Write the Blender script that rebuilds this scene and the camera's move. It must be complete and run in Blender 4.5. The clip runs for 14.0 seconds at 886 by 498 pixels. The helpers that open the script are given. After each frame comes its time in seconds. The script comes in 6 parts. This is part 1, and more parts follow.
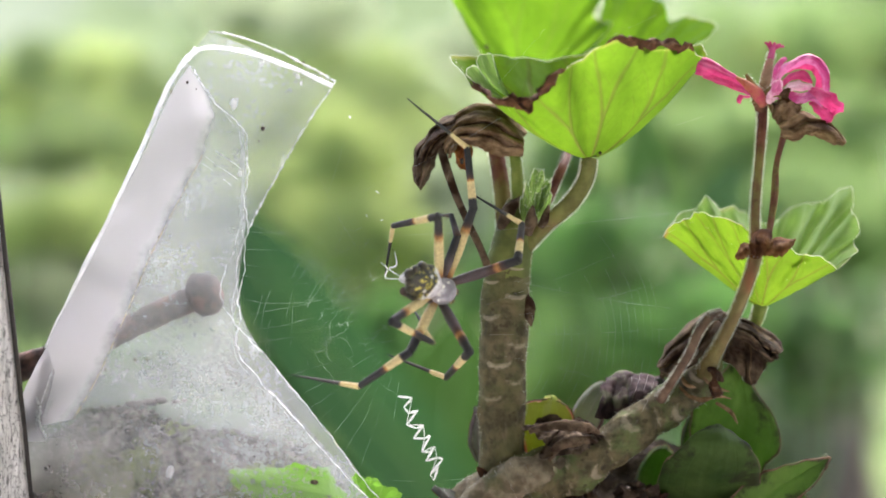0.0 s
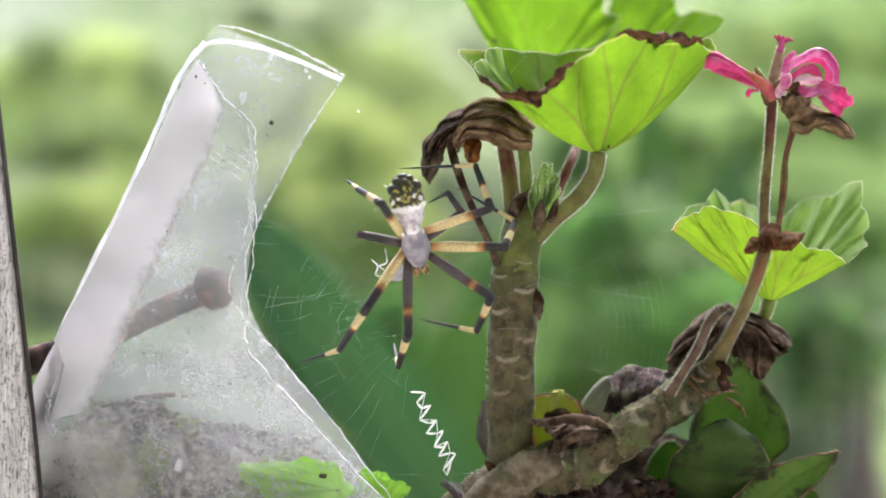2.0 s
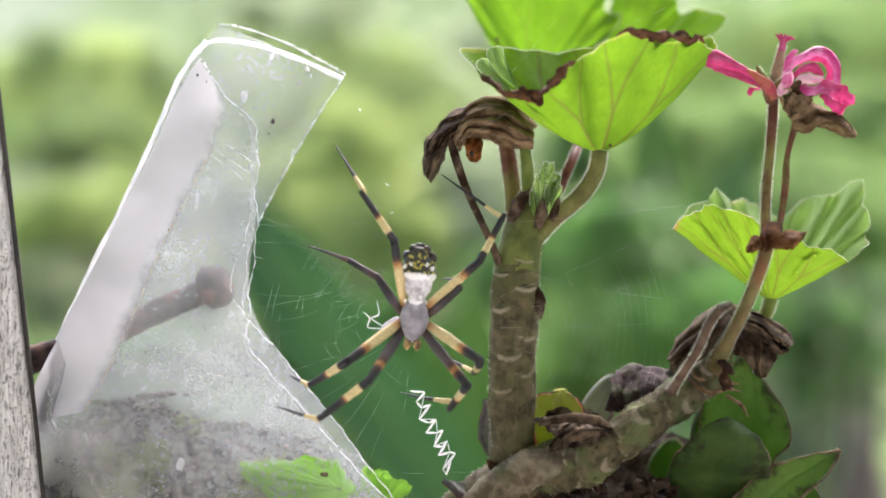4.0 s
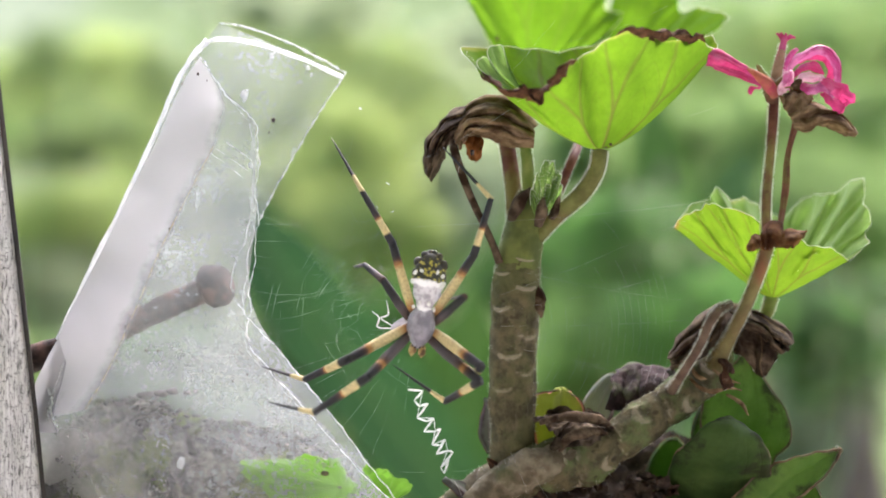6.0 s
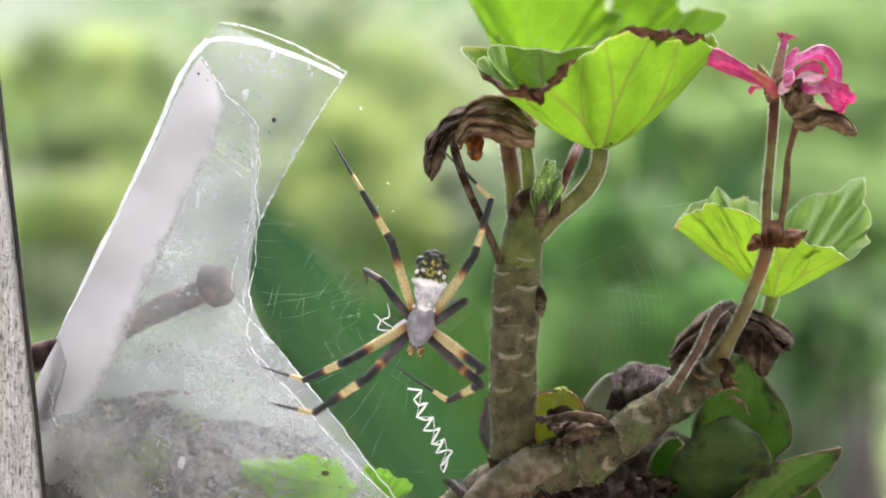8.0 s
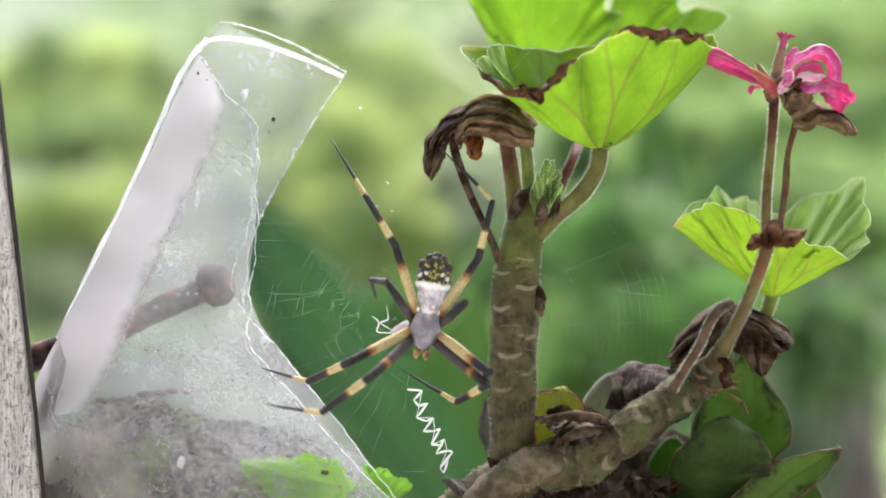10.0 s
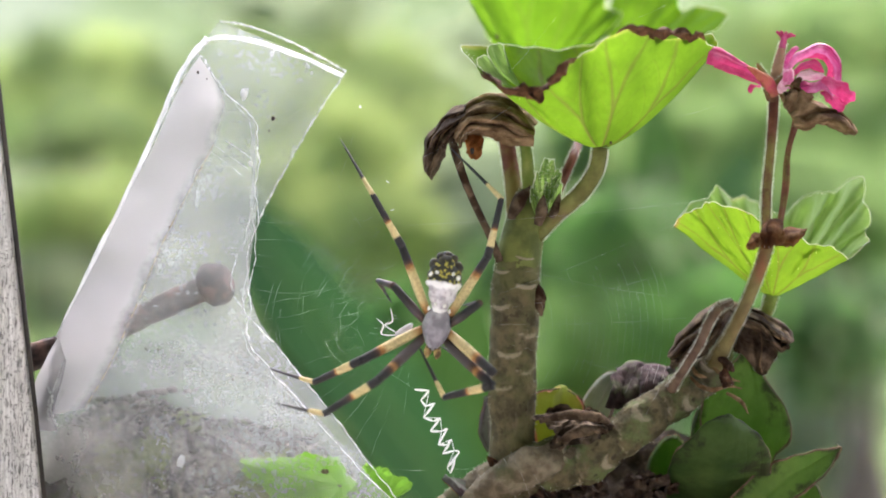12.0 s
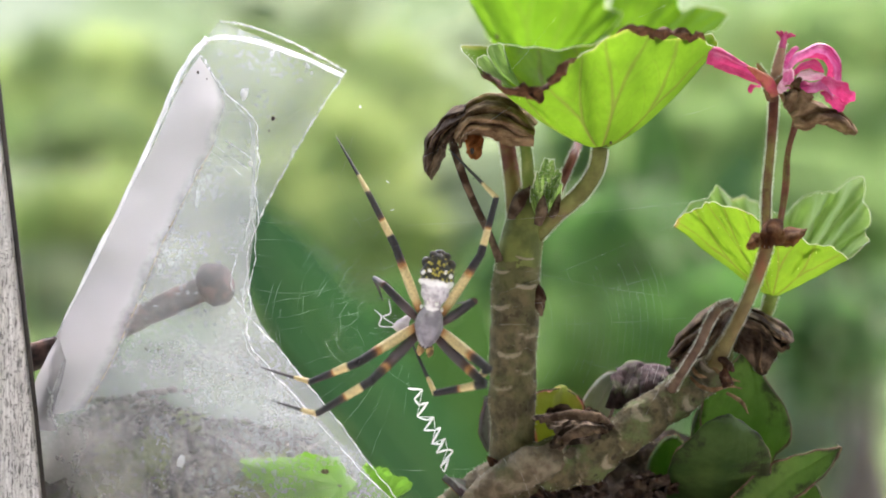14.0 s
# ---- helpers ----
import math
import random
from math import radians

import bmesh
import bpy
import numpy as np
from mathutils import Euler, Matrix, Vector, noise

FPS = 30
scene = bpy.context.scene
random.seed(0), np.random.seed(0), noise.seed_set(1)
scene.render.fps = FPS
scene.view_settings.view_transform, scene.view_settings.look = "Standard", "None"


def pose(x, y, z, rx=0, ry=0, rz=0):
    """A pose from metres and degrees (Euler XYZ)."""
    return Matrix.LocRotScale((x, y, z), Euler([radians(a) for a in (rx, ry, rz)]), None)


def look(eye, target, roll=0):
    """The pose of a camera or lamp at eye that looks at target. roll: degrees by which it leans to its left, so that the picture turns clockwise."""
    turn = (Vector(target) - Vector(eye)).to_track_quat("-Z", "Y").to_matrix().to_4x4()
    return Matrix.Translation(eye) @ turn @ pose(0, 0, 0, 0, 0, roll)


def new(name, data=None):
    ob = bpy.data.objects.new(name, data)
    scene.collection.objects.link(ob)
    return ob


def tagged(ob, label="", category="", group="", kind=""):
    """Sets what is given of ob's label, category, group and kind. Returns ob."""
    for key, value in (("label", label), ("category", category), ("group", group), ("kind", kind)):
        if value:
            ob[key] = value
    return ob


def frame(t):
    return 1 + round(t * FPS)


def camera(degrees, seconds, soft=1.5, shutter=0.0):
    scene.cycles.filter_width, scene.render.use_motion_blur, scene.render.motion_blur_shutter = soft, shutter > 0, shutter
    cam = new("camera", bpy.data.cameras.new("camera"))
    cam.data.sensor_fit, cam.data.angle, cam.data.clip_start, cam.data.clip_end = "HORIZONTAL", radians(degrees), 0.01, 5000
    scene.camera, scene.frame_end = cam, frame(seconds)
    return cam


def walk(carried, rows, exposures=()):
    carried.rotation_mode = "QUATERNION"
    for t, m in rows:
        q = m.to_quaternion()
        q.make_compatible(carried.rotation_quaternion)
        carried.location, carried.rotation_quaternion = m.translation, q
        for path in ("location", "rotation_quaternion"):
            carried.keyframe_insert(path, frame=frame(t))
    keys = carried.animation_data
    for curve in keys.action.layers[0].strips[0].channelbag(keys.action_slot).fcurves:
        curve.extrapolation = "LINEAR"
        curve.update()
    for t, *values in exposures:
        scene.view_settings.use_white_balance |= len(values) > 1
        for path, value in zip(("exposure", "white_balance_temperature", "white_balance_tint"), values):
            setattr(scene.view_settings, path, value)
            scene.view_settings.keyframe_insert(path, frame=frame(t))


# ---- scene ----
D = 0.2413          # lens to the web's plane
Z0 = 1.25           # height of the web's centre over the ground
cam = camera(36, 14.0, soft=1.8, shutter=0.5)
cam.data.dof.use_dof = True
cam.data.dof.focus_distance = D + 0.007
cam.data.dof.aperture_fstop = 7.8


def aim(t, right, down):
    """The camera stands still and is turned by thousandths of a degree."""
    return t, pose(0, -D, Z0, 90 + down / 1000, 0, right / 1000)


walk(cam, [aim(0.0, -439, 427), aim(0.25, -415, 427), aim(0.5, -380, 427), aim(0.75, -305, 350), aim(1.0, -237, 275), aim(1.25, -190, 250),
           aim(1.5, -154, 225), aim(2.0, -83, 178), aim(2.5, -47, 166), aim(3.0, -30, 142), aim(5.5, -12, 95),
           aim(6.0, 0, 71), aim(7.0, 0, 71), aim(8.0, 20, 60), aim(10.5, 0, 28), aim(11.0, 0, 12),
           aim(12.0, 0, 0), aim(14.0, 0, 0)],
     exposures=[(0.0, 2.28, 5980, 17), (14.0, 2.28, 5980, 17)])

# ---------------------------------------------------------------- light
world = bpy.data.worlds.new("overcast_sky")
scene.world = world
world.use_nodes = True
wn = world.node_tree.nodes
sky = wn.new("ShaderNodeTexSky")
sky.sky_type = "NISHITA"
sky.sun_disc = False
sky.sun_elevation = radians(52)
sky.sun_rotation = radians(20)
sky.air_density, sky.dust_density, sky.ozone_density = 1.0, 6.0, 1.0
wn["Background"].inputs["Strength"].default_value = 0.15
world.node_tree.links.new(sky.outputs[0], wn["Background"].inputs["Color"])
sun_data = bpy.data.lights.new("sun", "SUN")
sun_data.energy, sun_data.angle, sun_data.color = 0.85, radians(35), (1.0, 0.96, 0.88)
sun = new("sun", sun_data)
sun.matrix_world = look((0.6, 3.0, 6.0), (0, 0, 1.2))


# ---------------------------------------------------------------- small tools
def plan(u, v, depth=0.0):
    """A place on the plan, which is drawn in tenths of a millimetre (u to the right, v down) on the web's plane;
    depth: millimetres behind that plane."""
    k = (D + depth / 1000) / D
    return Vector(((u - 784) * k * 1e-4, depth / 1000, Z0 + (441 - v) * k * 1e-4))


def rnd(a, b):
    return random.uniform(a, b)


def part(name, bm, material, parent, label="", smooth=True):
    me = bpy.data.meshes.new(name)
    bm.normal_update()
    bm.to_mesh(me)
    bm.free()
    me.materials.append(material)
    if smooth:
        me.polygons.foreach_set("use_smooth", [True] * len(me.polygons))
    ob = new(name, me)
    if parent is not None:
        ob.parent = parent
        ob.matrix_parent_inverse = parent.matrix_world.inverted()
    if label:
        ob["label"] = label
    return ob


def thing(name, place, label, category, group="", kind=""):
    ob = new(name)
    ob.empty_display_size = 0.01
    ob.matrix_world = Matrix.Translation(place)
    return tagged(ob, label, category, group, kind)


def smooth_line(pts, n):
    """n + 1 values along a Catmull-Rom curve through pts (tuples or vectors of any length)."""
    p = np.array([tuple(q) for q in pts], float)
    if len(p) == 2:
        return [p[0] + (p[1] - p[0]) * i / n for i in range(n + 1)]
    q = np.vstack([2 * p[0] - p[1], p, 2 * p[-1] - p[-2]])
    out = []
    for i in range(n + 1):
        s = i / n * (len(p) - 1)
        k = min(int(s), len(p) - 2)
        f = s - k
        a, b, c, d = q[k:k + 4]
        out.append(0.5 * (2 * b + (c - a) * f + (2 * a - 5 * b + 4 * c - d) * f * f + (3 * b - a - 3 * c + d) * f ** 3))
    return out


def tube(bm, pts, radii, n=24, seg=10, rough=0.0, freq=300.0, flat=1.0, closed=True):
    """A bent, tapering rod. rough: unevenness as a share of the radius."""
    line = [Vector(p) for p in smooth_line(pts, n)]
    rr = [float(r[0]) for r in smooth_line([(r,) for r in radii], n)]
    up = None
    rings = []
    for i, p in enumerate(line):
        t = (line[min(i + 1, n)] - line[max(i - 1, 0)]).normalized()
        if up is None:
            up = t.cross(Vector((0.13, 1, 0.21))).normalized()
        up = (up - t * up.dot(t)).normalized()
        side = t.cross(up)
        ring = []
        for k in range(seg):
            a = 2 * math.pi * k / seg
            way = up * math.cos(a) + side * math.sin(a) * flat
            r = max(rr[i], 1e-6)
            if rough:
                r *= 1 + rough * noise.noise((p + way * r) * freq) + rough * 0.5 * noise.noise((p + way * r) * freq * 3)
            ring.append(bm.verts.new(p + way * r))
        rings.append(ring)
    for a, b in zip(rings, rings[1:]):
        for k in range(seg):
            bm.faces.new((a[k], a[(k + 1) % seg], b[(k + 1) % seg], b[k]))
    if closed:
        bm.faces.new(rings[0][::-1])
        bm.faces.new(rings[-1])
    return rings


def blob(bm, centre, size, turn=None, n=10, m=14, rough=0.0, freq=300.0, shape=None):
    """An ellipsoid with half-axes size, shaped by shape(z from -1 to 1, angle) and turned by a matrix."""
    centre, rows = Vector(centre), []
    turn = turn or Matrix.Identity(3)
    for i in range(1, n):
        z = -math.cos(math.pi * i / n)
        row = []
        for k in range(m):
            a = 2 * math.pi * k / m
            w = math.sqrt(max(0, 1 - z * z)) * (shape(z, a) if shape else 1)
            p = Vector((size[0] * w * math.cos(a), size[1] * w * math.sin(a), size[2] * z))
            if rough:
                p *= 1 + rough * noise.noise((centre + p) * freq)
            row.append(bm.verts.new(centre + turn @ p))
        rows.append(row)
    for a, b in zip(rows, rows[1:]):
        for k in range(m):
            bm.faces.new((a[k], a[(k + 1) % m], b[(k + 1) % m], b[k]))
    bm.faces.new(rows[0][::-1])
    bm.faces.new(rows[-1])


def sheet(bm, grid, wrap=False, uvs=None):
    """A surface through rows of places."""
    rows = [[bm.verts.new(p) for p in row] for row in grid]
    layer = bm.loops.layers.uv.new("leaf") if uvs else None
    for i in range(len(rows) - 1):
        m = len(rows[i])
        for k in range(m if wrap else m - 1):
            q = (k + 1) % m
            f = bm.faces.new((rows[i][k], rows[i][q], rows[i + 1][q], rows[i + 1][k]))
            if uvs:
                for loop, (a, b) in zip(f.loops, ((i, k), (i, k + 1), (i + 1, k + 1), (i + 1, k))):
                    loop[layer].uv = uvs(a, b)
    return rows


# ---------------------------------------------------------------- materials
class Nodes:
    def __init__(self, name):
        self.m = bpy.data.materials.new(name)
        self.m.use_nodes = True
        self.t = self.m.node_tree
        self.b = self.t.nodes["Principled BSDF"]
        self.out = self.t.nodes["Material Output"]

    def add(self, kind, **values):
        n = self.t.nodes.new("ShaderNode" + kind)
        for k, v in values.items():
            n.inputs[k.replace("_", " ")].default_value = v
        return n

    def join(self, a, b):
        self.t.links.new(a, b)
        return b

    def math(self, op, a, b=0.0, clamp=False):
        n = self.add("Math")
        n.operation, n.use_clamp = op, clamp
        for s, v in zip(n.inputs, (a, b)):
            if isinstance(v, (int, float)):
                s.default_value = v
            else:
                self.join(v, s)
        return n.outputs[0]

    def mix(self, fac, a, b):
        n = self.add("MixRGB")
        for s, v in zip(n.inputs, (fac, a, b)):
            if isinstance(v, tuple):
                s.default_value = (*v, 1)
            elif isinstance(v, (int, float)):
                s.default_value = v
            else:
                self.join(v, s)
        return n.outputs[0]

    def noise(self, scale, detail=4.0, coord="Object", stretch=None, rough=0.6):
        n = self.add("TexNoise", Scale=scale, Detail=detail, Roughness=rough)
        c = self.add("TexCoord").outputs[coord]
        if stretch:
            mp = self.add("Mapping", Scale=stretch)
            self.join(c, mp.inputs[0])
            c = mp.outputs[0]
        self.join(c, n.inputs["Vector"])
        return n.outputs["Fac"]

    def ramp(self, fac, lo, hi):
        """0 below lo, 1 above hi."""
        n = self.add("MapRange", From_Min=lo, From_Max=hi)
        n.interpolation_type = "SMOOTHSTEP"
        self.join(fac, n.inputs[0])
        return n.outputs[0]

    def bump(self, height, strength, distance):
        n = self.add("Bump", Strength=strength, Distance=distance)
        self.join(height, n.inputs["Height"])
        self.join(n.outputs[0], self.b.inputs["Normal"])
        return n.outputs[0]

    def translucent(self, colour, share, normal=None):
        tr = self.add("BsdfTranslucent")
        if isinstance(colour, tuple):
            tr.inputs[0].default_value = (*colour, 1)
        else:
            self.join(colour, tr.inputs[0])
        if normal:
            self.join(normal, tr.inputs["Normal"])
        mx = self.add("MixShader")
        if isinstance(share, (int, float)):
            mx.inputs[0].default_value = share
        else:
            self.join(share, mx.inputs[0])
        self.join(self.b.outputs[0], mx.inputs[1])
        self.join(tr.outputs[0], mx.inputs[2])
        self.join(mx.outputs[0], self.out.inputs[0])


def surface(name, dark, light, scale, rough=0.7, bump=0.4, deep=0.0003, patch=None, patch_scale=60.0, patch_at=(0.5, 0.65),
            stretch=None, spots=None, glow=None, share=0.4, metal=0.0, sheen=0.4):
    """Two colours by grain, a third by patches, a fourth by small spots; glow: the colour of light that comes through."""
    n = Nodes(name)
    g = n.noise(scale, 6, stretch=stretch)
    c = n.mix(n.ramp(g, 0.32, 0.68), dark, light)
    if patch:
        c = n.mix(n.ramp(n.noise(patch_scale, 5), *patch_at), c, patch)
    if spots:
        c = n.mix(n.ramp(n.noise(scale * 1.7, 2), 0.64, 0.7), c, spots)
    n.join(c, n.b.inputs["Base Color"])
    n.b.inputs["Roughness"].default_value = rough
    n.b.inputs["Metallic"].default_value = metal
    n.b.inputs["Specular IOR Level"].default_value = sheen
    nb = n.bump(g, bump, deep)
    if glow:
        n.translucent(n.mix(n.ramp(g, 0.25, 0.75), tuple(x * 0.75 for x in glow), glow), share, nb)
    return n.m


def leaf_material(name, dark, light, glow, vein, edge, veins=True, share=0.6, blotch=None, blush=0.0):
    """A leaf whose u counts its main veins and whose v runs from the stalk (0) to the margin (1)."""
    n = Nodes(name)
    uv = n.add("TexCoord").outputs["UV"]
    sp = n.add("SeparateXYZ")
    n.join(uv, sp.inputs[0])
    u, v = sp.outputs[0], sp.outputs[1]
    grain = n.noise(900, 5)
    broad = n.noise(90, 4)
    off = n.math("ABSOLUTE", n.math("SUBTRACT", n.math("FRACT", u), 0.5))
    sway = n.math("MULTIPLY", n.math("SUBTRACT", n.noise(260, 3), 0.5), 0.10)
    arm = n.math("MULTIPLY", n.math("MAXIMUM", n.math("SUBTRACT", v, 0.42), 0.0), 0.55)
    fork = n.math("ABSOLUTE", n.math("ADD", n.math("SUBTRACT", off, arm), n.math("MULTIPLY", sway, v)))
    wide = n.math("MULTIPLY", fork, n.math("ADD", v, 0.12))
    line = n.math("MULTIPLY", n.math("SUBTRACT", 1.0, n.ramp(wide, 0.004, 0.045)), n.math("SUBTRACT", 1.15, n.math("MULTIPLY", v, 0.6)), True)
    side = n.math("FRACT", n.math("ADD", n.math("MULTIPLY", off, -3.5), n.math("MULTIPLY", v, 5.0)))
    fine = n.math("SUBTRACT", 1.0, n.ramp(n.math("ABSOLUTE", n.math("SUBTRACT", side, 0.5)), 0.02, 0.09))
    fine = n.math("MULTIPLY", fine, 0.18)
    both = n.math("MAXIMUM", line, fine)
    base = n.mix(n.ramp(broad, 0.3, 0.7), dark, light)
    thru = n.mix(n.ramp(broad, 0.3, 0.7), tuple(x * 0.72 for x in glow), tuple(x * 1.06 for x in glow))
    thru = n.mix(n.math("MULTIPLY", n.ramp(grain, 0.4, 0.7), 0.4), thru, tuple(x * 0.6 for x in glow))
    if veins:
        base = n.mix(n.math("MULTIPLY", both, 0.7), base, vein)
        thru = n.mix(n.math("MULTIPLY", both, 0.75), thru, vein)
    rim = n.ramp(n.math("ADD", v, n.math("MULTIPLY", n.math("SUBTRACT", broad, 0.5), 0.14)), 0.975 - blush, 1.03 - blush)
    base = n.mix(rim, base, edge)
    thru = n.mix(rim, thru, edge)
    if blotch:
        mask = n.math("MULTIPLY", n.ramp(n.math("ADD", n.noise(150, 8, rough=0.7), n.math("MULTIPLY", n.math("SUBTRACT", v, 0.6), 0.22)), 0.49, 0.66), 0.8)
        base = n.mix(mask, base, blotch)
        thru = n.mix(mask, thru, blotch)
    n.join(base, n.b.inputs["Base Color"])
    n.b.inputs["Roughness"].default_value = 0.75
    n.b.inputs["Specular IOR Level"].default_value = 0.12
    nb = n.bump(n.math("ADD", n.math("MULTIPLY", both, -1.0), n.math("MULTIPLY", grain, 0.6)), 0.35, 0.0004)
    n.translucent(thru, share, nb)
    return n.m


def plastic_material(name, haze, tint, dirt=(0.55, 0.56, 0.54), scratch=0.25, rough=0.12, lit=(0.8, 0.82, 0.83), fade=False):
    """Clear film: what is behind shows through, with a milky haze, scratches, dust and a sheen."""
    n = Nodes(name)
    clear = n.add("BsdfTransparent")
    clear.inputs[0].default_value = (*tint, 1)
    milk = n.add("BsdfDiffuse")
    milk.inputs[0].default_value = (*lit, 1)
    thru = n.add("BsdfTranslucent")
    thru.inputs[0].default_value = (*lit, 1)
    both = n.add("MixShader")
    both.inputs[0].default_value = 0.5
    n.join(milk.outputs[0], both.inputs[1])
    n.join(thru.outputs[0], both.inputs[2])
    cloud = n.noise(45, 5)
    fine = n.noise(420, 6)
    scr = n.math("MAXIMUM", n.ramp(n.noise(240, 6, stretch=(1.0, 1.0, 0.16)), 0.62, 0.72), n.math("MULTIPLY", n.ramp(n.noise(1300, 4, stretch=(0.25, 1.0, 1.0)), 0.60, 0.72), 0.5))
    smudge = n.math("MULTIPLY", n.ramp(n.noise(900, 6, rough=0.65), 0.42, 0.66), n.ramp(n.noise(130, 5), 0.36, 0.62))
    specks = n.math("MAXIMUM", n.math("MULTIPLY", n.ramp(n.noise(620, 5), 0.68, 0.80), 0.35), n.math("MULTIPLY", smudge, 0.4))
    fac = n.math("ADD", haze * 0.5, n.math("MULTIPLY", n.ramp(cloud, 0.2, 0.8), haze))
    fac = n.math("ADD", fac, n.math("MULTIPLY", scr, scratch * 0.5))
    fac = n.math("ADD", fac, n.math("MULTIPLY", specks, scratch), True)
    if fade:
        sp = n.add("SeparateXYZ")
        n.join(n.add("TexCoord").outputs["UV"], sp.inputs[0])
        worn = n.ramp(n.math("ADD", sp.outputs[0], n.math("MULTIPLY", n.math("SUBTRACT", n.noise(160, 5), 0.5), 0.5)), 0.72, 1.06)
        fac = n.math("MULTIPLY", fac, n.math("SUBTRACT", 1.0, n.math("MULTIPLY", worn, 0.97 if fade == "both" else 0.85)))
    if fade == "both":
        fac = n.math("MULTIPLY", fac, n.ramp(n.math("ADD", sp.outputs[1], n.math("MULTIPLY", n.math("SUBTRACT", n.noise(110, 5), 0.5), 0.5)), 0.05, 0.5))
    m1 = n.add("MixShader")
    n.join(fac, m1.inputs[0])
    n.join(clear.outputs[0], m1.inputs[1])
    n.join(both.outputs[0], m1.inputs[2])
    gloss = n.add("BsdfGlossy", Roughness=rough)
    bp = n.add("Bump", Strength=0.35, Distance=0.0006)
    n.join(n.math("ADD", cloud, n.math("MULTIPLY", fine, 0.15)), bp.inputs["Height"])
    n.join(bp.outputs[0], gloss.inputs["Normal"])
    fr = n.add("LayerWeight", Blend=0.5)
    m2 = n.add("MixShader")
    n.join(n.math("ADD", 0.04, n.math("MULTIPLY", n.math("POWER", fr.outputs["Facing"], 3.0), 0.55)), m2.inputs[0])
    n.join(m1.outputs[0], m2.inputs[1])
    n.join(gloss.outputs[0], m2.inputs[2])
    n.join(m2.outputs[0], n.out.inputs[0])
    return n.m


# bark: u of its map is 1 on pale leaf scars, -1 in the dark hollows over them
def bark(name, green):
    """Bark; green: a younger branch, greener between its scars."""
    n = Nodes(name)
    sp = n.add("SeparateXYZ")
    n.join(n.add("TexCoord").outputs["UV"], sp.inputs[0])
    grain = n.noise(330, 6)
    fine = n.noise(1100, 4)
    line = n.noise(500, 4, stretch=(1.0, 1.0, 0.22))
    c = n.mix(n.ramp(grain, 0.35, 0.65), (0.050, 0.043, 0.023), (0.118, 0.101, 0.053))
    c = n.mix(n.math("MULTIPLY", n.ramp(line, 0.55, 0.70), 0.35), c, (0.20, 0.17, 0.115))
    young = n.ramp(n.math("ADD", sp.outputs[1], n.math("MULTIPLY", n.math("SUBTRACT", n.noise(120, 3), 0.5), 0.35)), 0.74, 0.98)
    c = n.mix(n.math("MULTIPLY", young, 0.9), c, (0.098, 0.115, 0.032))
    c = n.mix(n.math("MULTIPLY", n.ramp(n.noise(170, 4), 0.46, 0.62), 0.55 if not green else 0.9), c, (0.095, 0.100, 0.040) if not green else (0.096, 0.122, 0.046))
    c = n.mix(n.math("MULTIPLY", n.ramp(n.noise(620, 2), 0.62, 0.7), 0.6), c, (0.035, 0.024, 0.016))
    pale = n.ramp(n.math("ADD", sp.outputs[0], n.math("MULTIPLY", n.math("SUBTRACT", fine, 0.5), 1.0)), 0.20, 0.85)
    hollow = n.ramp(n.math("ADD", n.math("MULTIPLY", sp.outputs[0], -1.0), n.math("MULTIPLY", n.math("SUBTRACT", grain, 0.5), 0.8)), 0.25, 0.8)
    c = n.mix(n.math("MULTIPLY", pale, 0.82), c, (0.27, 0.235, 0.17))
    c = n.mix(n.math("MULTIPLY", hollow, 0.9), c, (0.030, 0.025, 0.016))
    n.join(c, n.b.inputs["Base Color"])
    n.b.inputs["Roughness"].default_value = 0.8
    n.b.inputs["Specular IOR Level"].default_value = 0.12
    n.bump(n.math("ADD", grain, n.math("MULTIPLY", fine, 0.5)), 1.0, 0.0009)
    return n.m


M_BARK = bark("stem_bark", False)
M_BARK_GREEN = bark("green_bark", True)
M_BARK_TAN = surface("tan_bark", (0.085, 0.068, 0.042), (0.21, 0.18, 0.125), 300, 0.85, 1.0, 0.0009, patch=(0.07, 0.075, 0.032), patch_scale=110, patch_at=(0.46, 0.62), sheen=0.1)
M_SHOOT = surface("green_shoot", (0.17, 0.23, 0.05), (0.28, 0.31, 0.09), 300, 0.6, 0.3, 0.0002, patch=(0.22, 0.10, 0.05), patch_scale=120, glow=(0.3, 0.4, 0.08), share=0.25, sheen=0.1)
M_AMBER = surface("amber_stalk", (0.12, 0.092, 0.042), (0.21, 0.185, 0.075), 300, 0.6, 0.3, 0.0002, patch=(0.22, 0.10, 0.05), patch_scale=110, glow=(0.38, 0.28, 0.08), share=0.25, sheen=0.1)
M_OLIVE = surface("olive_stalk", (0.105, 0.105, 0.036), (0.19, 0.205, 0.068), 300, 0.6, 0.3, 0.0002, patch=(0.18, 0.11, 0.055), patch_scale=100, glow=(0.34, 0.32, 0.08), share=0.25, sheen=0.1)
M_YOUNG_LEAF = leaf_material("young_leaf", (0.15, 0.24, 0.07), (0.24, 0.34, 0.12), (0.2, 0.32, 0.07), (0.10, 0.15, 0.05), (0.34, 0.4, 0.2))
M_STALK = surface("reddish_stalk", (0.085, 0.032, 0.026), (0.19, 0.095, 0.058), 300, 0.6, 0.3, 0.0002, patch=(0.2, 0.2, 0.06), patch_scale=90, glow=(0.35, 0.12, 0.07), share=0.25, sheen=0.1)
M_HAIR = surface("pale_hair", (0.7, 0.72, 0.62), (0.85, 0.85, 0.8), 900, 0.6, 0.1, glow=(0.85, 0.88, 0.75), share=0.6)
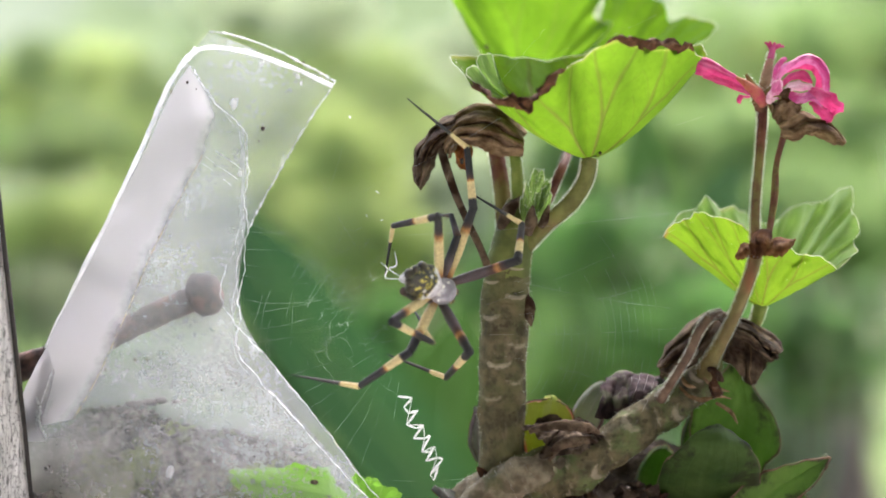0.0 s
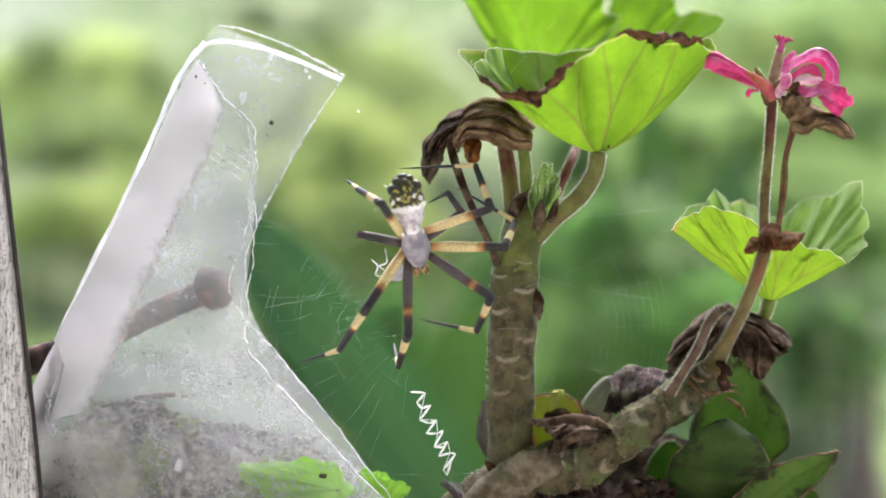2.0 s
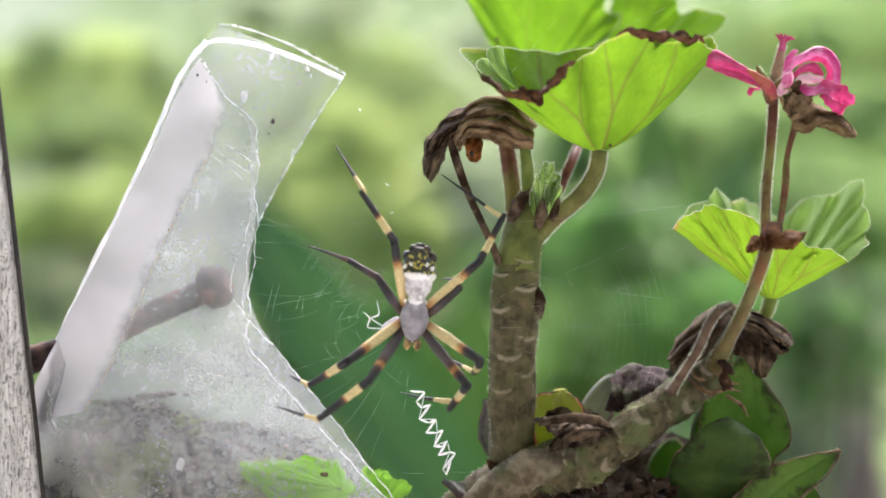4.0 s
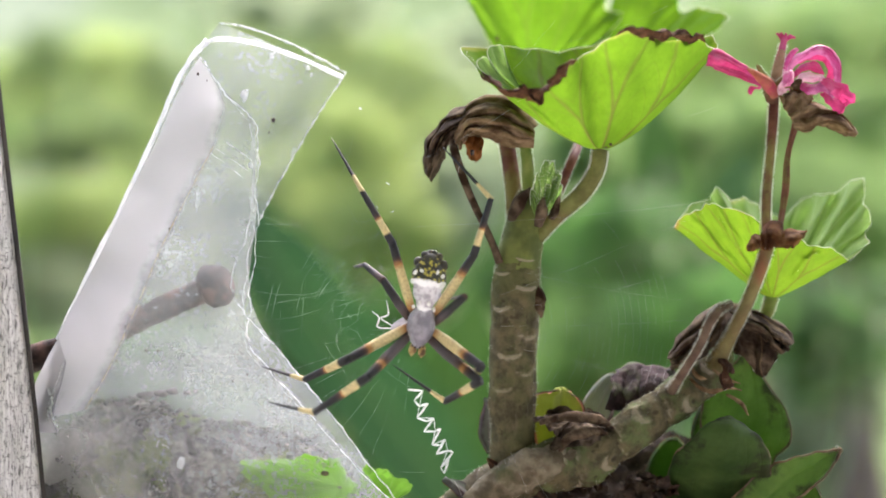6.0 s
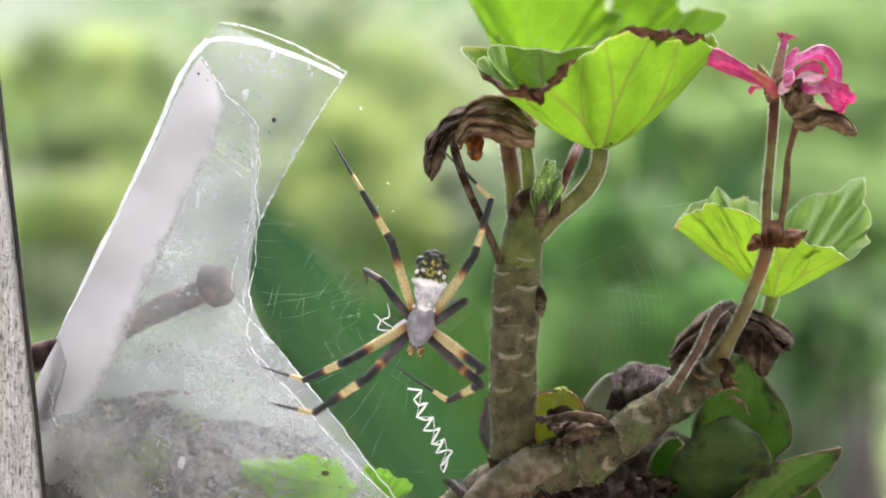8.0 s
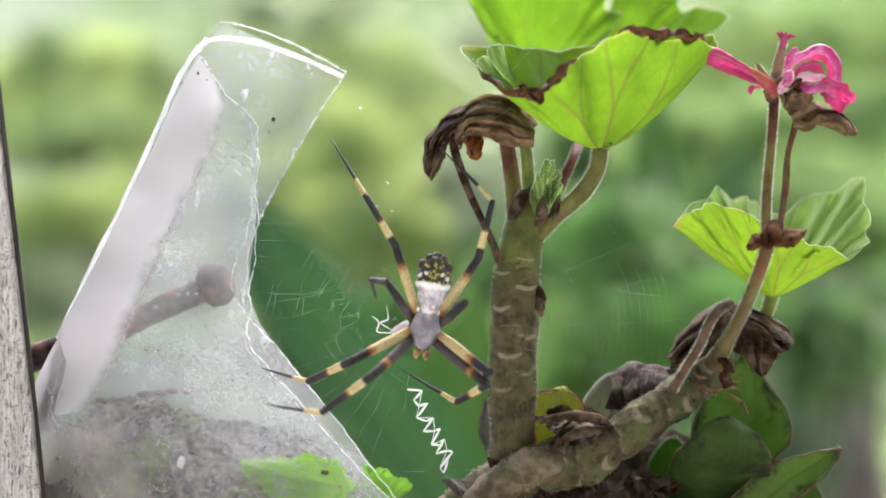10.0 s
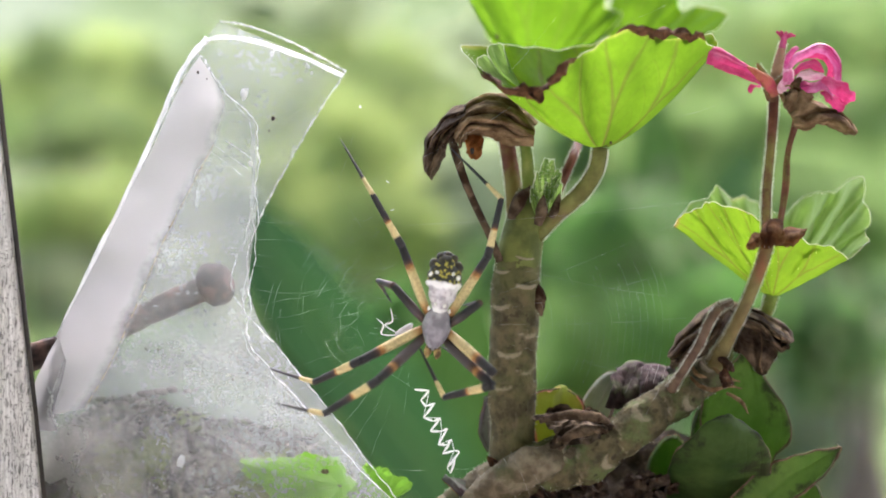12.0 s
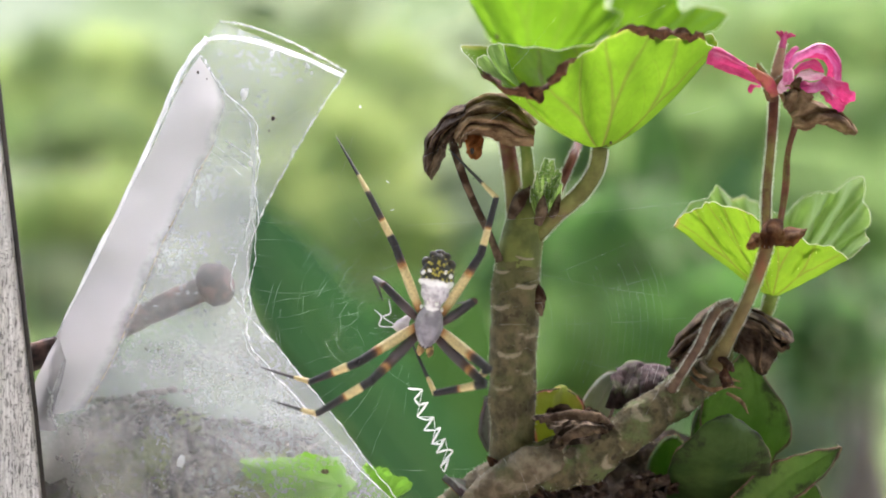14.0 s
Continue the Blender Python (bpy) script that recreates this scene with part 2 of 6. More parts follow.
M_LEAF = leaf_material("geranium_leaf", (0.07, 0.15, 0.007), (0.105, 0.20, 0.012), (0.108, 0.212, 0.007), (0.085, 0.080, 0.02), (0.30, 0.32, 0.06))
M_LEAF_TOP = leaf_material("upper_geranium_leaf", (0.075, 0.16, 0.015), (0.11, 0.21, 0.02), (0.15, 0.305, 0.010), (0.12, 0.20, 0.02), (0.26, 0.31, 0.06))
M_LEAF_PALE = leaf_material("pale_geranium_leaf", (0.22, 0.34, 0.12), (0.31, 0.44, 0.18), (0.14, 0.25, 0.04), (0.28, 0.38, 0.17), (0.36, 0.36, 0.16))
M_LEAF_RED = leaf_material("red_edged_leaf", (0.085, 0.16, 0.012), (0.125, 0.21, 0.018), (0.125, 0.225, 0.008), (0.10, 0.075, 0.02), (0.26, 0.11, 0.045))
M_WITHER = surface("withered_rim", (0.022, 0.010, 0.007), (0.085, 0.040, 0.020), 620, 0.85, 1.0, 0.001, patch=(0.15, 0.10, 0.065), patch_scale=300, patch_at=(0.55, 0.7), glow=(0.10, 0.05, 0.022), share=0.15, sheen=0.1)
M_DEAD = surface("dead_leaf", (0.028, 0.019, 0.013), (0.145, 0.104, 0.066), 420, 0.9, 1.0, 0.001, patch=(0.022, 0.012, 0.007), patch_scale=170, patch_at=(0.5, 0.62), glow=(0.2, 0.10, 0.03), share=0.1, sheen=0.08)
M_PETIOLE = surface("dried_petiole", (0.075, 0.048, 0.034), (0.165, 0.115, 0.078), 340, 0.8, 0.7, 0.0004, patch=(0.05, 0.028, 0.02), patch_scale=140, glow=(0.2, 0.1, 0.05), share=0.15, sheen=0.1)
M_DEAD_DARK = surface("dark_dead_leaf", (0.022, 0.016, 0.011), (0.085, 0.062, 0.041), 420, 0.9, 1.0, 0.001, patch=(0.14, 0.105, 0.07), patch_scale=240, patch_at=(0.56, 0.7), sheen=0.08)
M_DEAD_LIGHT = surface("dry_brown_leaf", (0.11, 0.070, 0.035), (0.31, 0.215, 0.12), 420, 0.9, 1.0, 0.001, patch=(0.06, 0.034, 0.016), patch_scale=150, glow=(0.3, 0.16, 0.05), share=0.25, sheen=0.1)
M_ORANGE = surface("orange_dry_leaf", (0.13, 0.045, 0.012), (0.34, 0.14, 0.04), 380, 0.85, 0.9, 0.0008, patch=(0.07, 0.03, 0.014), patch_scale=220, patch_at=(0.52, 0.66), glow=(0.5, 0.17, 0.03), share=0.35, sheen=0.1)
M_CLAW = surface("petal_base", (0.36, 0.10, 0.06), (0.52, 0.21, 0.13), 500, 0.6, 0.4, 0.0003, patch=(0.50, 0.06, 0.14), patch_scale=200, patch_at=(0.48, 0.62), glow=(0.5, 0.16, 0.1), share=0.3, sheen=0.15)
M_YELLOW = leaf_material("yellow_green_leaf", (0.22, 0.29, 0.045), (0.33, 0.40, 0.07), (0.34, 0.40, 0.05), (0.30, 0.34, 0.10), (0.55, 0.20, 0.17), share=0.35, blush=0.10)
M_PETAL = surface("pink_petal", (0.46, 0.025, 0.13), (0.62, 0.09, 0.25), 420, 0.7, 0.6, 0.0006, patch=(0.52, 0.14, 0.28), patch_scale=230, patch_at=(0.5, 0.7), glow=(0.42, 0.03, 0.13), share=0.4)
M_PETAL_PALE = surface("faded_petal", (0.46, 0.05, 0.22), (0.68, 0.30, 0.48), 330, 0.6, 0.6, 0.0006, patch=(0.38, 0.010, 0.12), patch_scale=150, patch_at=(0.46, 0.58), glow=(0.36, 0.08, 0.22), share=0.3)
M_PETAL_WHITE = surface("washed_out_petal", (0.62, 0.30, 0.42), (0.82, 0.62, 0.68), 300, 0.6, 0.6, 0.0006, patch=(0.50, 0.06, 0.22), patch_scale=210, patch_at=(0.5, 0.64), glow=(0.5, 0.25, 0.33), share=0.3)
M_STYLE = surface("tan_style", (0.26, 0.17, 0.11), (0.42, 0.31, 0.21), 400, 0.7, 0.4, 0.0003, patch=(0.42, 0.14, 0.14), patch_scale=200, glow=(0.4, 0.25, 0.17), share=0.25, sheen=0.1)
M_CALYX = surface("dry_calyx", (0.03, 0.013, 0.006), (0.13, 0.056, 0.02), 400, 0.85, 0.9, 0.0006, patch=(0.14, 0.08, 0.03), patch_scale=190, glow=(0.3, 0.11, 0.03), share=0.2, sheen=0.05)
M_SUCC = leaf_material("succulent_leaf", (0.055, 0.115, 0.02), (0.11, 0.19, 0.04), (0.15, 0.33, 0.02), (0.06, 0.11, 0.025), (0.10, 0.075, 0.04), veins=False, share=0.3, blotch=(0.026, 0.026, 0.016))
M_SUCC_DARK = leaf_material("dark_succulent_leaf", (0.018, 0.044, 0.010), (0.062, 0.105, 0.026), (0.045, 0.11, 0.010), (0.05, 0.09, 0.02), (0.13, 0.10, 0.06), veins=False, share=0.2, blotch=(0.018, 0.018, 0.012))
M_GREY_LEAF = leaf_material("grey_purple_leaf", (0.10, 0.12, 0.10), (0.19, 0.20, 0.18), (0.15, 0.2, 0.12), (0.14, 0.10, 0.11), (0.12, 0.05, 0.06), share=0.25, blotch=(0.055, 0.04, 0.045))
M_PALE_GREY = leaf_material("pale_grey_leaf", (0.24, 0.28, 0.21), (0.34, 0.37, 0.30), (0.2, 0.26, 0.17), (0.3, 0.3, 0.27), (0.16, 0.08, 0.09), share=0.2)
M_SOIL = surface("potting_soil", (0.018, 0.012, 0.008), (0.06, 0.04, 0.025), 500, 0.95, 1.0, 0.001, spots=(0.13, 0.10, 0.07))
M_GRIT = surface("grey_grit", (0.026, 0.021, 0.022), (0.36, 0.333, 0.30), 380, 0.95, 1.0, 0.001, patch=(0.14, 0.18, 0.04), patch_scale=65, patch_at=(0.51, 0.60), spots=(0.44, 0.42, 0.39), sheen=0.1)
n = Nodes("grit_crumb")
r = n.add("NewGeometry").outputs["Random Per Island"]
c = n.mix(n.ramp(r, 0.1, 0.7), (0.016, 0.013, 0.011), (0.12, 0.10, 0.085))
c = n.mix(n.math("MULTIPLY", n.ramp(r, 0.72, 0.8), 0.8), c, (0.10, 0.13, 0.035))
c = n.mix(n.ramp(r, 0.9, 0.96), c, (0.30, 0.29, 0.27))
c = n.mix(n.math("MULTIPLY", n.ramp(n.noise(1500, 4), 0.5, 0.65), 0.5), c, (0.16, 0.15, 0.14))
n.join(c, n.b.inputs["Base Color"])
n.b.inputs["Roughness"].default_value = 0.95
n.bump(n.noise(1500, 4), 0.8, 0.0006)
M_CRUMB = n.m
M_FILM = plastic_material("clear_film", 0.30, (0.88, 0.888, 0.895), lit=(0.43, 0.456, 0.455), scratch=0.6)
M_FILM_MILK = plastic_material("milky_film", 1.5, (0.9, 0.9, 0.92), scratch=0.1, lit=(0.515, 0.515, 0.53), fade=True)
M_VEIL = plastic_material("pale_veil", 0.42, (0.92, 0.93, 0.92), scratch=0.2, lit=(0.60, 0.60, 0.57), fade="both")
M_CHIP = surface("fold_highlight_and_chip", (0.80, 0.83, 0.84), (0.93, 0.95, 0.95), 300, 0.15, 0.3, 0.0002, glow=(0.97, 0.98, 0.98), share=0.6)
M_RUST = surface("rusty_iron", (0.028, 0.020, 0.019), (0.10, 0.068, 0.060), 500, 0.8, 0.8, 0.0004, patch=(0.17, 0.10, 0.08), patch_scale=160)
n = Nodes("weathered_wood")
fine = n.noise(1500, 6, stretch=(1.0, 1.0, 0.07))
streak = n.noise(420, 5, stretch=(1.0, 1.0, 0.05))
crack = n.ramp(n.noise(3000, 5, stretch=(1.0, 1.0, 0.14)), 0.53, 0.66)
pit = n.ramp(n.noise(2200, 4), 0.56, 0.66)
c = n.mix(n.ramp(fine, 0.3, 0.7), (0.40, 0.395, 0.385), (0.76, 0.75, 0.735))
c = n.mix(n.math("MULTIPLY", n.ramp(streak, 0.4, 0.65), 0.35), c, (0.42, 0.41, 0.38))
c = n.mix(n.math("MULTIPLY", crack, 0.8), c, (0.035, 0.032, 0.028))
c = n.mix(n.math("MULTIPLY", pit, 0.7), c, (0.10, 0.095, 0.085))
n.join(c, n.b.inputs["Base Color"])
n.b.inputs["Roughness"].default_value = 0.92
n.bump(n.math("SUBTRACT", fine, n.math("MULTIPLY", n.math("MAXIMUM", crack, pit), 0.8)), 0.8, 0.0006)
M_WOOD = n.m
# clear folded edges of film: glassy, bright highlights put into the colour, with gaps
n = Nodes("film_edge_glint_and_scuff")
n.b.inputs["Base Color"].default_value = (0.66, 0.68, 0.69, 1)
n.b.inputs["Roughness"].default_value = 0.12
n.translucent((0.74, 0.76, 0.76), 0.35)
veil = n.add("BsdfTransparent")
mx = n.add("MixShader")
n.join(n.ramp(n.noise(420, 5), 0.30, 0.54), mx.inputs[0])
n.join(veil.outputs[0], mx.inputs[1])
n.join(n.out.inputs[0].links[0].from_socket, mx.inputs[2])
n.join(mx.outputs[0], n.out.inputs[0])
M_FOLD = n.m
# brownish stitching, broken into dots
n = Nodes("seam_dots")
n.b.inputs["Base Color"].default_value = (0.26, 0.21, 0.12, 1)
n.b.inputs["Roughness"].default_value = 0.9
veil = n.add("BsdfTransparent")
mx = n.add("MixShader")
n.join(n.ramp(n.noise(900, 3), 0.34, 0.55), mx.inputs[0])
n.join(veil.outputs[0], mx.inputs[1])
n.join(n.b.outputs[0], mx.inputs[2])
n.join(mx.outputs[0], n.out.inputs[0])
M_SEAM = n.m
M_WOOD_DARK = surface("shaded_wood_edge", (0.012, 0.010, 0.008), (0.045, 0.036, 0.028), 300, 0.95, 0.9, 0.0008, stretch=(1.0, 1.0, 0.2))
M_SILK = surface("spider_silk", (0.75, 0.75, 0.76), (0.9, 0.9, 0.9), 900, 0.5, 0.1, glow=(0.9, 0.9, 0.9), share=0.5)

# ---------------------------------------------------------------- ground and distance
M_GRASS = surface("meadow", (0.10, 0.15, 0.05), (0.18, 0.23, 0.09), 1.2, 0.9, 0.5, 0.05, patch=(0.16, 0.18, 0.08), patch_scale=0.25, sheen=0.0)
# hill colours raised, so that they hold the haze of distance
M_HILL = surface("far_woods_with_haze", (0.10, 0.135, 0.06), (0.19, 0.235, 0.11), 0.13, 0.95, 0.6, 0.4, patch=(0.21, 0.24, 0.15), patch_scale=0.05, sheen=0.0)
# the two palest leaf colours make up for missing light and distance haze
M_FOLIAGE = {}
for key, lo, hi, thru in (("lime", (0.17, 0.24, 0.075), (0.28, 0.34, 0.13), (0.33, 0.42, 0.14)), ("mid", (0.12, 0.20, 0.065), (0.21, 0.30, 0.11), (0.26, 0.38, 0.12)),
                          ("deep", (0.035, 0.075, 0.026), (0.085, 0.15, 0.05), (0.09, 0.19, 0.045)), ("leafy", (0.042, 0.092, 0.024), (0.10, 0.18, 0.05), (0.12, 0.26, 0.055)), ("fresh", (0.085, 0.155, 0.042), (0.175, 0.265, 0.082), (0.22, 0.36, 0.09)), ("sunlit_tint", (0.23, 0.31, 0.09), (0.35, 0.41, 0.15), (0.42, 0.51, 0.17)), ("dusky", (0.028, 0.058, 0.020), (0.07, 0.115, 0.042), (0.08, 0.155, 0.045)), ("olive", (0.075, 0.11, 0.035), (0.13, 0.165, 0.055), (0.14, 0.2, 0.06)), ("grey", (0.22, 0.27, 0.16), (0.36, 0.41, 0.26), (0.4, 0.47, 0.27))):
    n = Nodes(key + "_foliage")
    r = n.add("NewGeometry").outputs["Random Per Island"]
    c = n.mix(r, lo, hi)
    n.join(c, n.b.inputs["Base Color"])
    n.b.inputs["Roughness"].default_value = 0.6
    n.translucent(thru, 0.65)
    M_FOLIAGE[key] = n.m
M_TRUNK = surface("tree_bark", (0.07, 0.055, 0.04), (0.17, 0.14, 0.10), 30, 0.9, 0.8, 0.01)

bm = bmesh.new()
N = 60
grid = []
for i in range(N + 1):
    y = -30 + 430 * (i / N) ** 2
    row = []
    for k in range(N + 1):
        x = (k / N - 0.5) * (60 + 2.6 * max(y, 0))
        z = 0.0
        if y > 3:
            z -= min(1.0, (y - 3) / 8) * 1.2
        z += 0.25 * noise.noise((x * 0.15, y * 0.15, 0)) * min(1, max(0, y - 2) / 4)
        row.append((x, y, z))
    grid.append(row)
sheet(bm, grid)
tagged(part("ground", bm, M_GRASS, None), "uneven green meadow below the garden", "ground", kind="structure")

bm = bmesh.new()
grid = []
for i in range(31):
    y = 60 + 260 * i / 30
    row = []
    for k in range(61):
        x = -220 + 440 * k / 60
        top = 88 + 13 * noise.noise((x * 0.012, 3.1, 0)) - 56 * math.exp(-((x + 99) / 30) ** 2)
        z = -1.3 + top * min(1, (i / 30)) ** 0.8 + 3.0 * noise.noise((x * 0.05, y * 0.05, 1.7)) * min(1, i / 5)
        row.append((x, y, z))
    grid.append(row)
sheet(bm, grid)
tagged(part("hillside_backdrop", bm, M_HILL, None), "far wooded hillside, haze put into its colour, with a dip open to the sky", "hillside", kind="structure")


def leaves(bm_data, centre, size, count, leaf, droop=0.4):
    """Small bent leaves scattered through an uneven crown."""
    verts, faces = bm_data
    for _ in range(count):
        d = Vector((random.gauss(0, 1), random.gauss(0, 1), random.gauss(0, 1))).normalized()
        lump = 0.75 + 0.5 * noise.noise(d * 2.3 + Vector(centre))
        p = Vector(centre) + Vector((d.x * size[0], d.y * size[1], d.z * size[2])) * lump * rnd(0.45, 1.0) ** 0.5
        a = Vector((rnd(-1, 1), rnd(-1, 1), rnd(-1, 1) - droop)).normalized()
        b = a.cross(Vector((rnd(-1, 1), rnd(-1, 1), rnd(-1, 1)))).normalized()
        c = a.cross(b) * 0.15
        s = leaf * rnd(0.6, 1.3)
        k = len(verts)
        verts += [p, p + (a * 0.5 + b * 0.28 + c) * s, p + a * s, p + (a * 0.5 - b * 0.28 + c) * s]
        faces += [(k, k + 1, k + 2), (k, k + 2, k + 3)]


def bush(x, y, base, size, kind, count, leaf, label, name="bush", category="bush"):
    t = thing(name, (x, y, -1.3), label, category, "bushes on the slope")
    bm = bmesh.new()
    top = base + size[2] * 1.1
    girth = min(1.0, size[0] / 1.5)
    tube(bm, [(x, y, -1.6), (x + 0.05, y, base + 0.4 * (top - base)), (x, y, top)], [0.09 * girth, 0.06 * girth, 0.03 * girth], 8, 7, 0.2, 5)
    for k in range(4):
        a = rnd(0, 6.3)
        tube(bm, [(x, y, base + 0.3 * (top - base)), (x + math.cos(a) * size[0] * 0.6, y + math.sin(a) * size[1] * 0.6, base + rnd(0.6, 1.2) * (top - base))], [0.045 * girth, 0.015 * girth], 5, 6)
    part("trunk", bm, M_TRUNK, t)
    data = ([], [])
    lumps = 7
    for k in range(lumps):
        a = 2 * math.pi * k / lumps
        q = rnd(0.35, 0.8) if k else 0.0
        leaves(data, (x + math.cos(a) * size[0] * q, y + math.sin(a) * size[1] * q, base + size[2] * rnd(0.35, 1.6)), [v * rnd(0.36, 0.66) for v in size], count // lumps, leaf)
    me = bpy.data.meshes.new("crown")
    me.from_pydata([tuple(v) for v in data[0]], [], data[1])
    me.materials.append(M_FOLIAGE[kind])
    crown = new("crown", me)
    crown.parent = t
    crown.matrix_parent_inverse = t.matrix_world.inverted()
    return t


def bearing(u, y):
    """x of the line through u on the plan, carried to a distance y."""
    return (u - 784) * 1e-4 * (D + y) / D


def level(v, y):
    return Z0 + (441 - v) * 1e-4 * (D + y) / D


def bush_at(u, v, y, w, h, kind, count, leaf, label):
    """A bush whose crown is centred on plan place (u, v) at distance y, w wide and h high in plan units."""
    k = 1e-4 * (D + y) / D
    half = (w / 2 * k, w / 2 * k, h / 2 * k)
    z = level(v, y)
    return bush(bearing(u, y), y, z - half[2], half, kind, count, leaf, label)


# farther bushes stand on the slope and fill the view
GROUPS = (
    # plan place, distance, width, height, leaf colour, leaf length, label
    (130, 140, 26, 460, 160, "sunlit_tint", 0.30, "yellow-green bush on the far slope, sunlight put into its colour"),
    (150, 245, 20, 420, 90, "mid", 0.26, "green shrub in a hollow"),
    (40, 440, 12, 460, 380, "grey", 0.18, "pale grey-green bush behind the post"),
    (300, 360, 14, 380, 300, "lime", 0.2, "pale lime-green bush behind the plastic bag"),
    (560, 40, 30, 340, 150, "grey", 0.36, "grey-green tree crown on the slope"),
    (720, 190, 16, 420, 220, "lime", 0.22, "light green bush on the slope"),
    (640, 340, 12, 420, 260, "sunlit_tint", 0.17, "light green bush on the slope"),
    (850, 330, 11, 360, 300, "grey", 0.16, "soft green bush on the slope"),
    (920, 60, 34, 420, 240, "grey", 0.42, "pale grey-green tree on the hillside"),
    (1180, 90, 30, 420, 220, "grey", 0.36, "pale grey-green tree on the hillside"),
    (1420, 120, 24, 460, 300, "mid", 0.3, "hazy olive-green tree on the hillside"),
    (1500, 340, 9, 380, 260, "mid", 0.13, "mid-green leafy shrub on the slope"),
    (1200, 225, 13, 420, 150, "mid", 0.16, "mid-green shrub on the slope"),
    (1480, 215, 11, 380, 150, "mid", 0.15, "mid-green shrub on the slope"),
    (1320, 300, 12, 320, 260, "mid", 0.16, "olive-green shrub on the slope"),
    (740, 390, 18, 320, 300, "lime", 0.22, "light green bush between the broad leaves"),
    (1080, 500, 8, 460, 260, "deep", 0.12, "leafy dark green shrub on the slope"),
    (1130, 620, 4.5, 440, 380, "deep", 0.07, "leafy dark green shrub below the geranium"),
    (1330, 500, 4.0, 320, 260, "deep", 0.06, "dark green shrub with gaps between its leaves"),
    (1510, 620, 10.5, 300, 360, "grey", 0.14, "pale green shrub low on the slope, light put into its colour"),
    (1420, 720, 10.5, 300, 340, "grey", 0.14, "pale green bush low on the slope, light put into its colour"),
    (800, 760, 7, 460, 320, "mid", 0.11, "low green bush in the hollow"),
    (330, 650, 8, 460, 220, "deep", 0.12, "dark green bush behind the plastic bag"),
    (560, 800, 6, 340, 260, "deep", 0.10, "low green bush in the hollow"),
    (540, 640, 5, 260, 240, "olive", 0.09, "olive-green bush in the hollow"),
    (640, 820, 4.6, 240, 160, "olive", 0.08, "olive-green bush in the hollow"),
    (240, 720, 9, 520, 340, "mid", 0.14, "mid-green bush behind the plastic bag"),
)
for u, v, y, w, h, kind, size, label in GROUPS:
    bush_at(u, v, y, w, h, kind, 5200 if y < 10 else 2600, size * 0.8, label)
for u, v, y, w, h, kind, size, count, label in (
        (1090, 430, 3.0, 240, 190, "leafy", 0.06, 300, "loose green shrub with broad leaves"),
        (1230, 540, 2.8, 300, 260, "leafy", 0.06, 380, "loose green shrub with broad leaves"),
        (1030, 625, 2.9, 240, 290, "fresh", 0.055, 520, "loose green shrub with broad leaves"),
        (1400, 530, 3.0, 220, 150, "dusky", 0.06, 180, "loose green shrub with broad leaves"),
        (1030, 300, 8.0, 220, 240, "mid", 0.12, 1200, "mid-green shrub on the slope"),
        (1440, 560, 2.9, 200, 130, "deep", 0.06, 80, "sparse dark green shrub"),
        # a few grey leaves give the sky glints among the shrubs
        (1150, 400, 3.1, 300, 160, "grey", 0.05, 50, "scattered grey leaves added as pale glints in the growth"),
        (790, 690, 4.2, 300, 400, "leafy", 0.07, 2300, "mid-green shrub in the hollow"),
        # leaf colour darkened here for the shade between the bushes
        (150, 252, 10.5, 380, 84, "olive", 0.13, 650, "shrub with darker leaves, the shade of a hollow in their colour"),
        (90, 370, 10.2, 340, 140, "sunlit_tint", 0.12, 1000, "light green bush behind the post"),
        (665, 335, 10.5, 330, 330, "sunlit_tint", 0.12, 2400, "pale green bush on the slope"),
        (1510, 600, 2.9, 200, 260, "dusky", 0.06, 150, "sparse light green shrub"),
        (1520, 560, 3.1, 160, 160, "grey", 0.06, 70, "scattered grey leaves added as pale glints in the growth")):
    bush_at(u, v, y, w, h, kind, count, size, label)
# more growth between them, thinner with distance
random.seed(4)
TINTS = {"lime": "yellow-green bush among others on the slope", "grey": "pale grey-green tree on the slope, haze put into its colour", "mid": "mid-green bush among others on the slope", "deep": "dark green bush in a hollow"}
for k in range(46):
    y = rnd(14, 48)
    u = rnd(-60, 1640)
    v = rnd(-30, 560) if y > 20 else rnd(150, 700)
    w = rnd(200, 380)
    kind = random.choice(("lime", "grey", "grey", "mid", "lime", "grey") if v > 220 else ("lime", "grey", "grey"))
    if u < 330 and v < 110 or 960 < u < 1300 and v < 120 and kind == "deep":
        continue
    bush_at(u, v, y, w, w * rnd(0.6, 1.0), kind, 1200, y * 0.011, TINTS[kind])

random.seed(11)
# low far growth that nobody could count
n = Nodes("far_growth")
patch = n.noise(0.55, 3)
r = n.add("NewGeometry").outputs["Random Per Island"]
c = n.mix(n.ramp(patch, 0.38, 0.62), (0.15, 0.22, 0.075), (0.28, 0.35, 0.10))
c = n.mix(n.math("MULTIPLY", r, 0.4), c, (0.33, 0.39, 0.16))
n.join(c, n.b.inputs["Base Color"])
n.b.inputs["Roughness"].default_value = 0.7
n.translucent(c, 0.5)
data = ([], [])
for k in range(290):
    y = rnd(13, 46)
    u, v = rnd(-40, 1620), rnd(20, 520)
    if k > 150:
        y, u, v = rnd(11, 20), rnd(-40, 840), rnd(70, 520)
    if u < 170 and v < 60 or u > 960 and v > 130:
        continue
    s = rnd(30, 75) * 1e-4 * (D + y) / D
    leaves(data, (bearing(u, y), y, level(v, y)), (s, s, s * rnd(0.5, 0.9)), 120, y * 0.009)
me = bpy.data.meshes.new("far_shrubs")
me.from_pydata([tuple(v) for v in data[0]], [], data[1])
me.materials.append(n.m)
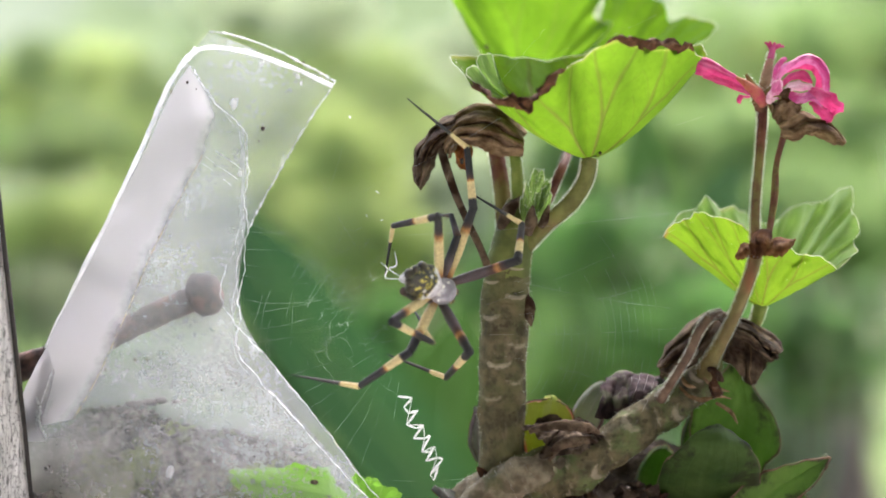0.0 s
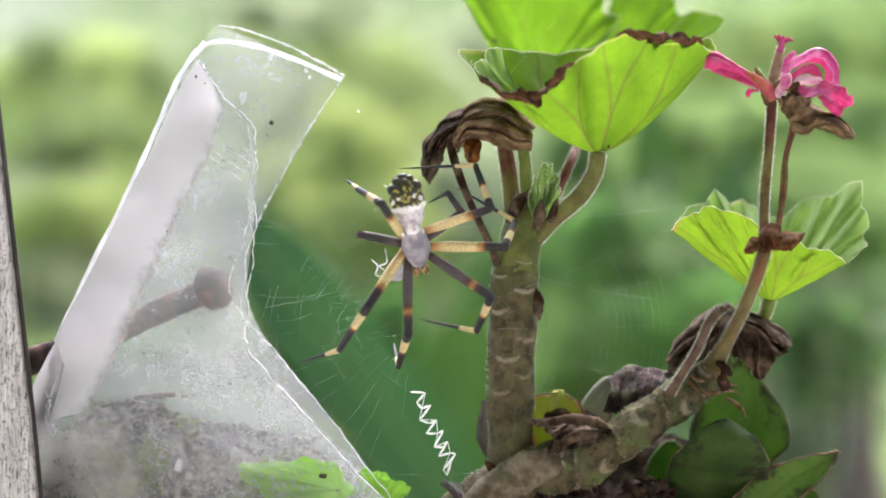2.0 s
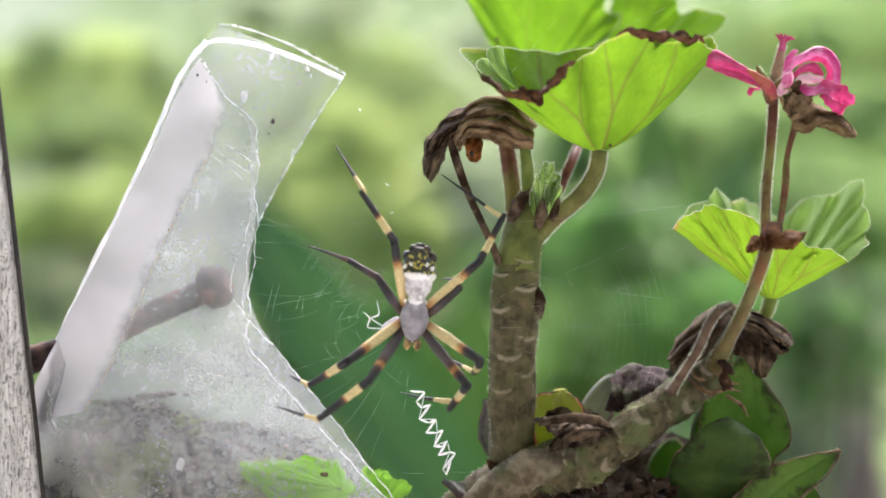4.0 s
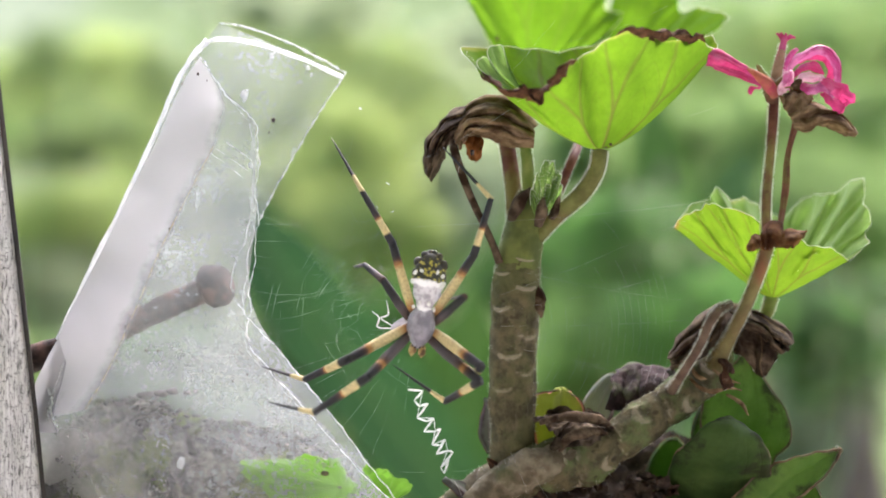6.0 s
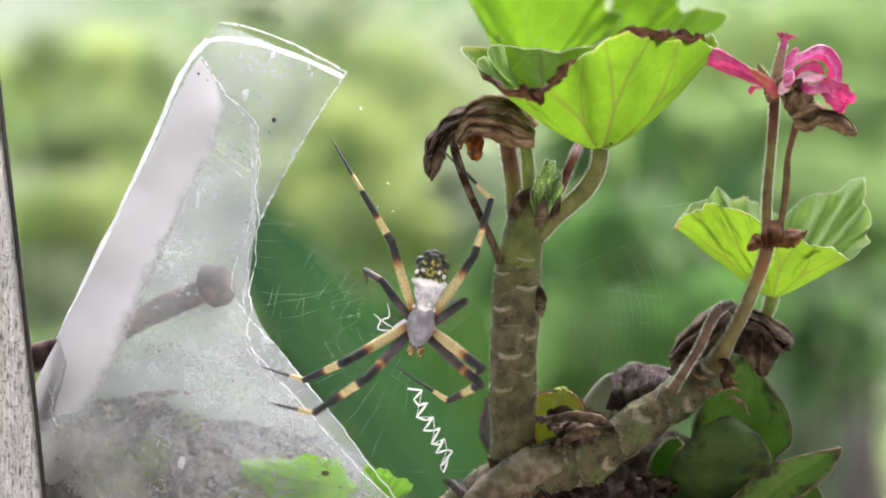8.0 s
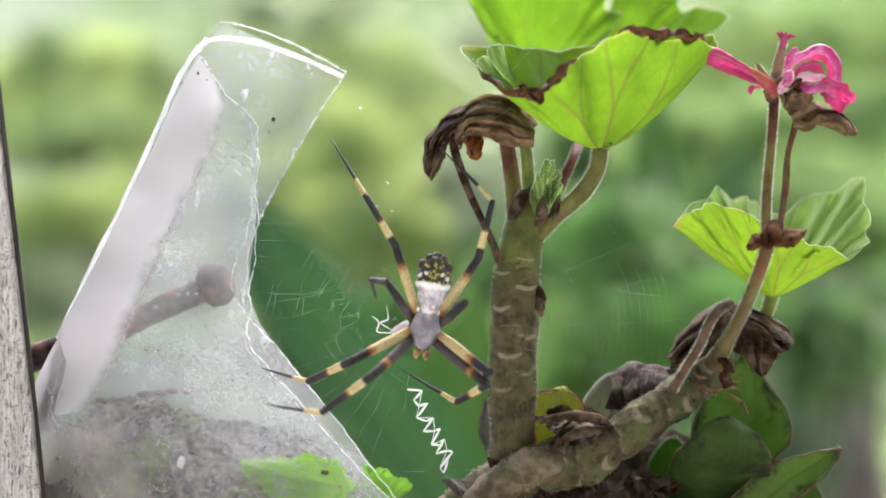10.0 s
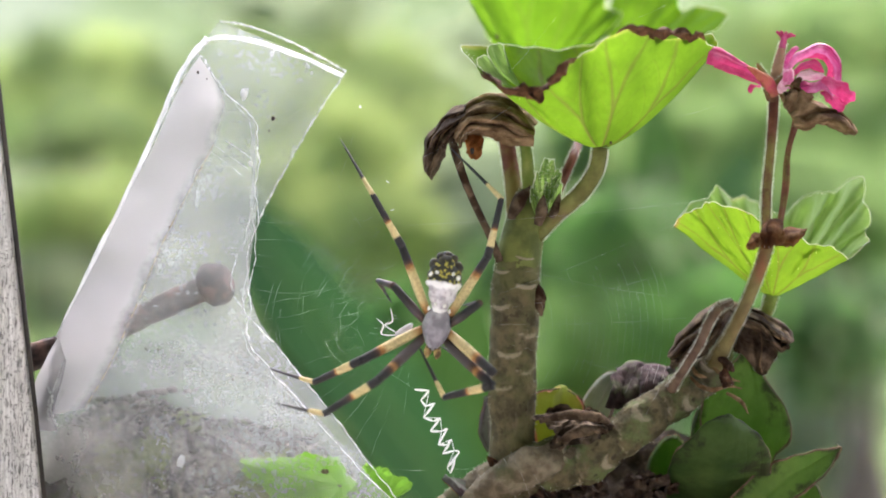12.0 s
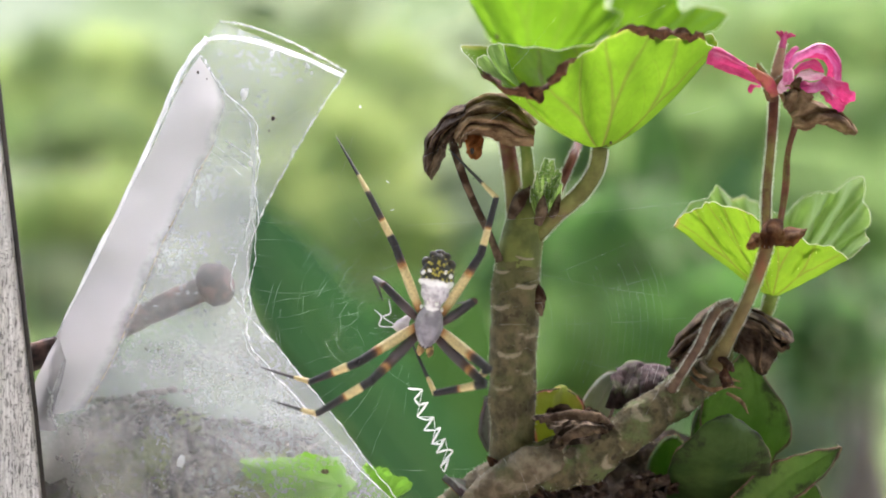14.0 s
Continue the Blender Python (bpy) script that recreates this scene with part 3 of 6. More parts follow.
tagged(new("far_shrubs", me), "hazy mixed green growth all over the slope", "shrubs", kind="stuff")


def banana_leaf(points, widths, parent, sag=0.25, n=26, m=8, name="leaf", material=None):
    """A long blade along a line of places, with a midrib; widths in metres."""
    line = [Vector(p) for p in smooth_line(points, n)]
    ww = [float(w[0]) for w in smooth_line([(w,) for w in widths], n)]
    grid = []
    for i, p in enumerate(line):
        t = (line[min(i + 1, n)] - line[max(i - 1, 0)]).normalized()
        side = t.cross(Vector((0.1, -1, 0.15))).normalized()
        nor = side.cross(t)
        row = []
        for k in range(m + 1):
            s = (k / m - 0.5) * 2
            row.append(p + side * s * ww[i] + nor * (abs(s) ** 1.3 * sag * ww[i] + 0.02 * ww[i] * math.sin(i * 2.1 + k)))
        grid.append(row)
    bm = bmesh.new()
    sheet(bm, grid)
    blade = part(name, bm, material or M_BANANA, parent)
    bm = bmesh.new()
    tube(bm, points, [max(widths) * 0.05, max(widths) * 0.02], n, 6)
    part("midrib", bm, M_RIB, blade)


M_BANANA = surface("broad_leaf_blade", (0.02, 0.05, 0.014), (0.045, 0.09, 0.025), 3.0, 0.8, 0.3, 0.004, stretch=(1, 1, 0.3), glow=(0.02, 0.08, 0.025), share=0.25)
M_FRESH = surface("fresh_leaf_blade", (0.026, 0.066, 0.014), (0.05, 0.105, 0.022), 3.0, 0.6, 0.3, 0.004, stretch=(1, 1, 0.3), glow=(0.05, 0.11, 0.02), share=0.3, sheen=0.15)
M_RIB = surface("broad_leaf_midrib", (0.10, 0.17, 0.05), (0.16, 0.24, 0.08), 20, 0.5, 0.2, 0.002)


def far(u, v, y):
    return Vector((bearing(u, y), y, level(v, y)))


banana = thing("banana_plant", far(780, 1500, 2.2), "banana plant with broad dark green leaves on the slope", "plant", "broad-leaved plants")
bm = bmesh.new()
tube(bm, [(banana.location.x, 2.2, -0.9), far(790, 1300, 2.2), far(780, 900, 2.2)], [0.11, 0.09, 0.05], 14, 10, 0.08, 6)
part("stem", bm, M_RIB, banana)
banana_leaf([far(850, 930, 2.2), far(720, 765, 2.1), far(595, 610, 2.0), far(490, 470, 1.9), far(400, 340, 1.9)], [0.06, 0.08, 0.078, 0.07, 0.02], banana)
banana_leaf([far(800, 960, 2.42), far(815, 790, 2.42), far(822, 650, 2.42), far(845, 520, 2.4)], [0.05, 0.10, 0.10, 0.02], banana, material=M_FRESH)
banana = thing("banana_plant", far(1190, 1500, 3.4), "banana plant with upright green leaves on the slope", "plant", "broad-leaved plants")
bm = bmesh.new()
tube(bm, [(banana.location.x, 3.4, -1.0), far(1190, 1100, 3.4), far(1180, 700, 3.4)], [0.12, 0.10, 0.05], 14, 10, 0.08, 6)
part("stem", bm, M_RIB, banana)
banana_leaf([far(1180, 800, 3.4), far(1170, 560, 3.35), far(1160, 330, 3.3), far(1150, 160, 3.3)], [0.05, 0.09, 0.09, 0.02], banana, material=M_FRESH)
banana_leaf([far(1190, 800, 3.4), far(1260, 560, 3.45), far(1290, 360, 3.6), far(1330, 260, 3.7)], [0.05, 0.08, 0.08, 0.02], banana, material=M_FRESH)

stump = thing("tree_stump", far(1525, 1500, 3.6), "blurred reddish-brown tree stump on the slope", "stump")
bm = bmesh.new()
tube(bm, [(far(1525, 800, 3.6).x, 3.6, -1.2), far(1530, 1000, 3.6), far(1528, 840, 3.6), far(1522, 740, 3.6)], [0.09, 0.085, 0.06, 0.018], 14, 10, 0.25, 9)
part("trunk", bm, surface("reddish_bark", (0.085, 0.058, 0.045), (0.17, 0.125, 0.10), 25, 0.9, 0.8, 0.01), stump)

# ---------------------------------------------------------------- unseen porch behind and above the lens, added to shape the light
M_PLASTER = surface("helper_plaster", (0.44, 0.42, 0.40), (0.54, 0.52, 0.50), 8, 0.9, 0.3, 0.002)
for name, where, size, label, category in (("unseen_wall", (0, -1.7, 1.35), (6.0, 0.15, 2.7), "plain unseen wall added behind the lens to dim the plants", "wall"),
                                           ("ceiling", (0, -0.8, 2.76), (6.0, 1.9, 0.12), "plain unseen roof added above the plants to shade them", "ceiling"),
                                           ("floor", (0, -0.6, 0.06), (6.0, 2.2, 0.12), "plain pale unseen floor added to bounce light upward", "floor")):
    bm = bmesh.new()
    bmesh.ops.create_cube(bm, size=1, matrix=pose(*where) @ Matrix.Diagonal((*size, 1)))
    tagged(part(name, bm, M_PLASTER, None, smooth=False), label, category, kind="structure")

# ---------------------------------------------------------------- post, shelf, pot
post = thing("wooden_post", (-0.12, 0.03, 0), "weathered grey wooden post leaning beside the bag", "post")
front = [plan(-2, 150, 2), plan(36, 500, 2), plan(78, 882, 2)]
lean = (front[2].x - front[0].x) / (front[0].z - front[2].z)


def post_x(z):
    return front[1].x - lean * (z - front[1].z)


bm = bmesh.new()
grid = []
for i in range(61):
    z = 0.02 + 1.9 * i / 60
    x = post_x(z)
    w = 0.0006 * noise.noise((0, 3, z * 30))
    edge = 0.0009
    row = [(x - 0.075, 0.002, z), (x - 0.04 + w, 0.0015, z), (x - 0.012, 0.002 + w * 0.5, z), (x - edge + w, 0.002, z), (x + w, 0.002 + edge, z),
           (x - 0.0068 + w, 0.024, z), (x - 0.07, 0.027, z)]
    grid.append(row)
sheet(bm, grid, True)
bm.faces.new([v for v in bm.verts][-7:])
body = part("body", bm, M_WOOD, post, smooth=False)
# side sheet in near-black wood, which stands for the shadow along the edge
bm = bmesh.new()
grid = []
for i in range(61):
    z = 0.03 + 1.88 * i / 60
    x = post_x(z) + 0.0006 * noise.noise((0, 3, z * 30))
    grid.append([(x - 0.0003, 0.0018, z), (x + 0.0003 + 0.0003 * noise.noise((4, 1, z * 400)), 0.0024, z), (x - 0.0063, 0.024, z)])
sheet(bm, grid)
part("side_face", bm, M_WOOD_DARK, post, "side of the post, its edge shadow put into a dark colour")

nail = thing("rusty_nail", plan(46, 637, 20), "thick rusty iron nail driven into the post", "nail")
bm = bmesh.new()
tube(bm, [plan(20, 648, 21), plan(80, 625, 20), plan(200, 583, 18), plan(300, 537, 16.5), plan(372, 508, 15)], [0.0027, 0.0026, 0.0024, 0.0023, 0.0024], 30, 12, 0.14, 500)
part("shank", bm, M_RUST, nail)
bm = bmesh.new()
tube(bm, [plan(360, 511, 15.3), plan(372, 506, 15), plan(394, 498, 14.3), plan(403, 495, 14)], [0.0028, 0.0041, 0.0038, 0.0025], 8, 14, 0.12, 500)
part("head", bm, M_RUST, nail, "battered flat nail head")

# ---------------------------------------------------------------- plastic bag on the nail
bag = thing("plastic_bag", plan(300, 882, 14), "clear cloudy plastic bag hung on the nail, grit inside", "bag")


def film(name, left, right, depth_l, depth_m, depth_r, material, label="", n=44, m=26, crumple=0.0005, parent=None):
    """A panel between two edges (u, v), bowed to depth_m in the middle."""
    a, b = smooth_line(left, n), smooth_line(right, n)
    grid = []
    for i in range(n + 1):
        row = []
        for k in range(m + 1):
            s = k / m
            slack = min(1.0, math.hypot(b[i][0] - a[i][0], b[i][1] - a[i][1]) / 240)
            d = depth_l + ((depth_r - depth_l) * s + (depth_m - (depth_l + depth_r) / 2) * 4 * s * (1 - s)) * slack
            p = plan(a[i][0] * (1 - s) + b[i][0] * s, a[i][1] * (1 - s) + b[i][1] * s, d)
            p.y += crumple * (noise.noise(p * 60) * 1.5 + noise.noise(p * 190))
            row.append(p)
        grid.append(row)
    bm = bmesh.new()
    sheet(bm, grid, False, lambda i, k: (k / m, i / n))
    return part(name, bm, material, parent or bag, label)


LEFT_EDGE = [(350, 88), (322, 130), (270, 250), (214, 370), (150, 500), (100, 600), (72, 690), (60, 800), (58, 930)]
FRONT_EDGE = [(352, 96), (400, 160), (450, 212), (456, 300), (452, 400), (440, 500), (440, 600), (560, 735), (730, 930)]
film("front_panel", LEFT_EDGE, FRONT_EDGE, 13.5, 9.0, 11, M_FILM)
film("back_panel", [(388, 38), (335, 110), (270, 250), (214, 370), (150, 500), (100, 600), (72, 690), (60, 800), (58, 930)],
     [(612, 126), (560, 205), (520, 275), (480, 345), (452, 400), (440, 480), (466, 580), (610, 760), (735, 930)], 17, 24, 19, M_FILM)
film("milky_fold", [(352, 100), (322, 145), (272, 255), (212, 375), (148, 505), (100, 605), (84, 680), (68, 740)],
     [(372, 128), (398, 178), (392, 235), (352, 310), (295, 430), (248, 540), (198, 650), (156, 722)], 10.8, 8.4, 8.0, M_FILM_MILK, "milky white folded strip of film")


def fold(points, radius, depth, name="fold", wave=3.0, material=None):
    bm = bmesh.new()
    line = smooth_line(points, 110)
    pts = [plan(p[0] + wave * (noise.noise((i * 0.25, p[1] * 0.02, 0.5)) + (0.6 if radius < 0.0005 else 0.0) * noise.noise((i * 1.1, 2, 0.5))), p[1] + wave * 0.5 * noise.noise((i * 0.9, 7, p[0] * 0.02)), depth + 0.3 * noise.noise((i * 0.2, 0, 3))) for i, p in enumerate(line)]
    tube(bm, pts, [radius * ((0.8 + 0.3 * noise.noise((i * 0.2, 0, 9))) if radius > 0.0005 else (0.35 + 1.3 * abs(noise.noise((i * 0.83, 0, 9 + points[0][1]))))) for i in range(50)], 160, 6)
    part(name, bm, material or M_FOLD, bag)


# white tubes along the film's folds, their colour standing for sky highlights
fold([(388, 38), (430, 44), (500, 68), (560, 98), (612, 126)], 0.00030, 18, wave=2)
fold([(352, 88), (366, 72), (400, 66), (460, 76), (530, 100), (606, 134)], 0.00052, 16.5, wave=1.5, material=M_CHIP)
fold([(612, 126), (560, 205), (520, 275), (480, 345), (456, 395)], 0.00026, 19, wave=2)
fold([(348, 92), (365, 112), (400, 165), (448, 210), (456, 260), (452, 330), (456, 400), (446, 480), (440, 560), (446, 614), (520, 700), (600, 790), (690, 885), (730, 930)], 0.00021, 10.4, wave=6)
fold([(352, 100), (405, 172), (443, 214), (450, 262), (446, 330), (449, 400), (438, 480), (432, 560), (440, 622), (515, 705), (595, 795)], 0.00010, 11.5, wave=6)
fold([(444, 215), (450, 300), (440, 400), (408, 492), (440, 560), (470, 592), (540, 672), (620, 775), (700, 880), (740, 930)], 0.0002, 13, wave=4)
fold([(364, 68), (343, 94), (316, 138), (268, 250), (212, 370), (148, 500), (102, 598)], 0.0006, 13.6, wave=1.5, material=M_CHIP)
film("side_gusset", [(106, 594), (80, 640), (60, 690), (62, 762)], [(118, 640), (106, 690), (96, 730), (106, 762)], 10.2, 9.8, 9.6, M_FILM_MILK, "crumpled side fold of the film", n=30, m=14, crumple=0.0008)
# extra pale sheet, laid over the dark lower left grit to brighten it
film("pale_veil", [(74, 690), (64, 790), (60, 930)], [(230, 690), (250, 790), (270, 930)], 10.6, 9.0, 8.6, M_VEIL, "pale film added to lighten the grit at the lower left", n=24, m=20)
fold([(84, 684), (92, 704), (90, 728), (100, 752)], 0.0003, 8.4, wave=2, material=M_CHIP)
fold([(58, 700), (70, 690), (78, 672), (92, 650)], 0.0002, 12, wave=2)
fold([(102, 598), (80, 660), (72, 700), (66, 780), (60, 930)], 0.0002, 16)
fold([(112, 640), (98, 680), (86, 712), (84, 745)], 0.00025, 8.4, wave=2)
for u, v, d, size in ((432, 166, 17, 8), (482, 95, 16, 5), (545, 118, 16, 4), (552, 130, 16, 3), (444, 290, 9, 5)):
    bm = bmesh.new()
    blob(bm, plan(u, v, d), (size * 0.9e-4, 0.00012, size * 1.5e-4), Matrix.Rotation(rnd(-0.6, 0.6), 3, "Y"), 7, 9, 0.7, 1500)
    part("scuff", bm, M_FOLD, bag, "whitish scuffed spot")
bm = bmesh.new()
tube(bm, [plan(*p) for p in ((378, 255, 7.4), (342, 325, 7), (287, 432, 6.8), (242, 540, 6.8), (192, 650, 7), (150, 724, 7.4))], [0.00006 + 0.00009 * (k % 2) * rnd(0.3, 1.0) for k in range(40)], 120, 5)
part("seam", bm, M_SEAM, bag, "dotted brownish seam")

fold([(380, 258), (405, 276), (440, 300)], 0.00007, 9, name="crease", wave=1)
fold([(372, 268), (400, 288), (430, 312)], 0.00005, 9, name="crease", wave=1)
fold([(350, 300), (330, 352), (318, 380)], 0.00005, 9, name="crease", wave=4)
fold([(400, 250), (420, 262), (446, 282)], 0.00016, 9, name="crease", wave=3)
fold([(152, 540), (165, 512), (178, 500)], 0.00006, 13, name="crease", wave=3)
for u, v, s in ((484, 210, 4), (476, 232, 2), (206, 636, 2), (258, 618, 2.5), (280, 618, 2), (412, 672, 2.5), (438, 660, 2), (556, 92, 2), (350, 128, 2.5), (322, 146, 2), (366, 140, 1.5), (300, 402, 2), (230, 700, 2)):
    bm = bmesh.new()
    blob(bm, plan(u, v, 7.0 if u < 440 else 18.0), (s * 1e-4, s * 0.6e-4, s * 1.3e-4), None, 5, 6, 0.4, 2500)
    part("dirt_speck", bm, M_SOIL, bag)

grit = thing("grit_heap", plan(300, 930, 16), "grey-brown gritty soil lying in the bag", "soil")
bm = bmesh.new()
top = smooth_line([(80, 850), (104, 780), (140, 738), (190, 706), (270, 702), (310, 722), (420, 748), (520, 765), (570, 795), (640, 870), (700, 930)], 220)
grid = []
for i in range(61):
    s = i / 60
    row = []
    for k, q in enumerate(top):
        v = q[1] + 9 * noise.noise((k * 0.13, 2, 0)) + 8 * noise.noise((k * 0.45, 5, 0))
        bell = math.sin(math.pi * min(1, max(0, k / 220))) ** 0.6
        p = plan(q[0], v + (945 - v) * s, 20 - 6.5 * bell * math.sin(min(1, s * 2.2) * math.pi / 2))
        p.y += 0.0016 * noise.noise(p * 260) + 0.0013 * noise.noise(p * 650) + 0.0006 * noise.noise(p * 1500)
        row.append(p)
    grid.append(row)
sheet(bm, grid)
tagged(part("grit_mass", bm, M_GRIT, grit), kind="stuff")
for u, v, s in ((260, 698, 12), (285, 694, 10), (305, 690, 9), (330, 692, 6), (345, 690, 4)):
    bm = bmesh.new()
    blob(bm, plan(u, v, 13), (s * 1.5e-4, s * 0.8e-4, s * 0.7e-4), None, 6, 8, 0.5, 900)
    part("crumb", bm, M_CRUMB, grit)
bm = bmesh.new()
for _ in range(420):
    # loose crumbs over the heap, most along its crest
    q = top[random.randrange(8, 205)]
    s = rnd(0, 1) ** 2.6
    u, v = q[0] + rnd(-6, 6), q[1] + (900 - q[1]) * s + rnd(-7, 4)
    r = rnd(1.5, 5.0) * (1 if rnd(0, 1) < 0.8 else 1.7)
    blob(bm, plan(u, v, 12.2 + 5.5 * (1 - min(1, s * 2.2)) + rnd(-0.6, 0.6)), (r * 1.4e-4, r * 0.8e-4, r * 0.8e-4), Matrix.Rotation(rnd(-0.8, 0.8), 3, "Y"), 4, 6, 0.6, 1100)
tagged(part("loose_grit", bm, M_CRUMB, grit, "dark and mossy crumbs"), kind="stuff")
bm = bmesh.new()
blob(bm, plan(320, 815, 11.5), (0.0008, 0.0005, 0.0017), Matrix.Rotation(0.3, 3, "Y"), 4, 5, 0.5, 600)
part("chip", bm, M_CHIP, grit, "pale chip of stone")

# ---------------------------------------------------------------- geranium
shelf = thing("shelf_plank", (0.02, 0.03, 1.05), "weathered plank shelf on two legs", "shelf")
bm = bmesh.new()
bmesh.ops.create_cube(bm, size=1, matrix=pose(0.03, 0.06, 1.065) @ Matrix.Diagonal((0.36, 0.16, 0.022, 1)))
part("board", bm, M_WOOD, shelf, smooth=False)
for x in (-0.11, 0.18):
    bm = bmesh.new()
    bmesh.ops.create_cube(bm, size=1, matrix=pose(x, 0.07, 0.527) @ Matrix.Diagonal((0.035, 0.035, 1.054, 1)))
    part("leg", bm, M_WOOD, shelf, smooth=False)
pot = thing("flower_pot", (0.03, 0.045, 1.076), "low clay flower pot filled with dark soil", "pot")
bm = bmesh.new()
prof = [(0.0, 0), (0.05, 0), (0.058, 0.05), (0.066, 0.105), (0.07, 0.106), (0.07, 0.122), (0.062, 0.122), (0.06, 0.10), (0.0, 0.10)]
grid = [[Vector((0.03 + r * math.cos(a), 0.045 + r * math.sin(a), 1.0762 + z * 0.8)) for a in [2 * math.pi * k / 40 for k in range(40)]] for r, z in prof[1:-1]]
sheet(bm, grid, True)
M_CLAY = surface("fired_clay", (0.25, 0.11, 0.06), (0.36, 0.18, 0.10), 90, 0.85, 0.4, 0.001)
part("wall", bm, M_CLAY, pot)
bm = bmesh.new()
grid = []
for i in range(20):
    r = 0.0615 * (1 - i / 19.5)
    grid.append([Vector((0.03 + r * math.cos(a), 0.045 + r * math.sin(a), 1.166 + 0.008 * (i / 19) + 0.003 * noise.noise((r * math.cos(a) * 200, r * math.sin(a) * 200, 0)))) for a in [2 * math.pi * k / 60 for k in range(60)]])
sheet(bm, grid, True)
part("soil", bm, M_SOIL, pot, "dark crumbly potting soil")

M_LITTER = surface("dark_litter", (0.022, 0.014, 0.010), (0.085, 0.055, 0.036), 420, 0.95, 1.0, 0.001, sheen=0.1)
M_YOUNG = surface("young_stem", (0.07, 0.085, 0.024), (0.135, 0.155, 0.042), 260, 0.65, 0.5, 0.0004, patch=(0.12, 0.08, 0.035), patch_scale=140, patch_at=(0.58, 0.76), sheen=0.12)
plant = thing("geranium", plan(900, 870, 18), "pink geranium with woody stem and half-withered leaves", "plant")


def rod(name, pts, radii, material, parent=None, n=24, seg=12, rough=0.06, freq=350, hair=0, label=""):
    """A stem or stalk through plan places (u, v, depth); radii in tenths of a millimetre."""
    places = [plan(*p) for p in pts]
    bm = bmesh.new()
    tube(bm, places, [r * 1e-4 for r in radii], n, seg, rough, freq)
    ob = part(name, bm, material, parent or plant, label)
    if hair:
        bm = bmesh.new()
        line = [Vector(q) for q in smooth_line(places, 120)]
        rr = smooth_line([(r * 1e-4,) for r in radii], 120)
        for _ in range(hair * 4):
            i = random.randrange(1, 119)
            t = (line[i + 1] - line[i - 1]).normalized()
            way = t.cross(Vector((rnd(-0.5, 0.5), random.choice((-1, 1)), rnd(-0.5, 0.5)))).normalized()
            if abs(way.y) > 0.5:
                continue
            a = line[i] + way * float(rr[i][0]) * 0.9
            tube(bm, [a, a + way * rnd(0.00015, 0.0006) + t * rnd(-0.0001, 0.0003)], [0.000032, 0.000012], 1, 3, closed=False)
        part("hairs", bm, M_HAIR, ob, "fine pale hairs")
    return ob


def stem(name, pts, radii, scars, n=150, seg=48, rough=0.07, hair=300, lip_height=0.00042, swell=0, material=None):
    """A woody stem with scars, each (share of its length, angle in degrees, half-width in degrees, strength): a raised pale lip under a hollow."""
    places = [plan(*p) for p in pts]
    line = [Vector(q) for q in smooth_line(places, n)]
    rr = [float(r[0]) * 1e-4 for r in smooth_line([(r,) for r in radii], n)]
    length = sum((b - a).length for a, b in zip(line, line[1:]))
    grid, marks = [], []
    for i, p in enumerate(line):
        t = (line[min(i + 1, n)] - line[max(i - 1, 0)]).normalized()
        side = t.cross(Vector((0, -1, 0))).normalized()
        front = side.cross(t)
        row, mark = [], []
        for k in range(seg):
            a = 360.0 * k / seg - 180
            way = front * math.cos(radians(a)) + side * math.sin(radians(a))
            lift, m = 0.0, 0.0
            for at, centre, half, strong in scars:
                x = (a - centre) / half
                if abs(x) > 1.3:
                    continue
                h = (i / n - at) * length * 1000 - 0.9 * x * x
                fade = max(0.0, 1 - (abs(x) / 1.25) ** 4)
                lip = math.exp(-(h / 0.75) ** 2) * fade * strong
                pit = math.exp(-((h - 1.6) / 0.6) ** 2) * max(0.0, 1 - (x / 0.55) ** 2) * strong
                lift += lip_height * (lip - 0.5 * pit)
                m += lip - 0.8 * pit
            q = p + way * rr[i]
            puff = 0.19 * (abs(math.sin(math.pi * (swell * i / n + 0.10 * math.sin(radians(a))))) ** 0.7 - 0.6) if swell else 0.0
            turn = (swell * i / n + 0.10 * math.sin(radians(a)) + 0.05 * noise.noise((a * 0.03, i * 0.02, 4.0))) % 1.0
            if swell:
                worn = 0.5 + 0.9 * noise.noise((a * 0.025, int(swell * i / n) * 3.7, 1.0))
                m += max(0.0, worn) * max(0.0, 1 - turn / 0.22) - 0.6 * max(0.0, 1 - (1 - turn) / 0.3)
            r = rr[i] * (1 + puff + rough * noise.noise(q * 260) + rough * 0.6 * noise.noise(q * 700)) + lift
            row.append(p + way * r)
            mark.append(m)
        grid.append(row)
        marks.append(mark)
    bm = bmesh.new()
    rows = sheet(bm, grid, True, lambda i, k: (marks[i][k % seg], i / n))
    bm.faces.new(rows[-1])
    ob = part(name, bm, material or M_BARK, plant)
    bm = bmesh.new()
    for _ in range(hair * 2):
        i, a = random.randrange(1, n - 1), random.choice((-90, 90)) + rnd(-30, 30)
        k = int((a + 180) / 360 * seg) % seg
        p = grid[i][k]
        way = (p - line[i]).normalized()
        tube(bm, [p, p + way * rnd(0.0001, 0.0005)], [0.000028, 0.00001], 1, 3, closed=False)
    part("hairs", bm, M_HAIR, ob, "fine pale hairs")
    return ob


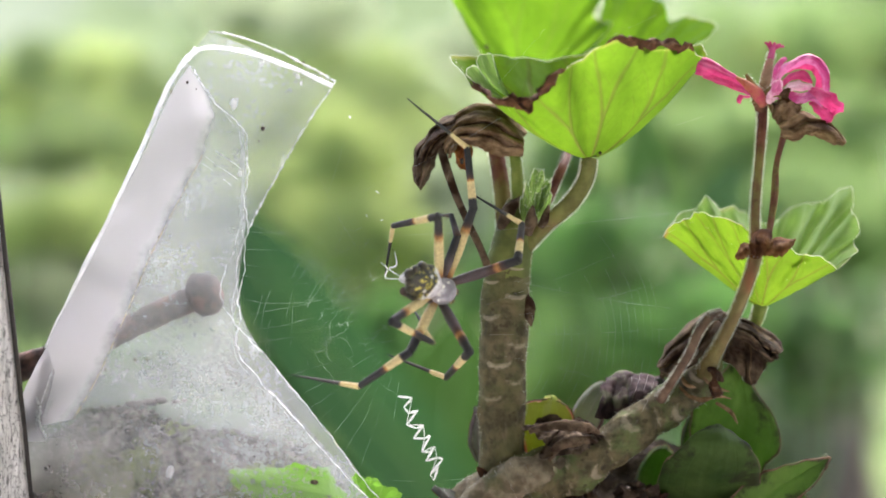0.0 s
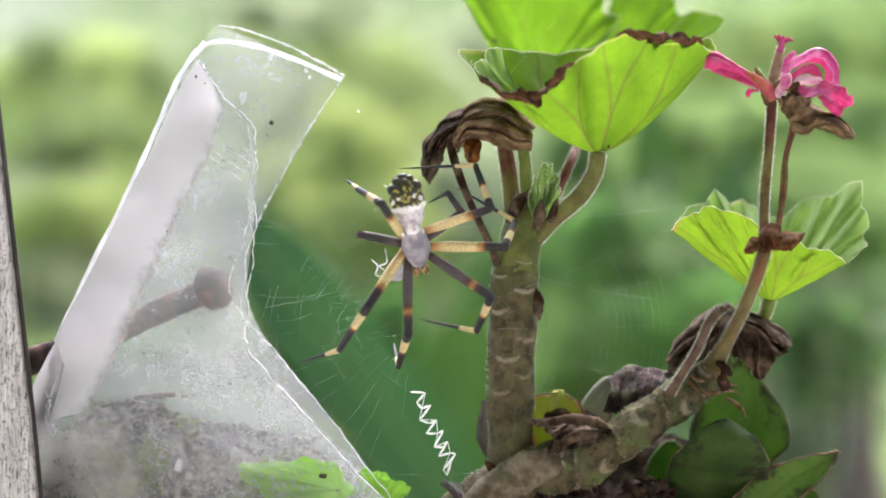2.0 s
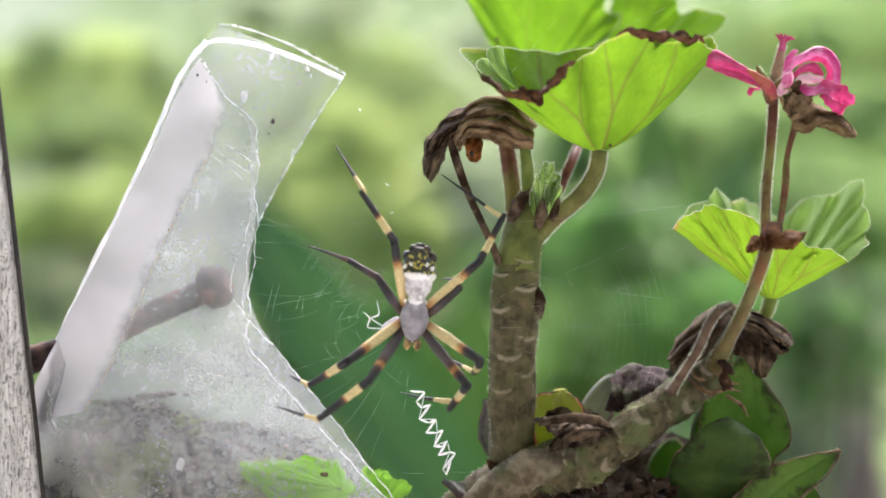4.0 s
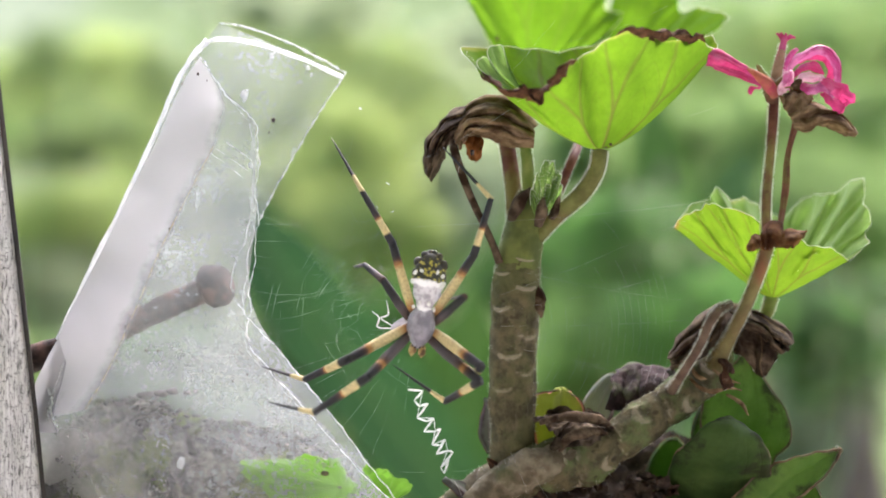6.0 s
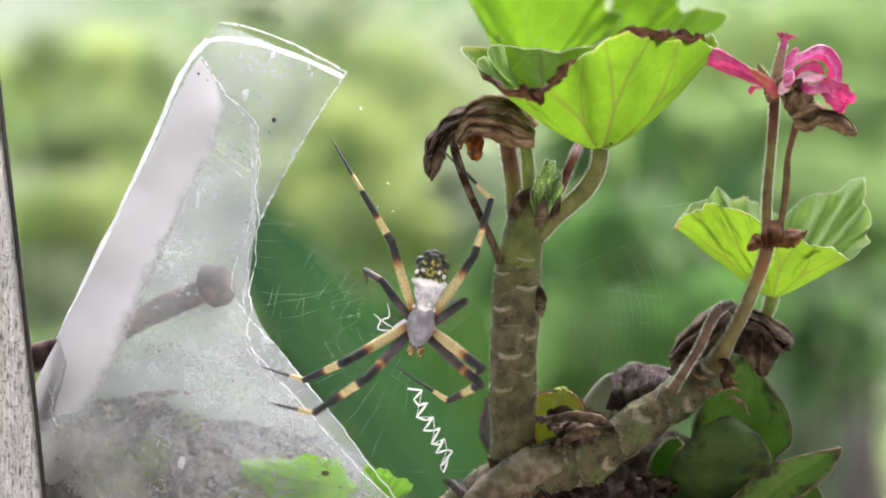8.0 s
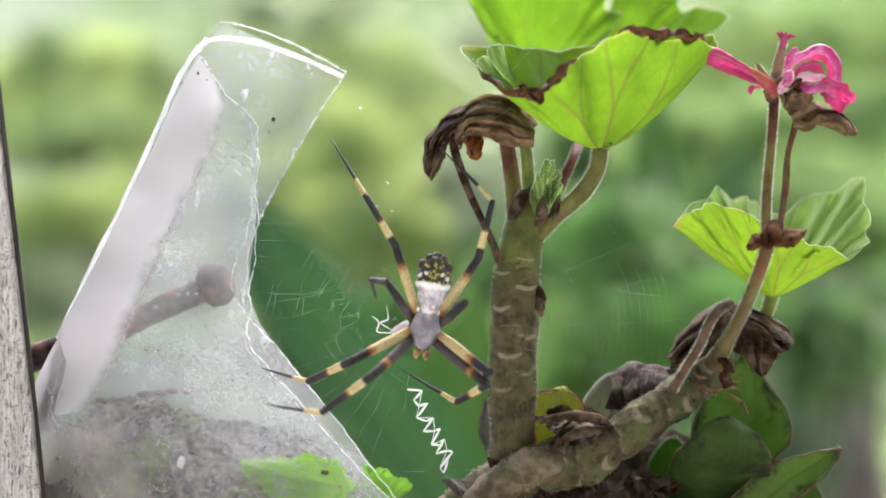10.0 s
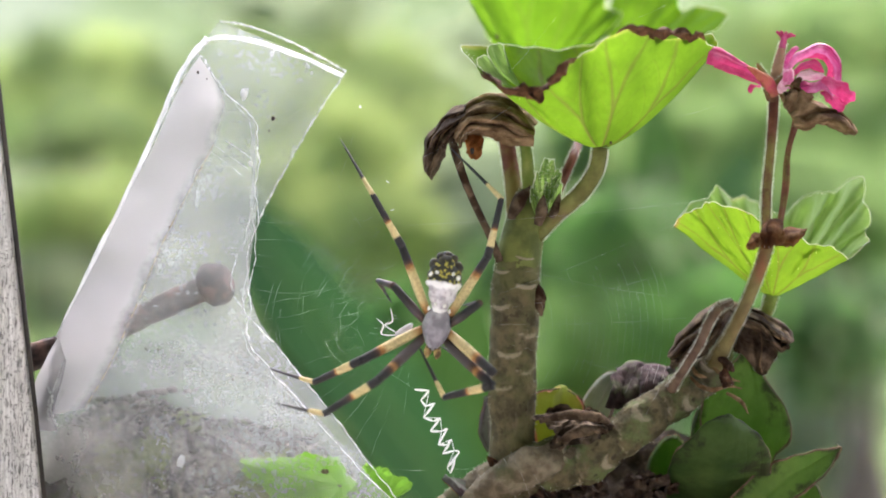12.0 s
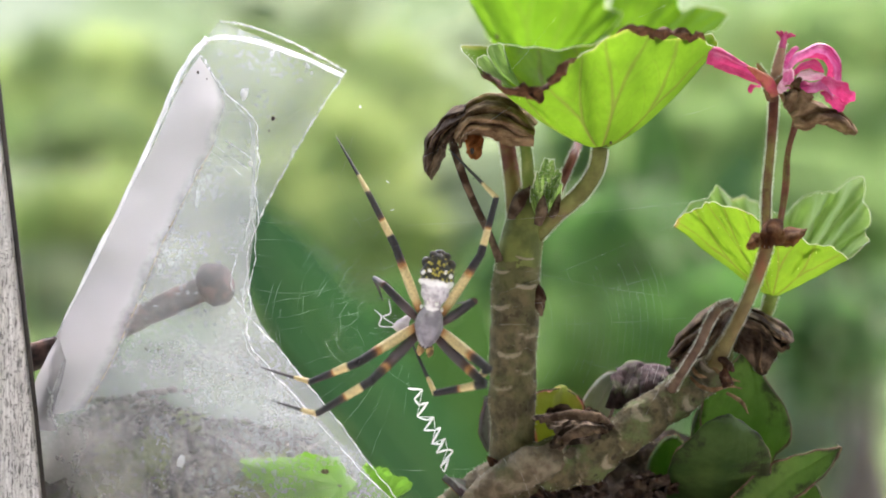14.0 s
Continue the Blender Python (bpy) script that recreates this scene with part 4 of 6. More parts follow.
trunk = stem("main_stem", [(885, 1190, 30), (880, 905, 18), (902, 850, 17), (908, 780, 16), (906, 700, 16), (909, 610, 16), (912, 520, 16), (916, 470, 16), (922, 430, 16)],
             [60, 52, 46, 42, 44, 45, 45, 43, 34],
             [(0.915, 14, 28, 1.2), (0.775, 22, 26, 1.3), (0.832, -44, 24, 1.0), (0.862, 34, 26, 0.3), (0.845, 52, 22, 0.4), (0.71, -40, 26, 0.8), (0.648, 32, 28, 0.7), (0.60, -14, 30, 0.9), (0.56, 30, 26, 0.6), (0.52, -30, 30, 0.6)], hair=400)
tip = rod("stem_tip", [(914, 492, 16), (918, 455, 16), (928, 400, 16), (932, 362, 16), (934, 335, 16)], [42.5, 43, 38, 28, 15], M_YOUNG, n=40, seg=24, rough=0.06, freq=260, hair=350)
bm = bmesh.new()
tube(bm, [plan(950, 500, 14), plan(955, 530, 13.5), plan(958, 560, 14)], [0.0004, 0.0012, 0.0003], 10, 8, 0.5, 600, flat=0.5)
part("bark_flake", bm, M_DEAD, trunk, "loose peeling flake of bark")
branch = stem("branch", [(890, 860, 17), (950, 822, 14), (1020, 818, 13), (1090, 778, 13), (1170, 722, 14), (1230, 680, 15), (1268, 640, 16), (1290, 600, 16)],
              [34, 46, 44, 40, 38, 36, 27, 11],
              [(0.24, -35, 26, 0.8), (0.36, 30, 24, 0.9), (0.50, -30, 28, 0.8), (0.63, 25, 26, 1.0), (0.77, -25, 26, 0.9), (0.88, 20, 30, 0.7), (0.10, -20, 50, 0.5)], n=150, rough=0.13, hair=200, lip_height=0.0006, swell=7, material=M_BARK_GREEN)
stem("side_root", [(780, 905, 18), (830, 872, 17), (885, 845, 16), (925, 828, 16)], [26, 30, 36, 24], [(0.3, 0, 50, 0.7), (0.6, 20, 50, 0.8)], n=60, rough=0.2, hair=60, material=M_BARK_TAN)
stem("base_knot", [(800, 935, 15), (862, 872, 12.5), (925, 832, 10.5), (985, 812, 11), (1030, 806, 13)], [24, 31, 36, 31, 16], [(0.35, 10, 50, 0.5), (0.7, -20, 50, 0.5)], n=70, rough=0.22, hair=80, material=M_BARK_TAN)

rod("petiole", [(950, 420, 15), (985, 380, 13), (1030, 340, 10), (1055, 300, 9), (1062, 262, 9)], [13, 15, 16, 15, 15], M_OLIVE, hair=700)
rod("petiole", [(985, 345, 19), (1000, 310, 21), (1018, 268, 24), (1030, 230, 46)], [9, 9, 9, 9], M_STALK, hair=200)
rod("petiole", [(912, 400, 16), (908, 330, 18), (898, 260, 20), (888, 210, 21), (888, 192, 26)], [16, 16, 15, 13, 10], M_STALK, hair=300)
rod("petiole", [(938, 380, 15), (935, 320, 15), (930, 260, 16), (912, 210, 20), (925, 182, 36), (940, 152, 53)], [12, 12, 11, 11, 10, 10], M_SHOOT, hair=300)
rod("petiole", [(884, 462, 13), (868, 420, 12), (835, 350, 11), (812, 290, 10), (800, 240, 11), (808, 205, 13)], [8, 7, 7, 8, 8, 7], M_DEAD, label="dried brown petiole")
rod("sheath", [(905, 385, 13), (915, 362, 11.5), (928, 345, 12), (938, 330, 13)], [8, 14, 11, 2], M_DEAD, rough=0.3)
rod("sheath", [(952, 398, 10.5), (958, 372, 9.8), (962, 346, 10.5)], [7, 11, 2], M_DEAD, rough=0.3)
rod("sheath", [(975, 385, 12), (985, 365, 11.5), (990, 345, 12)], [6, 9, 2], M_DEAD, rough=0.3)


def cup_leaf(name, stalk, rim, material, veins, pleat=4.0, scallop=5.0, crinkle=1.5, n=22, m=120, bowl=(0.92, 1.25), margin=True, wither=(), parent=None, label="", closed=True, flip=0, fuzz=0):
    """A cupped, pleated leaf from its stalk out to a rim. stalk and rim: plan places (u, v, depth)."""
    c = np.array(stalk, float)
    ring = list(rim) + [rim[0]] if closed else list(rim)
    if closed:
        pts = smooth_line([rim[-1], *ring, rim[1]], m * 3)
        k0, k1 = m * 3 // (len(rim) + 2), m * 3 - m * 3 // (len(rim) + 2)
        edge = [pts[round(k0 + (k1 - k0) * k / m)] for k in range(m)]
    else:
        edge = smooth_line(ring, m)
    cols = len(edge)
    grid = []
    for i in range(1, n + 1):
        s = i / n
        row = []
        for k in range(cols):
            e = np.array(edge[k], float) - c
            a = k / m * veins
            fall = math.cos(2 * math.pi * (a - 0.5))
            q = c + np.array((e[0] * s ** bowl[0], e[1] * s ** bowl[1], e[2] * s ** bowl[0]))
            out = e / max(np.linalg.norm(e), 1e-6)
            q[2] -= pleat * 0.1 * fall * s
            q[:2] += out[:2] * scallop * s ** 3 * (0.5 * abs(math.sin(3 * math.pi * a)) + 0.5 * math.cos(2 * math.pi * (a - 0.5)))
            w = noise.noise((k * 0.22, s * 6, flip + stalk[0] * 0.01))
            q[1] += crinkle * w * s
            q[2] += crinkle * 0.25 * w * s + 0.1 * crinkle * noise.noise((k * 0.6, s * 14, stalk[1])) * s
            row.append(plan(*q))
        grid.append(row)
    bm = bmesh.new()
    sheet(bm, grid, closed, lambda i, k: (k / m * veins, (i + 1) / n))
    ob = part(name, bm, material, parent or plant, label)
    # pale tube round the leaf's edge, coloured for the look of rim light
    if margin:
        bm = bmesh.new()
        pts = grid[-1] + ([grid[-1][0]] if closed else [])
        fine = 0.00005 if material == M_DEAD else 0.00006
        keep, run = [], []
        for k, p in enumerate(pts):
            if any(lo < k / m < hi for lo, hi, _ in wither):
                keep, run = keep + [run], []
            else:
                run.append(p)
        for run in keep + [run]:
            if len(run) > 2:
                tube(bm, run, [fine] * 2, len(run) - 1, 5)
        part("margin", bm, M_HAIR, ob, "pale fuzzy margin, its rim light put into the colour")
    if fuzz:
        bm = bmesh.new()
        for _ in range(fuzz * 4):
            i, k = random.randrange(2, n - 1), random.randrange(cols - 1)
            p = grid[i][k]
            way = (grid[i][(k + 1) % cols] - p).cross(grid[i + 1][k] - p).normalized()
            if abs(way.y) > 0.45:
                continue
            tube(bm, [p, p + way * rnd(0.0002, 0.0005)], [0.000026, 0.00001], 1, 3, closed=False)
        part("hairs", bm, M_HAIR, ob, "fine pale hairs")
    for lo, hi, deep in wither:
        bm = bmesh.new()
        k0, k1 = int(lo * m), int(hi * m)
        g = []
        for j in range(7):
            row = []
            for k in range(k0, k1 + 1):
                f = math.sin(math.pi * (k - k0) / (k1 - k0)) ** 0.6
                p = grid[-1][k % cols]
                q = grid[max(0, n - 5)][k % cols]
                way = (p - q).normalized()
                curl = j / 6
                r = p + way * deep * f * (math.sin(curl * 2.2) - 0.25) + Vector((0, -0.0012 * f * (1 - math.cos(curl * 2.6)) - 0.0003, 0))
                r += Vector((noise.noise(r * 420), noise.noise(r * 380 + Vector((5, 0, 0))), noise.noise(r * 400))) * 0.0019 * f
                r += Vector((noise.noise(r * 1300), noise.noise(r * 1200), noise.noise(r * 1250))) * 0.0009 * f
                row.append(r)
            g.append(row)
        sheet(bm, g)
        part("withered_rim", bm, M_WITHER, ob, "brown curled withered rim")
    return ob


# young folded leaves beside the stem tip
cup_leaf("young_leaf", (958, 372, 13), [(942, 330, 11), (952, 312, 10), (958, 296, 10), (968, 284, 10), (978, 284, 11), (982, 298, 12), (990, 310, 12), (988, 336, 13)], M_YOUNG_LEAF, 4, 6, 9, 6, n=16, m=64, closed=False, fuzz=400)
cup_leaf("young_leaf", (972, 384, 14), [(962, 344, 12), (970, 326, 12), (984, 318, 12), (993, 326, 13), (992, 350, 14)], M_YOUNG_LEAF, 3, 7, 7, 5, n=14, m=40, closed=False)
cup_leaf("young_leaf", (950, 385, 13), [(938, 356, 12), (942, 330, 12), (950, 322, 12), (958, 346, 13)], M_YOUNG_LEAF, 3, 6, 6, 4, n=12, m=30, closed=False)
# the large cupped leaf
cup_leaf("leaf", (1062, 264, 9), [(1268, 86, 10), (1232, 76, 4), (1165, 66, -3), (1095, 62, -6), (1035, 92, -7), (985, 150, -6), (930, 172, -4), (880, 150, 0), (848, 122, 6), (818, 80, 16),
         (880, 84, 20), (960, 88, 24), (1060, 80, 26), (1170, 74, 22), (1250, 68, 16)], M_LEAF, 8, 15, 9, 5, wither=((0.05, 0.215, 0.0013), (0.29, 0.53, 0.0034)), bowl=(0.86, 1.28), fuzz=2500)
# two leaves above, which reach out of sight
cup_leaf("leaf", (945, 150, 53), [(868, 74, 51), (845, 30, 50), (818, -30, 51), (870, -52, 54), (960, -58, 56), (1040, -50, 56), (1082, -26, 55), (1070, 8, 54), (1098, 28, 53), (1072, 62, 52), (1040, 90, 52)],
         M_LEAF_TOP, 7, 6, 5, 3, bowl=(0.9, 0.9), closed=False)
cup_leaf("leaf", (1030, 228, 47), [(1060, 96, 58), (1078, 40, 58), (1092, -22, 60), (1130, -40, 60), (1188, -18, 57), (1203, 16, 55), (1240, 12, 49), (1285, 28, 43), (1252, 62, 41), (1200, 86, 41)],
         M_LEAF_TOP, 7, 6, 6, 4, bowl=(0.9, 0.8), closed=False)
# folded pale lobes on the rim of the cupped leaf
cup_leaf("leaf_fold", (915, 158, 1), [(868, 132, 1), (850, 120, 1.5), (845, 106, 2), (855, 98, 2.5), (866, 104, 2.5), (880, 124, 2)], M_LEAF_PALE, 2, 3, 3, 2, n=12, m=36, closed=False)
cup_leaf("leaf_fold", (925, 156, 3), [(880, 128, 3.5), (868, 106, 4), (864, 86, 4.5), (876, 77, 5), (890, 80, 5), (896, 104, 4.5), (904, 130, 4)], M_LEAF_PALE, 2, 3, 3, 2, n=12, m=40, closed=False)
# leaf on the flowering branch
branch_leaf = cup_leaf("leaf", (1366, 528, 19), [(1504, 458, 15), (1462, 438, 10), (1420, 424, 8), (1380, 412, 7), (1345, 392, 7), (1312, 374, 7), (1272, 364, 8), (1246, 362, 9), (1216, 380, 12), (1190, 398, 17)],
         M_LEAF_RED, 5, 9, 5, 5.0, n=26, m=110, bowl=(0.95, 1.05), fuzz=1200, closed=False)
cup_leaf("upper_side", (1366, 528, 19.5), [(1192, 396, 17), (1222, 370, 24), (1248, 352, 27), (1262, 338, 29), (1280, 338, 30), (1298, 352, 33), (1322, 352, 34), (1345, 362, 35), (1385, 384, 35), (1418, 354, 35), (1448, 344, 34), (1472, 346, 32), (1496, 326, 31),
         (1523, 316, 29), (1530, 345, 25), (1526, 362, 23), (1540, 392, 22), (1530, 412, 19), (1532, 432, 17), (1506, 456, 15)], M_LEAF_PALE, 8, 20, 7, 5.0, n=26, m=130, bowl=(0.95, 1.05), closed=False, parent=branch_leaf, label="pale furrowed upper side of the leaf")
rod("petiole", [(1310, 620, 22), (1340, 580, 23), (1356, 552, 21), (1366, 520, 19)], [10, 11, 12, 13], M_SHOOT, hair=250)

# dead leaves
def drape(name, top, bottom, depths, ridges, parent, material=None, label="", ribs=True, n=60, m=26, rough=0.0018, seed=0.0, along=False):
    """A withered, ridged piece of leaf between two edges (u, v); depths at the top, the middle and the bottom."""
    a, b = smooth_line(top, n), smooth_line(bottom, n)
    grid = []
    for k in range(m + 1):
        q = k / m
        row = []
        for i in range(n + 1):
            s = i / n
            d = depths[0] * (1 - q) + depths[2] * q + (depths[1] - (depths[0] + depths[2]) / 2) * 4 * q * (1 - q)
            wave = math.sin(math.pi * (ridges * s + 0.35 * math.sin(q * 2.2) + 0.5 * noise.noise((s * 4, q * 2, seed))))
            d += 1.1 * (1 - 2 * abs(wave) ** 0.8) * (0.3 + 0.7 * q) if not along else 1.5 * math.cos(2 * math.pi * (ridges * q ** 0.8 + 0.45 * noise.noise((s * 2.2, q * 1.5, seed)))) * (0.35 + 0.65 * math.sin(math.pi * min(1.0, s * 0.8 + 0.1)))
            p = plan(a[i][0] * (1 - q) + b[i][0] * q + 3 * noise.noise((s * 9, q * 3, seed + 5)), a[i][1] * (1 - q) + b[i][1] * q + 5 * q * noise.noise((s * 16, 2, seed)), d)
            p += Vector((noise.noise(p * 260), noise.noise(p * 240 + Vector((4, 4, 4))), noise.noise(p * 250))) * rough * 0.6
            p.y += 0.0005 * noise.noise(p * 800)
            row.append(p)
        grid.append(row)
    bm = bmesh.new()
    sheet(bm, grid)
    ob = part(name, bm, material or M_DEAD, parent, label)
    sol = ob.modifiers.new("thickness", "SOLIDIFY")
    sol.thickness, sol.offset = 0.0003, 0
    for r in range(1, ridges if ribs else 1):
        if along:
            k = int(m * (r / ridges) ** 1.25)
            bm = bmesh.new()
            tube(bm, [q + Vector((0, -0.00025, 0)) for q in grid[k][4::7]], [0.00010, 0.00022, 0.00010], 24, 6, 0.3, 900)
            part("vein", bm, M_DEAD_LIGHT, ob, "dry raised vein")
            continue
        i = min(n - 1, int(n * (r + 0.25 * noise.noise((r, 1, seed))) / ridges))
        bm = bmesh.new()
        tube(bm, [row[i] + Vector((0, -0.0002, 0)) for row in grid[::5]], [0.00016, 0.00008], 18, 6, 0.3, 900)
        part("vein", bm, M_DEAD_LIGHT, ob, "dry raised vein")
    # pale tube along the lower edge, coloured as if lit from behind
    bm = bmesh.new()
    tube(bm, grid[-1], [0.00006, 0.00006], n, 5)
    part("margin", bm, M_HAIR, ob, "pale dry margin, its rim light put into the colour")
    return ob


drape("dead_leaf", [(950, 222), (926, 188), (890, 168), (852, 167), (822, 188), (806, 214), (800, 240)], [(944, 256), (918, 258), (888, 252), (862, 242), (838, 238), (824, 246), (812, 262)], (17, 6, 12), 4, plant, M_DEAD_LIGHT,
      label="crumpled brown dead leaf arching off its stalk", seed=1.0, along=True, rough=0.001)
drape("dead_leaf_fold", [(826, 186), (800, 196), (776, 216), (756, 246), (748, 276), (752, 300)], [(812, 232), (802, 240), (792, 256), (784, 276), (776, 292), (764, 318)], (15, 8, 12), 3, plant, M_DEAD, seed=2.0, along=True, rough=0.001, label="hanging shrivelled tip of the dead leaf")
drape("dead_leaf_fold", [(820, 236), (832, 234), (846, 238), (854, 248)], [(824, 268), (832, 280), (842, 282), (850, 272)], (12, 10, 12), 2, plant, M_ORANGE, seed=5.0, ribs=False, rough=0.0012, label="orange-brown crumpled lobe")
drape("dead_leaf_fold", [(1296, 532), (1262, 540), (1226, 566), (1196, 598), (1182, 626)], [(1276, 590), (1256, 612), (1236, 634), (1212, 646), (1188, 648)], (18, 10, 13), 3, plant, M_DEAD, seed=3.0, along=True, rough=0.0012, label="shrivelled dark brown dead leaf")
drape("dead_leaf_fold", [(1284, 532), (1324, 542), (1362, 560), (1394, 580), (1408, 604)], [(1310, 570), (1340, 584), (1362, 606), (1380, 622), (1396, 616)], (22, 12, 14), 3, plant, M_DEAD, seed=4.0, along=True, rough=0.0012)
drape("dead_leaf_fold", [(1262, 552), (1300, 556), (1340, 572), (1372, 600)], [(1262, 600), (1306, 622), (1352, 666), (1374, 634)], (24, 19, 18), 3, plant, M_DEAD, seed=7.0, rough=0.0014, label="dark folded inside of the dead leaf")
rod("petiole", [(1188, 688, 9.5), (1205, 662, 6), (1222, 636, 3.5), (1242, 602, 1.5), (1256, 568, 2), (1272, 546, 6), (1292, 536, 14)], [11, 8, 7.5, 8, 8.5, 9, 8], M_PETIOLE, rough=0.1, hair=250, label="dried brown petiole")
cup_leaf("dead_leaf", (1030, 735, 16), [(1080, 748, 14), (1078, 762, 9), (1030, 785, 6), (975, 790, 6), (985, 765, 7), (948, 742, 9), (975, 725, 15), (1040, 720, 20)],
         M_DEAD_DARK, 7, 12, 6, 8, bowl=(0.7, 1.3), margin=False, label="curled brown dead leaf lying on the branch", flip=5)
for pts, r in (([(955, 745, 8), (1000, 735, 7), (1055, 738, 8), (1078, 748, 10)], [5, 9, 9, 4]), ([(990, 795, 8), (1010, 770, 6), (1050, 762, 7), (1075, 765, 9)], [4, 8, 9, 4])):
    rod("dead_leaf_curl", pts, r, M_DEAD, rough=0.4)

# flowering shoot
rod("shoot", [(1262, 650, 14), (1288, 600, 9), (1312, 555, 5), (1334, 505, 3), (1352, 455, 3), (1360, 420, 4)], [19, 13, 11.5, 11, 11.5, 12], M_AMBER, hair=400)
rod("flower_stalk", [(1356, 425, 4), (1356, 350, 8), (1364, 260, 12), (1370, 170, 14), (1368, 140, 14)], [8.5, 8.5, 8.5, 9.5, 12], M_STALK, hair=700)
rod("flower_stalk", [(1378, 402, 4), (1387, 340, 7), (1391, 280, 10), (1407, 215, 12), (1412, 195, 12)], [4, 4.5, 3.5, 5, 8], M_STALK, label="thin dried flower stalk")
rod("flower_stalk", [(1382, 398, 5), (1394, 330, 7), (1397, 270, 10), (1412, 215, 13)], [3.5, 3.5, 3, 4], M_STALK, label="thin dried flower stalk")
for top, bottom, seed in (([(1350, 398), (1358, 390), (1372, 388), (1386, 396)], [(1344, 430), (1358, 438), (1376, 434), (1390, 424)], 11.0), ([(1380, 412), (1396, 404), (1412, 406), (1428, 406)], [(1376, 436), (1394, 437), (1410, 430), (1426, 410)], 12.0),
                          ([(1346, 414), (1336, 412), (1328, 420), (1324, 430)], [(1348, 432), (1340, 438), (1332, 442), (1322, 440)], 13.0)):
    drape("bract", top, bottom, (3, -1.5, 1), 2, plant, M_CALYX, label="dry brown bract", ribs=False, rough=0.0009, seed=seed, n=24, m=12)
rod("bract", [(1352, 436, 3), (1360, 418, 2), (1372, 402, 2), (1380, 392, 4)], [10, 15, 14, 5], M_CALYX, rough=0.3, label="dry brown bract")


def petal(pts, widths, material=None, curl=0.4, name="petal", label="", crumple=1.0):
    """A bent, pleated petal along plan places; widths in tenths of a millimetre."""
    n, m = 28, 16
    line = [Vector(plan(*p)) for p in pts]
    line = [Vector(q) for q in smooth_line(line, n)]
    ww = [float(w[0]) * 0.86e-4 for w in smooth_line([(w,) for w in widths], n)]
    grid = []
    for i, p in enumerate(line):
        t = (line[min(i + 1, n)] - line[max(i - 1, 0)]).normalized()
        side = t.cross(Vector((0, -1, 0.2))).normalized()
        nor = side.cross(t)
        row = []
        for k in range(m + 1):
            s = (k / m - 0.5) * 2
            q = p + side * s * ww[i] + nor * ww[i] * curl * (1 - s * s) + nor * ww[i] * 0.28 * abs(math.sin(s * 4.2 + i * 0.07 + pts[0][0]))
            q += Vector((noise.noise(q * 300), noise.noise(q * 320 + Vector((3, 3, 3))), noise.noise(q * 310))) * 0.0008 * crumple
            q += Vector((noise.noise(q * 800), noise.noise(q * 820), noise.noise(q * 810))) * 0.0004 * crumple
            row.append(q)
        grid.append(row)
    bm = bmesh.new()
    sheet(bm, grid)
    return part(name, bm, material or M_PETAL, plant, label)


petal([(1364, 152, 12), (1340, 138, 11), (1310, 122, 10.5), (1280, 107, 10), (1252, 98, 10)], [9, 12, 15, 22, 22], curl=0.7, crumple=0.35)
petal([(1362, 150, 12), (1330, 140, 10), (1295, 126, 9), (1262, 116, 9)], [5, 7, 9, 5], curl=0.5, crumple=0.4)
rod("petal_claw", [(1372, 165, 11), (1358, 146, 9.5), (1340, 130, 9), (1322, 118, 9.5)], [10, 11, 7, 2], M_CLAW, rough=0.25, label="orange-pink base of the petal")
petal([(1400, 122, 14), (1418, 100, 13), (1446, 88, 12), (1470, 96, 11), (1482, 125, 11), (1486, 152, 11)], [5, 9, 12, 12, 11, 6], M_PETAL_PALE, 1.1, label="faded lilac-pink petal", crumple=0.7)
petal([(1404, 112, 15), (1436, 94, 15), (1464, 104, 15), (1474, 140, 14)], [6, 11, 14, 8], M_PETAL, 0.8)
petal([(1398, 138, 12), (1420, 120, 10), (1444, 116, 9), (1458, 130, 9)], [4, 8, 10, 5], M_PETAL, 1.1, crumple=0.7)
petal([(1402, 150, 11), (1428, 134, 9), (1450, 134, 8), (1464, 146, 8)], [5, 9, 10, 6], M_PETAL_WHITE, 0.9, label="washed-out pale pink petal")
petal([(1396, 158, 11), (1424, 152, 9), (1452, 156, 8), (1476, 168, 8)], [6, 12, 13, 8], M_PETAL_PALE, 0.7, label="faded lilac-pink petal", crumple=1.3)
petal([(1446, 152, 9), (1470, 150, 7.5), (1492, 162, 7), (1502, 178, 7.5), (1490, 190, 8)], [8, 14, 15, 13, 7], M_PETAL, 0.8, crumple=1.6)
petal([(1450, 168, 9), (1470, 176, 8), (1488, 188, 8), (1482, 200, 9)], [6, 11, 11, 5], M_PETAL, 0.9, crumple=1.5)
petal([(1385, 140, 15), (1392, 112, 16), (1403, 92, 16), (1412, 84, 16)], [5, 8, 7, 4], M_PETAL_PALE, label="faded lilac-pink petal", crumple=0.5)
petal([(1380, 160, 10), (1388, 146, 8), (1396, 134, 8), (1402, 126, 9)], [6, 11, 11, 6], M_PETAL_WHITE, 0.7, label="washed-out pale pink petal")
petal([(1352, 140, 14), (1345, 152, 12), (1332, 156, 11), (1325, 166, 11)], [4, 5, 6, 3])
for k in range(9):
    u, v = rnd(1385, 1425), rnd(165, 190)
    rod("filament", [(u, v, 9), (u + rnd(-14, 14), v - rnd(4, 14), 7.5), (u + rnd(-22, 22), v - rnd(-6, 24), 8)], [2.5, 2, 1], random.choice((M_CALYX, M_DEAD, M_STALK)), n=10, seg=6)
